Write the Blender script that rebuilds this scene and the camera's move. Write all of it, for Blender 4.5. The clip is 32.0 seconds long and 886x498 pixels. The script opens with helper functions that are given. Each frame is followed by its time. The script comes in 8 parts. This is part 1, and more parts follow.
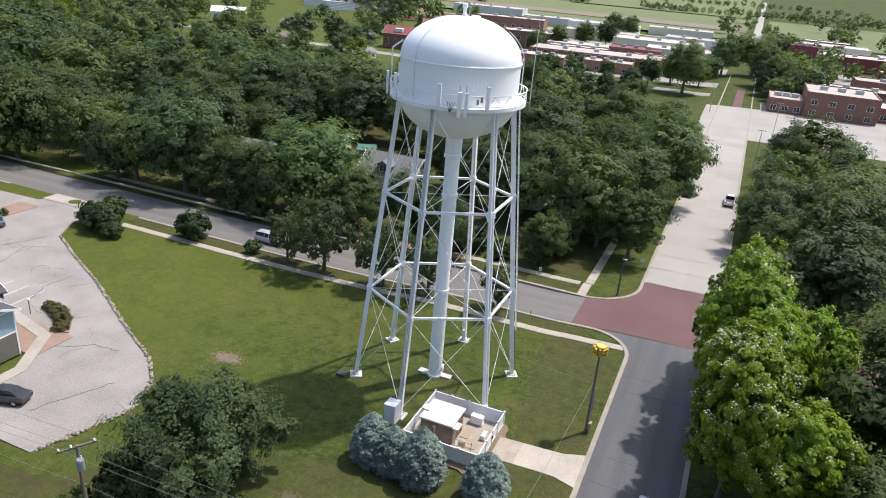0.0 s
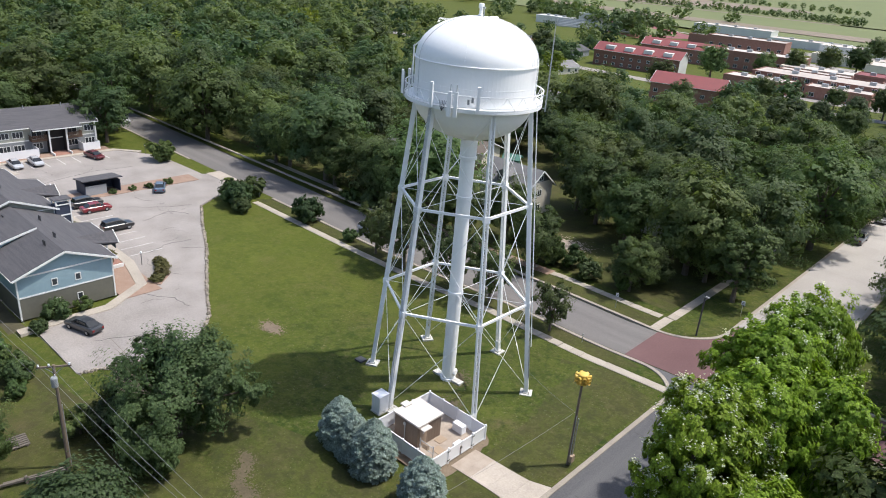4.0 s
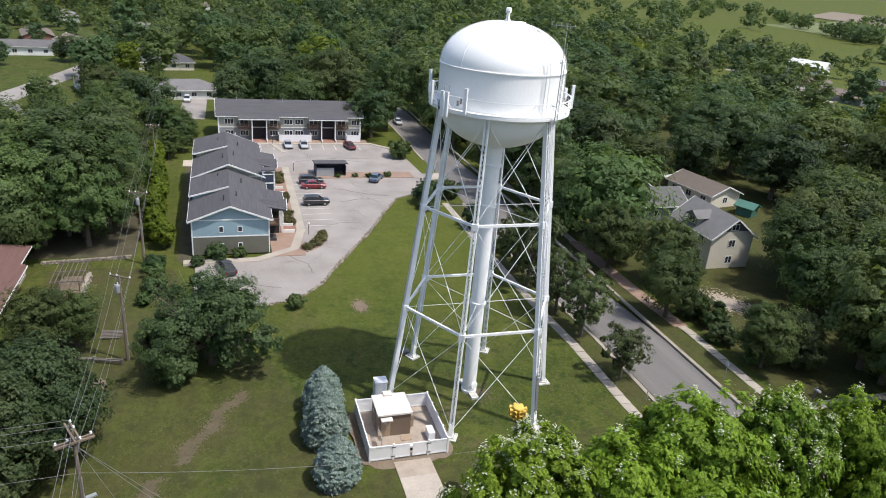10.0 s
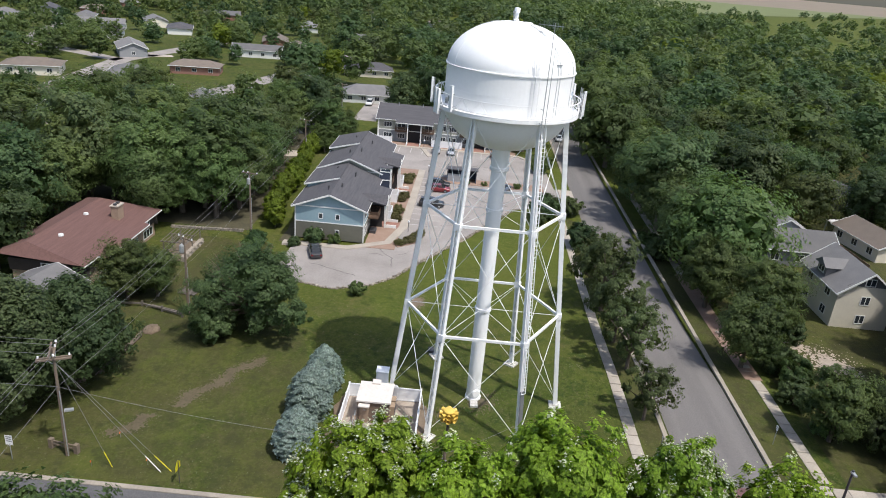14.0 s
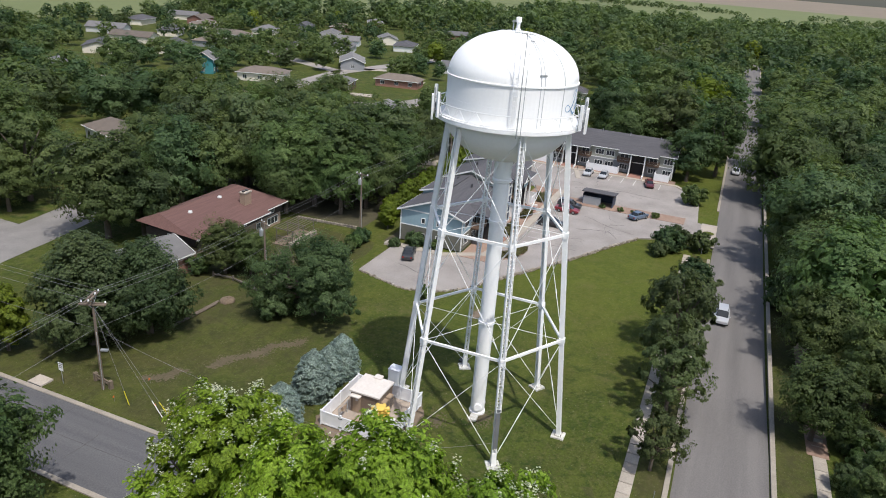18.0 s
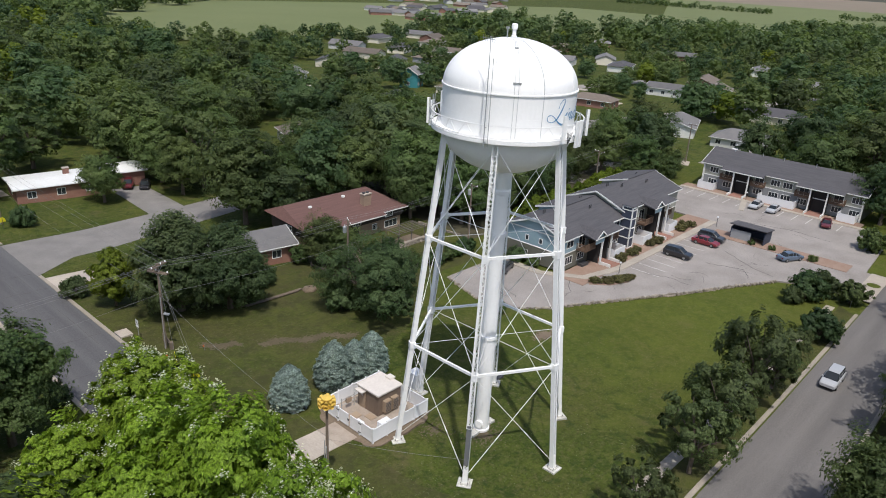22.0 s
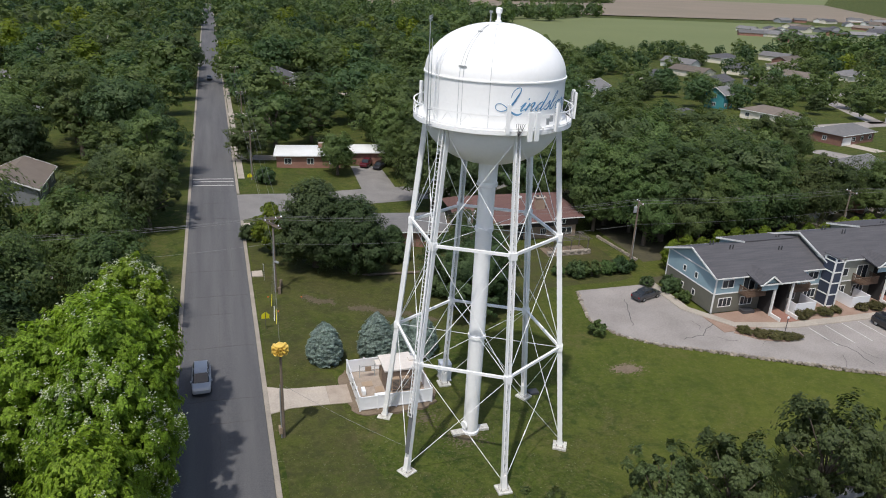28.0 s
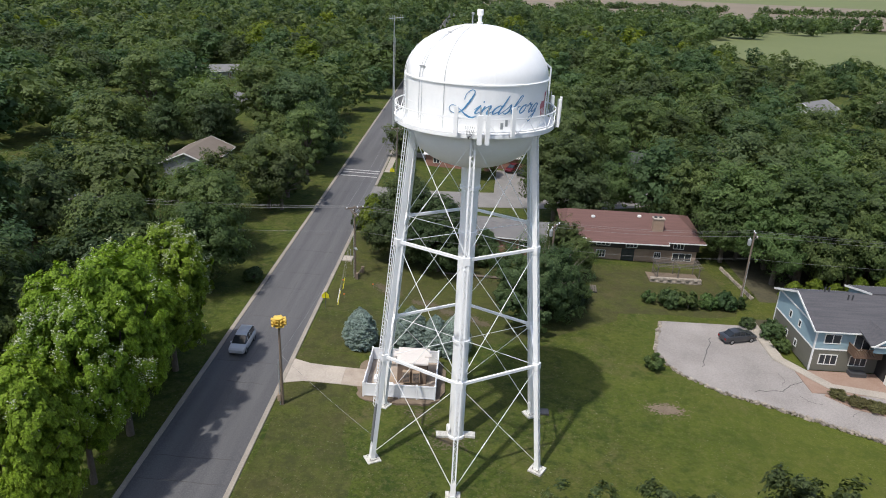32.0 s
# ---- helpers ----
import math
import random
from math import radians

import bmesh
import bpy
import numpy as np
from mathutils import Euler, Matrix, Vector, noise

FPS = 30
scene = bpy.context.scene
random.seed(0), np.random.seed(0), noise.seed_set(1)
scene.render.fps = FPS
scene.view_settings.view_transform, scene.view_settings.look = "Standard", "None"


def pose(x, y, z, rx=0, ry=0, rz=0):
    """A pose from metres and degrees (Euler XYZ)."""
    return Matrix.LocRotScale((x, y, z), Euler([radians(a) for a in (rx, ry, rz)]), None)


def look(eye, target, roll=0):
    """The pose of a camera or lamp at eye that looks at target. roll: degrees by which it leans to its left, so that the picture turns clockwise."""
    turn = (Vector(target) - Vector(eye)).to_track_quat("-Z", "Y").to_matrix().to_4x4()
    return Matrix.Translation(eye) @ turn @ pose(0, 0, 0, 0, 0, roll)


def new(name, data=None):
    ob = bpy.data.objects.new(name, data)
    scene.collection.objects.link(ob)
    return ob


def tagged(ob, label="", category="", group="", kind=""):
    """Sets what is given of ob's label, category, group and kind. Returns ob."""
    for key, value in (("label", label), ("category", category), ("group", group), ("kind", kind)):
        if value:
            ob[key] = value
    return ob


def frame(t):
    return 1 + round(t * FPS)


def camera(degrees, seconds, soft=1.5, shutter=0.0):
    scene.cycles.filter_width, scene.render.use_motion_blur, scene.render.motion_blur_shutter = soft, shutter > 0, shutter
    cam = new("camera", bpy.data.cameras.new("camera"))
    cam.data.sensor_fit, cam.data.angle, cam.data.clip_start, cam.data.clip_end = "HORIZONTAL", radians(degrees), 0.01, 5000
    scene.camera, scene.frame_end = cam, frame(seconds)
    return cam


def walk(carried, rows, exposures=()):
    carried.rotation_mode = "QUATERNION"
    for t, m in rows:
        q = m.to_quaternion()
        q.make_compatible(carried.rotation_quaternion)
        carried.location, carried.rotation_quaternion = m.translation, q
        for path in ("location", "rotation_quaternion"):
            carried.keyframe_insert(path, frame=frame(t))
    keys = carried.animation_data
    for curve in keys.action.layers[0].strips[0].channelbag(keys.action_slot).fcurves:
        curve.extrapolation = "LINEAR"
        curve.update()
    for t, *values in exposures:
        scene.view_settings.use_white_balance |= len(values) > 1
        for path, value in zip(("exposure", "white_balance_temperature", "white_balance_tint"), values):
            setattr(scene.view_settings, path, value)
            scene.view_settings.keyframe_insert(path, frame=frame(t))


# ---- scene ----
cam = camera(64.3, 32.0, soft=1.0)
PATH = [
    (0, (23.802, -60.201, 41.452), (23.117, -58.485, 40.686), 4.7),
    (1, (28.392, -57.808, 41.516), (27.564, -56.159, 40.744), 4.9),
    (3.5, (39.281, -50.602, 41.523), (38.118, -49.171, 40.75), 4.7),
    (6, (48.634, -41.262, 41.363), (47.18, -40.12, 40.6), 4.8),
    (8, (54.251, -32.629, 41.131), (52.619, -31.758, 40.371), 4.9),
    (9, (56.298, -27.926, 41.191), (54.598, -27.198, 40.429), 4.7),
    (10.5, (58.952, -20.748, 41.25), (57.171, -20.247, 40.49), 4.8),
    (13, (61.15, -8.378, 40.852), (59.302, -8.254, 40.097), 5.0),
    (14.5, (61.176, -0.613, 40.915), (59.327, -0.728, 40.16), 5.1),
    (16.5, (59.815, 9.689, 41.079), (58.014, 9.254, 40.327), 4.8),
    (18, (57.457, 17.243, 41.31), (55.727, 16.573, 40.563), 4.5),
    (19, (55.15, 22.086, 41.463), (53.487, 21.264, 40.717), 4.1),
    (21, (49.59, 30.886, 41.55), (48.097, 29.779, 40.811), 3.4),
    (23, (42.764, 38.502, 41.265), (41.485, 37.152, 40.53), 3.0),
    (24, (38.747, 41.92, 41.119), (37.596, 40.461, 40.382), 3.0),
    (25.5, (32.353, 46.35, 40.811), (31.4, 44.752, 40.076), 2.8),
    (27.5, (23.091, 50.839, 40.293), (22.429, 49.1, 39.56), 2.6),
    (28, (20.625, 51.743, 40.226), (20.042, 49.977, 39.492), 2.7),
    (29, (15.549, 53.186, 40.099), (15.127, 51.376, 39.361), 2.9),
    (31, (5.469, 54.711, 40.429), (5.363, 52.856, 39.688), 2.8),
    (32, (0.293, 54.921, 40.487), (0.35, 53.063, 39.749), 2.6),
]
walk(cam, [(t, look(eye, target, roll)) for t, eye, target, roll in PATH],
     exposures=[(0, 0.76), (3.5, 0.73), (6, 0.66), (9, 0.61), (14, 0.53), (19, 0.36), (24, 0.17), (28, 0.20), (32, 0.40)])

# ---- sky, sun ----
world = bpy.data.worlds.new("sky")
scene.world = world
world.use_nodes = True
wn, wl = world.node_tree.nodes, world.node_tree.links
wn.clear()
sky = wn.new("ShaderNodeTexSky")
sky.sky_type, sky.sun_disc = "NISHITA", False
sky.sun_elevation, sky.sun_rotation = radians(63.5), radians(39)
sky.air_density, sky.dust_density, sky.ozone_density = 1.0, 2.5, 1.0
bg = wn.new("ShaderNodeBackground")
bg.inputs["Strength"].default_value = 0.13
wout = wn.new("ShaderNodeOutputWorld")
wl.new(sky.outputs[0], bg.inputs[0])
wl.new(bg.outputs[0], wout.inputs[0])
SUN_DIR = Vector((0.62 * 0.446, 0.78 * 0.446, 0.895))
sun = new("sun", bpy.data.lights.new("sun", "SUN"))
sun.data.energy, sun.data.angle, sun.data.color = 2.8, radians(1.2), (1.0, 0.965, 0.91)
sun.matrix_world = look(SUN_DIR * 200, (0, 0, 0))
scene.view_settings.exposure = 0.0


# ---- building helpers ----
def ground_z(x):
    """Height of the ground: it rises gently from the car park to the street."""
    return 0.95 * math.tanh(math.copysign(max(0.0, abs(x) - 7.0), x) / 16.0)


class Mesher:
    """Collects vertices and faces of one mesh."""

    def __init__(self):
        self.v, self.f = [], []

    def add(self, verts, faces):
        n = len(self.v)
        self.v.extend(verts)
        self.f.extend([tuple(i + n for i in f) for f in faces])
        return self

    def box(self, x0, x1, y0, y1, z0, z1, m=None):
        c = [(x, y, z) for z in (z0, z1) for x, y in ((x0, y0), (x1, y0), (x1, y1), (x0, y1))]
        if m is not None:
            c = [tuple(m @ Vector(p)) for p in c]
        return self.add(c, [(3, 2, 1, 0), (4, 5, 6, 7), (0, 1, 5, 4), (1, 2, 6, 5), (2, 3, 7, 6), (3, 0, 4, 7)])

    def tube(self, p0, p1, r0, r1=None, n=8, caps=True):
        r1 = r0 if r1 is None else r1
        p0, p1 = Vector(p0), Vector(p1)
        d = (p1 - p0).normalized()
        a = d.orthogonal().normalized()
        b = d.cross(a)
        ring = lambda p, r: [tuple(p + r * (math.cos(2 * math.pi * i / n) * a + math.sin(2 * math.pi * i / n) * b)) for i in range(n)]
        faces = [(i, (i + 1) % n, n + (i + 1) % n, n + i) for i in range(n)]
        if caps:
            faces += [tuple(range(n - 1, -1, -1)), tuple(range(n, 2 * n))]
        return self.add(ring(p0, r0) + ring(p1, r1), faces)

    def bar(self, p0, p1, w, h, up=(0, 0, 1)):
        """A bar of rectangular section from p0 to p1, w across, h along up."""
        p0, p1 = Vector(p0), Vector(p1)
        d = (p1 - p0).normalized()
        s = d.cross(Vector(up))
        s = s.normalized() if s.length > 1e-4 else d.orthogonal().normalized()
        u = s.cross(d).normalized()
        c = [tuple(p + i * w / 2 * s + j * h / 2 * u) for p in (p0, p1) for i, j in ((-1, -1), (1, -1), (1, 1), (-1, 1))]
        return self.add(c, [(0, 1, 2, 3), (7, 6, 5, 4), (0, 4, 5, 1), (1, 5, 6, 2), (2, 6, 7, 3), (3, 7, 4, 0)])

    def lathe(self, prof, n=48, m=None):
        """Turns (radius, height) pairs about the z axis."""
        vs = [(r * math.cos(2 * math.pi * i / n), r * math.sin(2 * math.pi * i / n), z) for r, z in prof for i in range(n)]
        if m is not None:
            vs = [tuple(m @ Vector(p)) for p in vs]
        fs = [(k * n + i, k * n + (i + 1) % n, (k + 1) * n + (i + 1) % n, (k + 1) * n + i) for k in range(len(prof) - 1) for i in range(n)]
        return self.add(vs, fs)

    def prism(self, outline, z0, z1):
        """An upright prism over an (x, y) outline that runs anticlockwise."""
        n = len(outline)
        vs = [(x, y, z0) for x, y in outline] + [(x, y, z1) for x, y in outline]
        return self.add(vs, [tuple(range(n - 1, -1, -1)), tuple(range(n, 2 * n))] + [(i, (i + 1) % n, n + (i + 1) % n, n + i) for i in range(n)])

    def mesh(self, name, smooth=False):
        me = bpy.data.meshes.new(name)
        me.from_pydata(self.v, [], self.f)
        if smooth:
            me.polygons.foreach_set("use_smooth", [True] * len(me.polygons))
        me.update()
        return me


def fast_mesh(name, verts, quads, smooth=False):
    """A mesh from numpy arrays of vertices and of faces of one size."""
    me = bpy.data.meshes.new(name)
    k = quads.shape[1]
    me.vertices.add(len(verts))
    me.vertices.foreach_set("co", verts.astype(np.float32).ravel())
    me.loops.add(quads.size)
    me.loops.foreach_set("vertex_index", quads.astype(np.int32).ravel())
    me.polygons.add(len(quads))
    me.polygons.foreach_set("loop_start", np.arange(0, quads.size, k, dtype=np.int32))
    me.polygons.foreach_set("use_smooth", np.full(len(quads), smooth))
    me.update(calc_edges=True)
    return me


def part(name, mb, material, parent, label="", smooth=False):
    """Links a mesh as ONE object under a thing or a part."""
    me = mb.mesh(name, smooth) if isinstance(mb, Mesher) else mb
    if not me.materials:
        me.materials.append(material)
    ob = new(name, me)
    ob.parent = parent
    return tagged(ob, label) if label else ob


def thing(name, label, category, m=None, group="", kind=""):
    ob = new(name)
    ob.empty_display_size = 0.3
    if m is not None:
        ob.matrix_basis = m
    return tagged(ob, label, category, group, kind)


def solid(name, mb, material, label, category, group="", kind="", smooth=False, m=None):
    """A thing that is one mesh."""
    me = mb.mesh(name, smooth) if isinstance(mb, Mesher) else mb
    if not me.materials:
        me.materials.append(material)
    ob = new(name, me)
    if m is not None:
        ob.matrix_basis = m
    return tagged(ob, label, category, group, kind)

# ---- materials ----
def material(name, color, rough=0.8, other=None, grain=8.0, stain=0.6, strength=0.5, bump=0.15, metal=0.0, space="Object", vary=0.0, coat=0.0, stretch=None):
    """Two scales of variation between color and other, with a fine bump. vary: brightness change from object to object."""
    mat = bpy.data.materials.new(name)
    mat.use_nodes = True
    n, l = mat.node_tree.nodes, mat.node_tree.links
    bsdf = n["Principled BSDF"]
    bsdf.inputs["Roughness"].default_value, bsdf.inputs["Metallic"].default_value = rough, metal
    bsdf.inputs["Coat Weight"].default_value = coat
    if space == "Object":
        where = n.new("ShaderNodeTexCoord").outputs["Object"]
    else:
        where = n.new("ShaderNodeNewGeometry").outputs["Position"]
    fine, broad = n.new("ShaderNodeTexNoise"), n.new("ShaderNodeTexNoise")
    fine.inputs["Scale"].default_value, broad.inputs["Scale"].default_value = grain, stain
    fine.inputs["Detail"].default_value, broad.inputs["Detail"].default_value = 4, 5
    l.new(where, fine.inputs["Vector"])
    if stretch:
        pull = n.new("ShaderNodeMapping")
        pull.inputs["Scale"].default_value = stretch
        l.new(where, pull.inputs["Vector"])
        l.new(pull.outputs[0], broad.inputs["Vector"])
    else:
        l.new(where, broad.inputs["Vector"])
    add = n.new("ShaderNodeMath")
    add.operation = "MULTIPLY_ADD"
    l.new(fine.outputs["Fac"], add.inputs[0])
    add.inputs[1].default_value = 0.5
    half = n.new("ShaderNodeMath")
    half.operation = "MULTIPLY"
    half.inputs[1].default_value = 0.5
    l.new(broad.outputs["Fac"], half.inputs[0])
    l.new(half.outputs[0], add.inputs[2])
    ramp = n.new("ShaderNodeMapRange")
    ramp.inputs["From Min"].default_value, ramp.inputs["From Max"].default_value = 0.36, 0.64
    ramp.inputs["To Max"].default_value = strength
    l.new(add.outputs[0], ramp.inputs["Value"])
    mix = n.new("ShaderNodeMix")
    mix.data_type = "RGBA"
    mix.inputs["A"].default_value = (*color, 1)
    mix.inputs["B"].default_value = (*(other or tuple(c * 0.6 for c in color)), 1)
    l.new(ramp.outputs[0], mix.inputs["Factor"])
    out = mix.outputs["Result"]
    if vary:
        info, hsv, rng = n.new("ShaderNodeObjectInfo"), n.new("ShaderNodeHueSaturation"), n.new("ShaderNodeMapRange")
        rng.inputs["To Min"].default_value, rng.inputs["To Max"].default_value = 1 - vary, 1 + vary
        l.new(info.outputs["Random"], rng.inputs["Value"])
        l.new(rng.outputs[0], hsv.inputs["Value"])
        l.new(out, hsv.inputs["Color"])
        out = hsv.outputs["Color"]
    l.new(out, bsdf.inputs["Base Color"])
    if bump:
        bp = n.new("ShaderNodeBump")
        bp.inputs["Strength"].default_value, bp.inputs["Distance"].default_value = bump, 0.05
        l.new(fine.outputs["Fac"], bp.inputs["Height"])
        l.new(bp.outputs["Normal"], bsdf.inputs["Normal"])
    return mat


def leaf_material(name, color, other, hue=0.02, value=0.3, patch=0.13, grain=6.0):
    """Foliage: diffuse with some light let through, varied from clump to clump and from tree to tree."""
    mat = bpy.data.materials.new(name)
    mat.use_nodes = True
    n, l = mat.node_tree.nodes, mat.node_tree.links
    bsdf = n["Principled BSDF"]
    bsdf.inputs["Roughness"].default_value = 0.55
    bsdf.inputs["Specular IOR Level"].default_value = 0.25
    geo, info = n.new("ShaderNodeNewGeometry"), n.new("ShaderNodeObjectInfo")
    broad = n.new("ShaderNodeTexNoise")
    broad.inputs["Scale"].default_value = patch
    l.new(geo.outputs["Position"], broad.inputs["Vector"])
    mix = n.new("ShaderNodeMix")
    mix.data_type = "RGBA"
    mix.inputs["A"].default_value, mix.inputs["B"].default_value = (*color, 1), (*other, 1)
    mean = n.new("ShaderNodeMath")
    mean.operation = "MULTIPLY_ADD"
    mean.inputs[1].default_value = 0.16
    l.new(geo.outputs["Random Per Island"], mean.inputs[0])
    half = n.new("ShaderNodeMath")
    half.operation = "MULTIPLY"
    half.inputs[1].default_value = 0.84
    wide = n.new("ShaderNodeMapRange")
    wide.inputs["From Min"].default_value, wide.inputs["From Max"].default_value = 0.3, 0.7
    l.new(broad.outputs["Fac"], wide.inputs["Value"])
    l.new(wide.outputs[0], half.inputs[0])
    l.new(half.outputs[0], mean.inputs[2])
    l.new(mean.outputs[0], mix.inputs["Factor"])
    speck = n.new("ShaderNodeTexNoise")
    speck.inputs["Scale"].default_value, speck.inputs["Detail"].default_value, speck.inputs["Roughness"].default_value = grain, 3.0, 0.65
    l.new(geo.outputs["Position"], speck.inputs["Vector"])
    lit = n.new("ShaderNodeMapRange")
    lit.inputs["From Min"].default_value, lit.inputs["From Max"].default_value = 0.36, 0.66
    lit.inputs["To Min"].default_value, lit.inputs["To Max"].default_value = 0.52, 1.48
    l.new(speck.outputs["Fac"], lit.inputs["Value"])
    scale = n.new("ShaderNodeVectorMath")
    scale.operation = "SCALE"
    l.new(mix.outputs["Result"], scale.inputs[0])
    l.new(lit.outputs[0], scale.inputs["Scale"])
    relief = n.new("ShaderNodeBump")
    relief.inputs["Strength"].default_value, relief.inputs["Distance"].default_value = 0.45, 0.2
    l.new(speck.outputs["Fac"], relief.inputs["Height"])
    l.new(relief.outputs["Normal"], bsdf.inputs["Normal"])
    hsv = n.new("ShaderNodeHueSaturation")
    hr, vr = n.new("ShaderNodeMapRange"), n.new("ShaderNodeMapRange")
    hr.inputs["To Min"].default_value, hr.inputs["To Max"].default_value = 0.5 - hue, 0.5 + hue
    vr.inputs["To Min"].default_value, vr.inputs["To Max"].default_value = 1 - value, 1 + value
    again = n.new("ShaderNodeMath")
    again.operation = "FRACT"
    times = n.new("ShaderNodeMath")
    times.operation = "MULTIPLY"
    times.inputs[1].default_value = 7.31
    l.new(info.outputs["Random"], times.inputs[0])
    l.new(times.outputs[0], again.inputs[0])
    l.new(info.outputs["Random"], hr.inputs["Value"])
    l.new(again.outputs[0], vr.inputs["Value"])
    l.new(hr.outputs[0], hsv.inputs["Hue"])
    l.new(vr.outputs[0], hsv.inputs["Value"])
    l.new(scale.outputs["Vector"], hsv.inputs["Color"])
    l.new(hsv.outputs["Color"], bsdf.inputs["Base Color"])
    tr, ms = n.new("ShaderNodeBsdfTranslucent"), n.new("ShaderNodeMixShader")
    ms.inputs[0].default_value = 0.42
    through_leaf = n.new("ShaderNodeVectorMath")
    through_leaf.operation = "MULTIPLY"
    through_leaf.inputs[1].default_value = (1.45, 1.45, 1.0)
    l.new(hsv.outputs["Color"], through_leaf.inputs[0])
    l.new(through_leaf.outputs["Vector"], tr.inputs["Color"])
    l.new(bsdf.outputs[0], ms.inputs[1])
    l.new(tr.outputs[0], ms.inputs[2])
    l.new(ms.outputs[0], n["Material Output"].inputs["Surface"])
    return mat


WHITE_PAINT = material("white_tank_paint", (0.90, 0.90, 0.895), 0.45, (0.80, 0.80, 0.795), 4, 0.35, 0.4, 0.04)
STEEL_WHITE = material("white_steel_paint", (0.88, 0.88, 0.875), 0.5, (0.72, 0.73, 0.73), 6, 0.8, 0.4, 0.05)
BLUE_LETTER = material("blue_lettering", (0.06, 0.20, 0.40), 0.5, (0.14, 0.36, 0.54), 3, 1)
RED_EMBLEM = material("faded_red_emblem", (0.42, 0.10, 0.13), 0.5, (0.50, 0.22, 0.24), 3, 1)
CABLE_GREY = material("grey_cable", (0.62, 0.63, 0.64), 0.6)
DARK_STEEL = material("dark_steel", (0.06, 0.06, 0.065), 0.55)
GALV = material("galvanised_steel", (0.42, 0.44, 0.45), 0.45, metal=0.4)
CONCRETE = material("pale_concrete", (0.44, 0.385, 0.325), 0.9, (0.29, 0.255, 0.22), 6, 0.5, 0.7, 0.2, vary=0.06)
KERB = material("kerb_concrete", (0.34, 0.30, 0.25), 0.9, (0.22, 0.195, 0.165), 6, 0.5, 0.8, 0.2)
WALK = material("pavement_concrete", (0.40, 0.355, 0.30), 0.9, (0.26, 0.235, 0.20), 5, 0.35, 0.8, 0.2, vary=0.08)
PAD = material("worn_white_concrete", (0.66, 0.66, 0.62), 0.85, (0.30, 0.28, 0.25), 9, 2.2, 0.9, 0.2)
ASPHALT_DARK = material("dark_asphalt", (0.068, 0.068, 0.073), 0.85, (0.128, 0.125, 0.127), 9, 1.0, 0.9, 0.25, space="World", stretch=(0.75, 0.035, 1))
ASPHALT_GREY = material("worn_grey_asphalt", (0.114, 0.107, 0.103), 0.88, (0.178, 0.166, 0.159), 8, 1.0, 0.9, 0.25, space="World", stretch=(0.035, 0.6, 1))
LOT_ASPHALT = material("bleached_car_park_surface", (0.325, 0.295, 0.274), 0.9, (0.195, 0.178, 0.165), 6, 0.22, 0.9, 0.15, space="World")
STREET_CONCRETE = material("street_concrete", (0.37, 0.345, 0.315), 0.9, (0.275, 0.255, 0.235), 6, 0.08, 0.9, 0.15, space="World", vary=0.05)
STREET_PALE = material("bleached_street_asphalt", (0.235, 0.222, 0.21), 0.9, (0.15, 0.142, 0.136), 7, 0.3, 0.9, 0.2, space="World")
TAR = material("black_tar", (0.07, 0.066, 0.062), 0.7)
PAINT_LINE = material("worn_white_road_paint", (0.62, 0.61, 0.58), 0.8, (0.33, 0.31, 0.30), 5, 2, 0.8)
BRICK_BED = material("red_brick_bed", (0.105, 0.053, 0.053), 0.9, (0.15, 0.082, 0.080), 8, 0.15, 0.9, 0.2, space="World")
SOIL = material("bare_soil", (0.13, 0.095, 0.065), 0.95, (0.21, 0.165, 0.12), 5, 0.6, 0.8, 0.4)
MULCH = material("red_brown_mulch", (0.235, 0.150, 0.112), 0.95, (0.30, 0.215, 0.165), 9, 0.7, 0.9, 0.3)
GRAVEL = material("pale_gravel", (0.40, 0.34, 0.28), 0.95, (0.27, 0.22, 0.18), 18, 1.2, 0.9, 0.4)
STONE = material("rubble_stone", (0.30, 0.26, 0.21), 0.9, (0.16, 0.14, 0.12), 5, 1, 0.8, 0.4, vary=0.3)
VINYL = material("white_vinyl", (0.80, 0.81, 0.83), 0.45, (0.68, 0.69, 0.70), 3, 0.8, 0.3, 0.03)
SHED_WALL = material("brown_shed_panel", (0.16, 0.115, 0.085), 0.7, (0.20, 0.15, 0.11), 6, 1, 0.5)
SHED_ROOF = material("pale_shed_roof", (0.66, 0.61, 0.56), 0.8, (0.52, 0.47, 0.43), 4, 0.8, 0.6)
TAN_METAL = material("tan_cabinet_metal", (0.36, 0.27, 0.19), 0.6)
SHINGLE = material("charcoal_shingle", (0.056, 0.055, 0.062), 0.92, (0.098, 0.094, 0.10), 9, 1.3, 0.9, 0.35, stretch=(0.2, 2.6, 2.6))
SHINGLE_MAROON = material("maroon_shingle", (0.10, 0.052, 0.046), 0.92, (0.150, 0.082, 0.07), 9, 1.3, 0.9, 0.35, stretch=(0.2, 2.6, 2.6))
SHINGLE_GREY = material("grey_shingle", (0.125, 0.122, 0.125), 0.92, (0.175, 0.17, 0.165), 12, 0.6, 0.8, 0.3, vary=0.3)
SHINGLE_TAN = material("tan_shingle", (0.165, 0.135, 0.11), 0.92, (0.12, 0.10, 0.085), 12, 0.6, 0.8, 0.3, vary=0.25)
METAL_ROOF = material("white_metal_roof", (0.72, 0.73, 0.72), 0.5, (0.55, 0.55, 0.53), 3, 0.4, 0.6)
RED_ROOF = material("red_metal_roof", (0.22, 0.045, 0.045), 0.6, (0.16, 0.04, 0.04), 3, 0.4, 0.6)
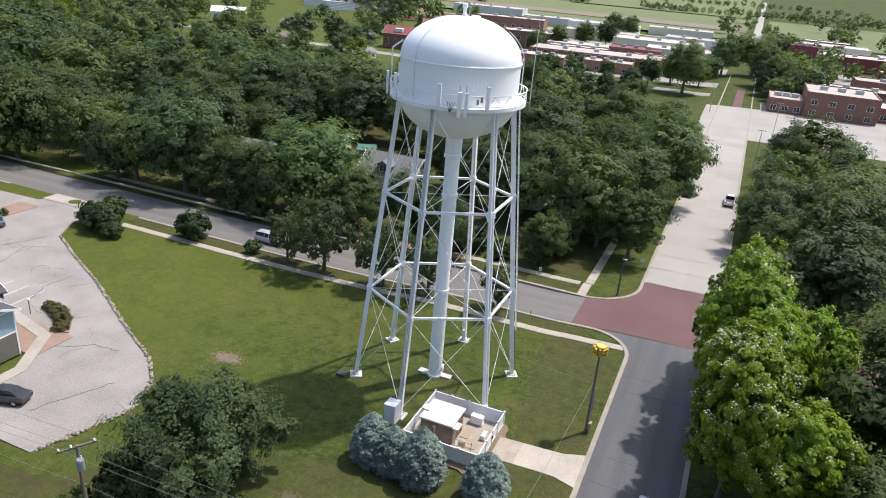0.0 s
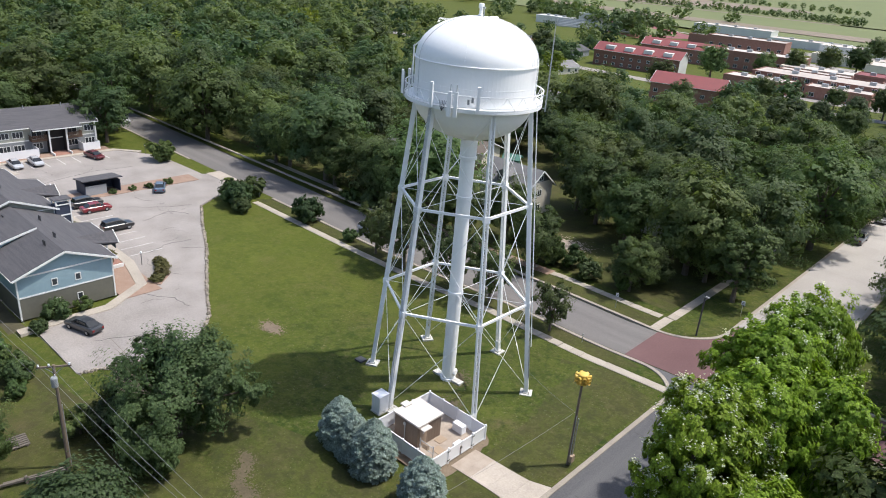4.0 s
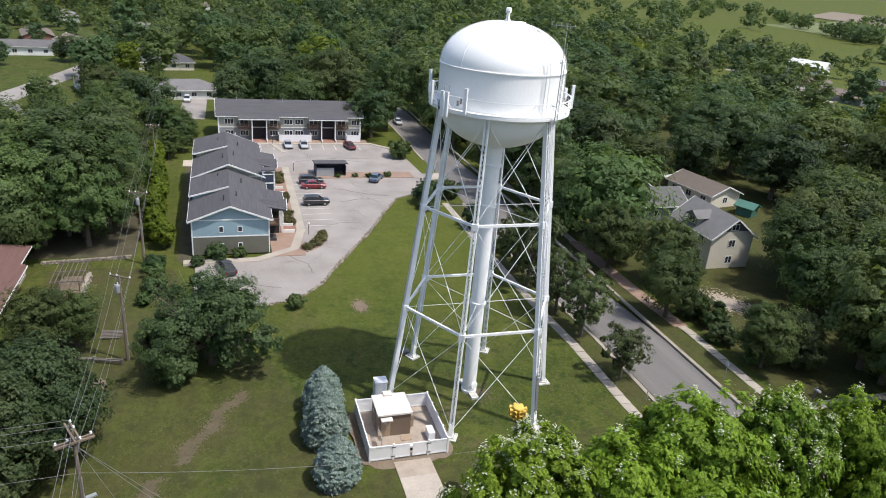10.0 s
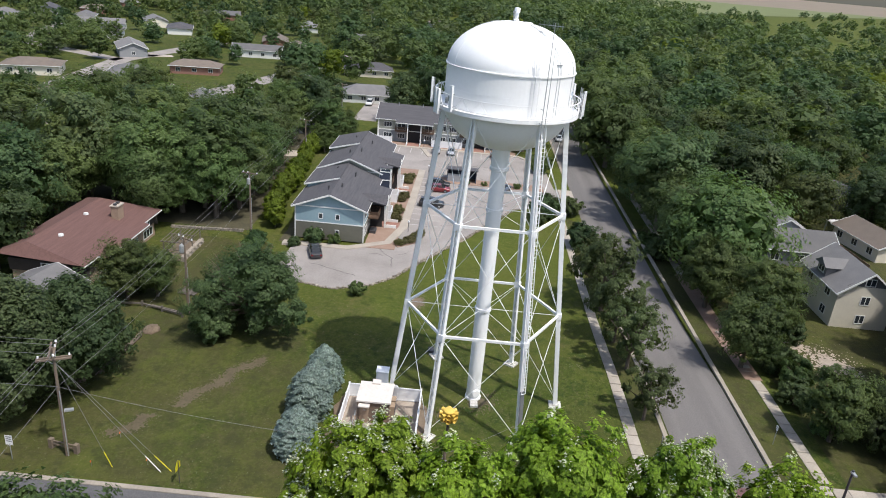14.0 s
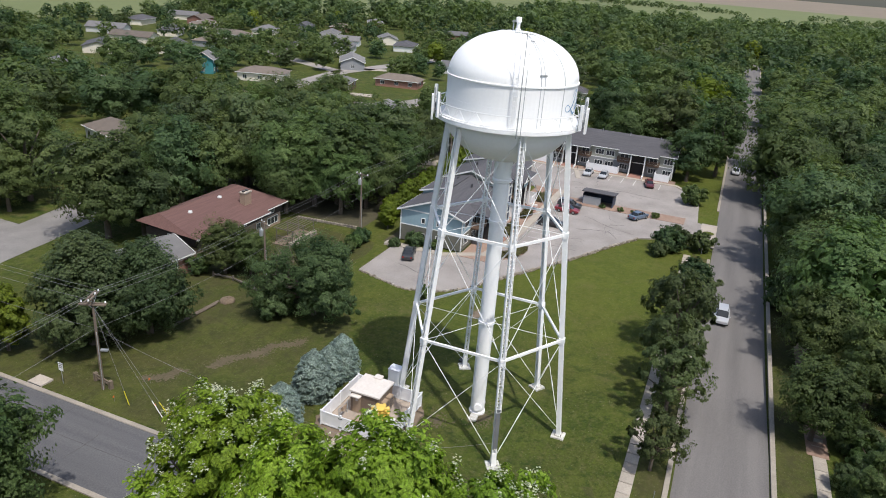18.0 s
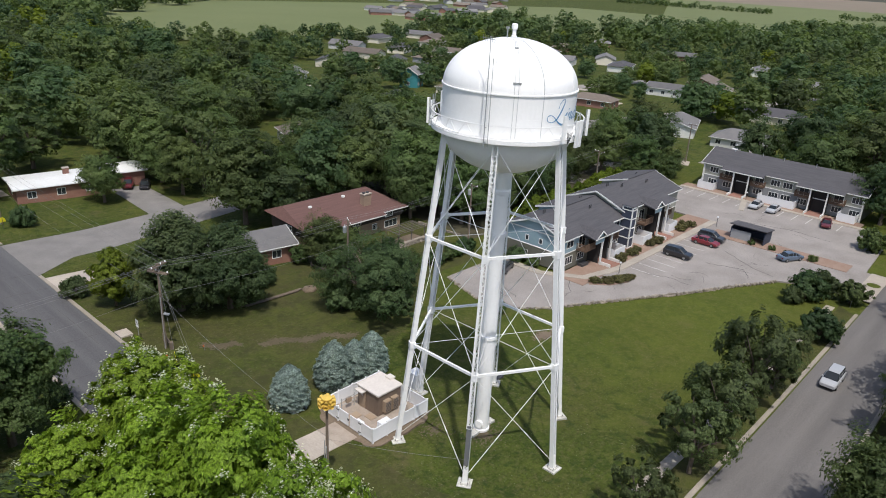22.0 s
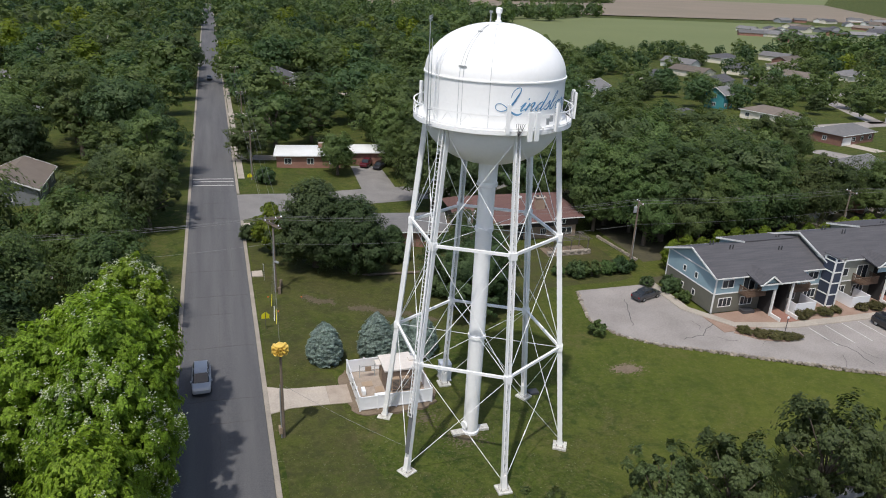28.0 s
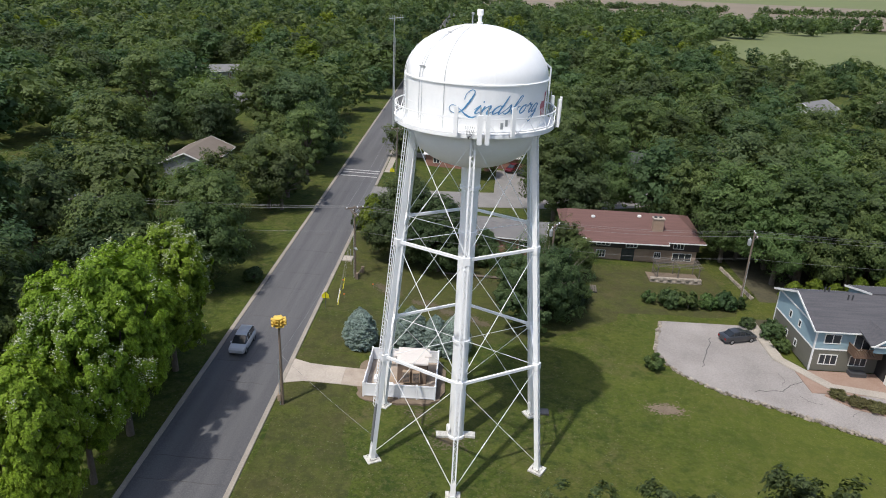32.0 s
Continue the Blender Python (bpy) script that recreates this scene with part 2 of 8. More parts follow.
FLAT_ROOF = material("pale_flat_roof", (0.54, 0.48, 0.43), 0.9, (0.38, 0.33, 0.30), 2, 0.15, 0.8, vary=0.2)
SIDING_BLUE = material("pale_blue_siding", (0.27, 0.38, 0.43), 0.7, (0.22, 0.32, 0.37), 3, 0.6, 0.6)
SIDING_OLIVE = material("olive_grey_siding", (0.15, 0.145, 0.115), 0.75, (0.12, 0.115, 0.095), 3, 0.6, 0.6)
SIDING_SAGE = material("sage_grey_siding", (0.33, 0.34, 0.29), 0.7, (0.27, 0.28, 0.24), 3, 0.6, 0.6)
SIDING_NAVY = material("dark_navy_siding", (0.035, 0.045, 0.075), 0.65, (0.05, 0.06, 0.09), 3, 0.6, 0.6)
SIDING_CREAM = material("cream_siding", (0.70, 0.65, 0.54), 0.75, (0.60, 0.55, 0.46), 3, 0.6, 0.5, vary=0.1)
SIDING_WHITE = material("white_siding", (0.66, 0.66, 0.63), 0.7, (0.54, 0.54, 0.52), 3, 0.6, 0.5, vary=0.15)
SIDING_GREY = material("grey_siding", (0.25, 0.26, 0.27), 0.75, (0.20, 0.21, 0.22), 3, 0.6, 0.5, vary=0.3)
GREEN_SIDING = material("green_shed_siding", (0.06, 0.17, 0.13), 0.7, (0.05, 0.13, 0.10), 3, 0.6, 0.5)
HOUSE_BRICK = material("house_brick", (0.22, 0.105, 0.08), 0.9, (0.29, 0.16, 0.12), 9, 0.9, 0.9, 0.3, vary=0.2)
TRIM = material("white_trim", (0.76, 0.76, 0.74), 0.6, (0.62, 0.62, 0.60), 4, 1, 0.4, 0.03)
GLASS_DARK = material("dark_window_glass", (0.03, 0.036, 0.042), 0.12, (0.06, 0.07, 0.08), 2, 0.4, 0.5, 0.0)
TIMBER = material("weathered_timber", (0.20, 0.13, 0.085), 0.85, (0.13, 0.085, 0.06), 7, 1.2, 0.8, 0.3)
DECK_BROWN = material("brown_balcony_timber", (0.12, 0.075, 0.05), 0.8, (0.17, 0.11, 0.075), 6, 1.2, 0.7, 0.2)
POLE_WOOD = material("grey_brown_pole_wood", (0.20, 0.155, 0.115), 0.9, (0.12, 0.095, 0.075), 9, 0.8, 0.8, 0.3)
BARK = material("tree_bark", (0.10, 0.078, 0.058), 0.95, (0.16, 0.13, 0.105), 6, 1, 0.9, 0.5)
SIREN_YELLOW = material("siren_yellow", (0.70, 0.49, 0.10), 0.45, (0.52, 0.34, 0.06), 4, 1.5, 0.5)
SIGN_YELLOW = material("fluorescent_sign_yellow", (0.68, 0.62, 0.02), 0.5)
GREY_TIMBER = material("silvered_timber", (0.155, 0.135, 0.115), 0.9, (0.095, 0.082, 0.070), 7, 1.2, 0.8, 0.3)
WIRE = material("weathered_grey_wire", (0.20, 0.20, 0.20), 0.6)
ORANGE = material("orange_plastic", (0.70, 0.16, 0.03), 0.6)
WORN = material("worn_grass", (0.078, 0.064, 0.036), 0.95, (0.118, 0.096, 0.060), 4, 0.5, 0.9, 0.3)
LEAF = leaf_material("maple_leaves", (0.057, 0.094, 0.029), (0.126, 0.170, 0.057))
LEAF_DARK = leaf_material("dark_leaves", (0.042, 0.074, 0.028), (0.093, 0.131, 0.053))
LEAF_BRIGHT = leaf_material("bright_catalpa_leaves", (0.118, 0.195, 0.016), (0.225, 0.325, 0.032), 0.006, 0.08)
LEAF_GREY = leaf_material("grey_green_leaves", (0.058, 0.082, 0.030), (0.104, 0.134, 0.050), 0.01, 0.2)
LEAF_SPRUCE = leaf_material("blue_spruce_needles", (0.150, 0.205, 0.185), (0.30, 0.375, 0.345), 0.01, 0.12, 0.8)
LEAF_YELLOW = leaf_material("yellow_green_leaves", (0.10, 0.145, 0.014), (0.17, 0.22, 0.022), 0.01, 0.15)
LEAF_BROWN = leaf_material("brownish_hedge_leaves", (0.085, 0.082, 0.032), (0.150, 0.140, 0.060), 0.01, 0.1)
BLOSSOM = leaf_material("white_blossom", (0.40, 0.44, 0.30), (0.60, 0.62, 0.50), 0.0, 0.05)


def grass_material(name, dry=0.0):
    """Mown lawn: green with paler dry patches, faint mower lines and small bare spots. dry: how far it is bleached."""
    mat = bpy.data.materials.new(name)
    mat.use_nodes = True
    n, l = mat.node_tree.nodes, mat.node_tree.links
    bsdf = n["Principled BSDF"]
    bsdf.inputs["Roughness"].default_value = 0.9
    bsdf.inputs["Specular IOR Level"].default_value = 0.15
    pos = n.new("ShaderNodeNewGeometry").outputs["Position"]

    def noise_at(scale, detail=4.0, rough=0.6):
        t = n.new("ShaderNodeTexNoise")
        t.inputs["Scale"].default_value, t.inputs["Detail"].default_value, t.inputs["Roughness"].default_value = scale, detail, rough
        l.new(pos, t.inputs["Vector"])
        return t.outputs["Fac"]

    def span(value, lo, hi):
        r = n.new("ShaderNodeMapRange")
        r.inputs["From Min"].default_value, r.inputs["From Max"].default_value = lo, hi
        l.new(value, r.inputs["Value"])
        return r.outputs[0]

    def blend(fac, a, b):
        m = n.new("ShaderNodeMix")
        m.data_type = "RGBA"
        l.new(fac, m.inputs["Factor"])
        for key, c in (("A", a), ("B", b)):
            if isinstance(c, tuple):
                m.inputs[key].default_value = (*c, 1)
            else:
                l.new(c, m.inputs[key])
        return m.outputs["Result"]

    def times(value, k):
        m = n.new("ShaderNodeMath")
        m.operation = "MULTIPLY"
        m.inputs[1].default_value = k
        l.new(value, m.inputs[0])
        return m.outputs[0]

    fine, mid, broad = noise_at(4.0, 8, 0.75), noise_at(0.45, 8, 0.7), noise_at(0.07, 5)
    base = blend(span(mid, 0.36, 0.64), (0.027, 0.047, 0.007), (0.072, 0.094, 0.014))
    base = blend(times(span(broad, 0.42, 0.60), 0.6), base, (0.078, 0.080, 0.019))
    wave = n.new("ShaderNodeTexWave")
    wave.inputs["Scale"].default_value, wave.inputs["Distortion"].default_value, wave.inputs["Detail"].default_value = 0.32, 1.6, 3.0
    wave.bands_direction = "Y"
    l.new(pos, wave.inputs["Vector"])
    base = blend(times(wave.outputs["Fac"], 0.16), base, (0.090, 0.115, 0.022))
    base = blend(times(span(fine, 0.42, 0.66), 0.75), base, (0.018, 0.030, 0.006))
    base = blend(times(span(noise_at(1.6, 8, 0.8), 0.50, 0.64), 0.8), base, (0.100, 0.090, 0.038))
    base = blend(times(span(noise_at(0.16, 8, 0.75), 0.55, 0.68), 0.75), base, (0.100, 0.084, 0.040))
    base = blend(times(span(noise_at(6.0, 2, 0.5), 0.66, 0.73), 0.55), base, (0.24, 0.24, 0.17))
    base = blend(times(span(noise_at(0.2, 6, 0.7), 0.50, 0.62), 0.4), base, (0.092, 0.110, 0.020))
    base = blend(times(span(noise_at(0.6, 6, 0.7), 0.53, 0.64), 0.75), base, (0.020, 0.040, 0.008))
    west = n.new("ShaderNodeSeparateXYZ")
    l.new(pos, west.inputs[0])
    inner = n.new("ShaderNodeMath")
    inner.operation = "MULTIPLY"
    l.new(span(west.outputs["X"], -6.0, -34.0), inner.inputs[0])
    l.new(span(west.outputs["Y"], -42.0, -22.0), inner.inputs[1])
    base = blend(times(inner.outputs[0], 0.0 if dry else 0.42), base, (0.098, 0.116, 0.016))
    if dry:
        base = blend(times(span(noise_at(0.3, 6, 0.7), 0.25, 0.65), dry), base, (0.062, 0.054, 0.026))
    l.new(base, bsdf.inputs["Base Color"])
    bp = n.new("ShaderNodeBump")
    bp.inputs["Strength"].default_value, bp.inputs["Distance"].default_value = 0.6, 0.1
    l.new(fine, bp.inputs["Height"])
    l.new(bp.outputs["Normal"], bsdf.inputs["Normal"])
    return mat


GRASS = grass_material("mown_grass")
YARD = grass_material("rough_yard_grass", 0.75)
# dark brown soil; on the woodland floor this colour also carries the tree shade
SHADED = material("shaded_soil", (0.050, 0.044, 0.026), 0.95, (0.085, 0.078, 0.040), 3, 0.6, 0.9, 0.4, space="World")
ROUGH = grass_material("thin_lawn_grass", 0.58)
FIELD_GREEN = material("pale_green_crop", (0.112, 0.135, 0.046), 0.95, (0.138, 0.156, 0.058), 0.3, 0.012, 0.8, 0.1, space="World")
FIELD_TAN = material("tan_stubble_field", (0.21, 0.165, 0.125), 0.95, (0.16, 0.135, 0.09), 0.3, 0.01, 0.8, 0.1, space="World")

# ---- ground, streets, pavements ----
def clip_x(poly, x, keep_right):
    out = []
    for (ax, ay), (bx, by) in zip(poly, poly[1:] + poly[:1]):
        ain, bin_ = (ax >= x) == keep_right, (bx >= x) == keep_right
        if ain:
            out.append((ax, ay))
        if ain != bin_:
            k = (x - ax) / (bx - ax)
            out.append((x, ay + k * (by - ay)))
    return out


def sheet(outline, dz, flat=None, step=3.0):
    """A sheet over an (x, y) outline that follows the ground dz above it, or lies flat."""
    mb = Mesher()
    if flat is not None:
        return mb.add([(x, y, flat) for x, y in outline], [tuple(range(len(outline)))])
    lo, hi = min(p[0] for p in outline), max(p[0] for p in outline)
    cuts = [lo] + [c * step for c in range(math.ceil(lo / step), math.floor(hi / step) + 1) if lo + 0.01 < c * step < hi - 0.01 and abs(c * step) < 110] + [hi]
    for a, b in zip(cuts, cuts[1:]):
        p = clip_x(clip_x(list(outline), a, True), b, False)
        if len(p) >= 3:
            mb.add([(x, y, ground_z(x) + dz) for x, y in p], [tuple(range(len(p)))])
    return mb


def rect(x0, x1, y0, y1):
    return [(x0, y0), (x1, y0), (x1, y1), (x0, y1)]


def arc(cx, cy, r, a0, a1, n=10):
    return [(cx + r * math.cos(radians(a0 + (a1 - a0) * i / n)), cy + r * math.sin(radians(a0 + (a1 - a0) * i / n))) for i in range(n + 1)]


def ribbon(line, width, dz0, dz1, flat=None):
    """A raised strip (a kerb) along a line of (x, y)."""
    mb = Mesher()
    pts = []
    for (ax, ay), (bx, by) in zip(line, line[1:]):
        k = max(1, int(math.hypot(bx - ax, by - ay) / 4)) if abs(bx - ax) > 1 and abs(ax) < 110 else 1
        pts += [(ax + (bx - ax) * i / k, ay + (by - ay) * i / k) for i in range(k)]
    pts.append(line[-1])
    vs = []
    for i, (x, y) in enumerate(pts):
        a, b = pts[max(i - 1, 0)], pts[min(i + 1, len(pts) - 1)]
        d = Vector((b[0] - a[0], b[1] - a[1])).normalized()
        z = ground_z(x) if flat is None else flat
        nx, ny = -d.y * width / 2, d.x * width / 2
        vs += [(x + nx, y + ny, z + dz0), (x + nx * 0.9, y + ny * 0.9, z + dz1), (x - nx * 0.9, y - ny * 0.9, z + dz1), (x - nx, y - ny, z + dz0)]
    fs = []
    for i in range(len(pts) - 1):
        a, b = 4 * i, 4 * i + 4
        fs += [(a + j + 1, a + j, b + j, b + j + 1) for j in range(3)]
    fs += [(0, 1, 2, 3), tuple(4 * (len(pts) - 1) + j for j in (3, 2, 1, 0))]
    return mb.add(vs, fs)


gx = [-4500, -2500, -1200, -600, -300, -180] + list(range(-129, 130, 3)) + [180, 300, 600, 1200, 2500, 4500]
gy = [-4500, -2000, -900, -400, -200, -100, -50, 0, 50, 100, 200, 400, 900, 2000, 4500]
gm = Mesher()
gm.add([(x, y, ground_z(x)) for y in gy for x in gx], [(j * len(gx) + i, j * len(gx) + i + 1, (j + 1) * len(gx) + i + 1, (j + 1) * len(gx) + i) for j in range(len(gy) - 1) for i in range(len(gx) - 1)])
ground = solid("ground", gm, GRASS, "mown green lawn with dry patches round the tower", "ground", kind="structure", smooth=True)


def structure(name, mb, mat, label, category):
    return solid(name, mb, mat, label, category, kind="structure")


# asphalt street in front of the tower, with the rounded corner
r1 = arc(12.4, 13.2, 5.9, 90, 0) + [(18.3, -700), (26.2, -700), (26.2, 12.5)] + arc(32.3, 13.2, 6.1, 180, 90)
structure("road_front", sheet(r1[::-1], 0.035), ASPHALT_DARK, "dark patched asphalt street with concrete gutters", "road")
structure("road_side", sheet(rect(-420, 10.4, 19.3, 27.4), 0.03), ASPHALT_GREY, "worn grey asphalt side street", "road")
structure("road_side_east", sheet(rect(42, 160, 19.5, 27.5), 0.03), BRICK_BED, "red brick side street under trees", "road")
bk = [(10.2, 19.25), (42, 19.25), (42, 27.5), (33.5, 27.5)] + arc(33.5, 34.0, 6.5, 270, 180) + [(27, 36.4), (16.6, 36.4), (16.6, 34.2)] + arc(10.2, 34.0, 6.5, 0, -90)
structure("road_brick", sheet(bk, 0.05), BRICK_BED, "faded red brick paving of the street crossing", "road")
north = structure("road_north", sheet(rect(16.6, 27.0, 36.4, 152), 0.02), STREET_CONCRETE, "pale concrete street leading to the town centre", "road")
slab_n = sheet(rect(-2.55, 2.55, 0.06, 5.94), 0.0, flat=0.0).mesh("road_slab")
slab_n.materials.append(STREET_CONCRETE)
for i in range(19):
    for j in range(2):
        s = new("road_slab", slab_n)
        s.location = (19.2 + 5.2 * j, 36.5 + 6 * i, ground_z(19.2 + 5.2 * j) + 0.06)
        s.rotation_euler.y = -0.018
        s.parent = north
structure("road_far_north", sheet(rect(20.0, 26.5, 430, 1700), 0.02), STREET_CONCRETE, "pale straight road far beyond the town centre", "road")
structure("walkway_north", sheet(rect(21.0, 24.0, 206.5, 252), 0.05), BRICK_BED, "red brick walkway through a lawn", "path")
structure("plaza_north", sheet([(13, 150), (75, 150), (75, 208), (12.5, 206)], 0.08), STREET_CONCRETE, "wide pale concrete forecourt and parking", "plaza")
structure("road_residential", sheet([(18.4, -76.5), (-8, -78.5), (-30, -84), (-70, -110), (-73, -104), (-32, -76), (-8, -69.5), (12, -66.5), (18.4, -62)][::-1], 0.03), STREET_PALE, "pale residential side street", "road")
structure("carport_drive", sheet([(-6.0, -95.5), (-12.5, -95.5), (-12.0, -77.5), (-5.0, -77.0)], 0.034), STREET_PALE, "grey worn driveway to a carport", "driveway")
structure("road_west", sheet([(-130, -98), (-137, -98), (-144, -84), (-174, -76), (-216, -67), (-420, -30), (-420, -23), (-214, -60), (-172, -69), (-139, -76)][::-1], 0.03), LOT_ASPHALT, "pale residential street among houses", "road")

for nm, x0, x1, y0, y1 in (("town_parking_a", -95, 13, 252, 266), ("town_parking_b", -70, 14, 300, 322), ("town_parking_c", -14, 14, 345, 420), ("town_parking_d", 30, 100, 205, 222), ("town_parking_e", 30, 110, 255, 360), ("town_street", -260, 12, 226, 234), ("town_parking_f", -130, -40, 372, 400), ("town_parking_g", -180, -60, 446, 470), ("town_parking_h", 34, 150, 434, 458), ("town_street_b", -320, 12, 490, 497)):
    structure(nm, sheet(rect(x0, x1, y0, y1), 0.06), LOT_ASPHALT, "pale paved parking in the town centre", "car park")

for nm, o in (("road_west_b", [(-96, -92), (-140, -118), (-190, -124), (-260, -112), (-262, -119), (-190, -131.5), (-138, -125.5), (-92, -98)]), ("road_west_c", [(-186, -128), (-210, -180), (-290, -206), (-292, -199), (-215, -174), (-193, -128)]), ("road_west_d", [(-128, -34.5), (-176, -34), (-176, -27.5), (-128, -28)])):
    structure(nm, sheet(o[::-1] if sum(a[0] * b[1] - b[0] * a[1] for a, b in zip(o, o[1:] + o[:1])) < 0 else o, 0.05), LOT_ASPHALT, "pale residential street among houses", "road")

# kerbs and gutters
K = lambda name, line, lab: structure(name, ribbon(line, 0.5, -0.1, 0.11), KERB, lab, "kerb")
K("kerb_front_west", [(18.05, -62), (18.05, 13.2)] + arc(12.4, 13.2, 5.65, 0, 90) + [(-60.5, 18.95)], "pale concrete kerb and gutter")
K("kerb_front_west_far", [(18.05, -560), (18.05, -77)], "pale concrete kerb and gutter")
K("kerb_front_east", [(26.45, -560), (26.45, 12.5)] + arc(32.3, 13.2, 5.85, 180, 90) + [(120, 19.05)], "pale concrete kerb and gutter")
K("kerb_side_north", [(-400, 27.65), (10.2, 27.75)] + arc(10.2, 34.0, 6.25, -90, 0) + [(16.4, 300)], "pale concrete kerb and gutter")
K("kerb_side_west", [(-400, 19.05), (-90, 19.05)], "pale concrete kerb and gutter")
K("kerb_north_east", [(27.2, 300), (27.2, 34)] + arc(33.5, 34, 6.25, 180, 270) + [(120, 27.75)], "pale concrete kerb and gutter")

# pavements of separate slabs
slab_me = Mesher().box(-0.735, 0.735, -0.6, 0.6, -0.08, 0.0).mesh("slab")
slab_me.materials.append(WALK)


def paving(name, x0, y0, dx, dy, count, label):
    base = thing(name, label, "pavement", kind="structure")
    for i in range(count):
        s = new("slab", slab_me)
        x, y = x0 + dx * i, y0 + dy * i
        s.matrix_basis = pose(x, y, ground_z(x) + 0.06 + 0.012 * math.sin(i * 2.1), 0, -math.degrees(math.atan(0.04 * (1 - ground_z(x) ** 2))) if dx else 0, 0 if dx else 90)
        s.parent = base
    return base


paving("pavement_lawn", 16.6, 15.5, -1.5, 0, 52, "pale concrete pavement slabs along the lawn")
paving("pavement_opposite", 7.6, 32.0, -1.5, 0, 60, "worn concrete pavement slabs under street trees")
paving("pavement_north", 9.6, 33.0, 0, 1.5, 60, "concrete pavement slabs beside the street")
paving("pavement_crossing", 9.4, 28.4, 0, 1.5, 3, "short concrete pavement link to the kerb")
paving("pavement_front", 17.05, -88, 0, -1.5, 80, "pale concrete pavement slabs beside the street")
for i, y in enumerate((-58.6, -104, -127, -152)):
    structure(f"driveway_front_{i + 1}", sheet(rect(9.0, 18.0, y - 2.2, y + 2.2), 0.07), CONCRETE, "pale concrete driveway across the verge", "driveway")
paving("pavement_east", 31.0, 15.6, 1.5, 0, 40, "concrete pavement slabs under dense trees")

# rougher ground under the trees and in the back yard
def ragged(points, seed, reach):
    """An outline with small uneven steps between its corners."""
    r = random.Random(seed)
    out = []
    for (ax, ay), (bx, by) in zip(points, points[1:] + points[:1]):
        n = max(1, int(math.hypot(bx - ax, by - ay) / 2.5))
        out += [(ax + (bx - ax) * i / n + r.uniform(-reach, reach), ay + (by - ay) * i / n + r.uniform(-reach, reach)) for i in range(n)]
    return out


structure("yard_ground_north", sheet([(-180, 34.2), (8.4, 34.2), (8.4, 120), (-180, 120)], 0.012), YARD, "rough shaded ground under garden trees", "ground")
structure("yard_ground_back", sheet(ragged([(-37, -46), (-2, -46), (3, -37), (-5, -31.5), (-17, -28.6), (-25.5, -29.5), (-37, -30.5)], 4, 0.5), 0.012), YARD, "rough dry grass of a back yard", "ground")
# shade under the tall trees is put into the colour of this sheet
structure("woodland_floor", sheet([(-130, -75), (-41.5, -75), (-41.5, -36), (-130, -38)], 0.02), SHADED, "brown woodland ground darkened for the shade of tall trees", "ground")
structure("verge_lawn", sheet(ragged([(-62, 16.3), (11.0, 16.3), (13.0, 18.0), (10.0, 18.6), (-60, 18.6)], 9, 0.12), 0.014), YARD, "dry brownish grass verge between pavement and kerb", "ground")
structure("verge_opposite", sheet(ragged([(-60, 28.1), (8.5, 28.1), (8.5, 31.2), (-60, 31.2)], 10, 0.12), 0.014), YARD, "dry grass verge under the street trees", "ground")
structure("lawn_thin_corner", sheet(ragged([(11, -13), (17.5, -13), (17.5, 12.5), (11.4, 15.0), (6, 13), (10.4, 2)], 12, 0.3), 0.008), ROUGH, "thin browned lawn by the street corner", "ground")
structure("lawn_thin_south", sheet([(-22, -36), (2, -45), (17.5, -58), (17.5, -13.3), (10.6, -13.3), (0, -16.5), (-9, -19.5), (-20, -27)], 0.008), ROUGH, "thin browned lawn towards the back yard", "ground")
# bare and mulched patches
def crumbs(seed, spots, size):
    """Bare soil as many small uneven flecks round spots (x, y, reach across x, reach across y), dense in the middle and ragged at the edge."""
    r, mb = random.Random(seed), Mesher()
    for x, y, rx, ry, count in spots:
        for _ in range(count):
            a, d = r.uniform(0, 6.283), abs(r.gauss(0, 0.48))
            px, py, turn = x + rx * d * math.cos(a), y + ry * d * math.sin(a), r.uniform(0, 6.283)
            s = size * r.uniform(0.3, 1.0) * max(0.3, 1.15 - d)
            ring = [(px + s * q * math.cos(turn + k * 0.785), py + s * q * 0.7 * math.sin(turn + k * 0.785)) for k, q in enumerate([r.uniform(0.55, 1.1) for _ in range(8)])]
            mb.add([(u, w, ground_z(u) + r.uniform(0.014, 0.034)) for u, w in ring], [tuple(range(8))])
    return mb


structure("soil_patch_lawn", crumbs(5, [(-21.6, -7.5, 2.9, 1.6, 700)], 0.30), SOIL, "bare brown soil patch in the lawn", "soil patch")
structure("soil_patch_riser", crumbs(15, [(0.6, 0.8, 4.2, 3.4, 520), (3.5, -3.0, 4.0, 3.0, 220)], 0.20), WORN, "worn thin grass round the riser", "soil patch")
structure("soil_patch_yard", crumbs(8, [(-15.0, 43.5, 7.0, 5.0, 900), (-20.0, 41.0, 5.0, 3.0, 300)], 0.42), GRAVEL, "pale trampled bare yard soil", "soil patch")
structure("mulch_strip", sheet([(-9, 32.9), (-9, 30.9), (-40, 30.9), (-40, 33.4)][::-1], 0.07), MULCH, "reddish mulch strip beside the pavement", "mulch")
rng = random.Random(3)
ditch_line = [(11.5 - 14.5 * i / 30, -31.6 + 8.6 * (i / 30) ** 0.92 + 0.35 * math.sin(i * 0.7) + rng.uniform(-0.2, 0.2)) for i in range(31)]
structure("soil_patch_ditch", crumbs(6, [(x, y, 1.3, 0.8 + 0.9 * abs(math.sin(i * 0.5 + 0.6)), 64 + int(40 * abs(math.sin(i * 0.37)))) for i, (x, y) in enumerate(ditch_line)], 0.26), WORN, "worn bare soil line across the grass", "soil patch")

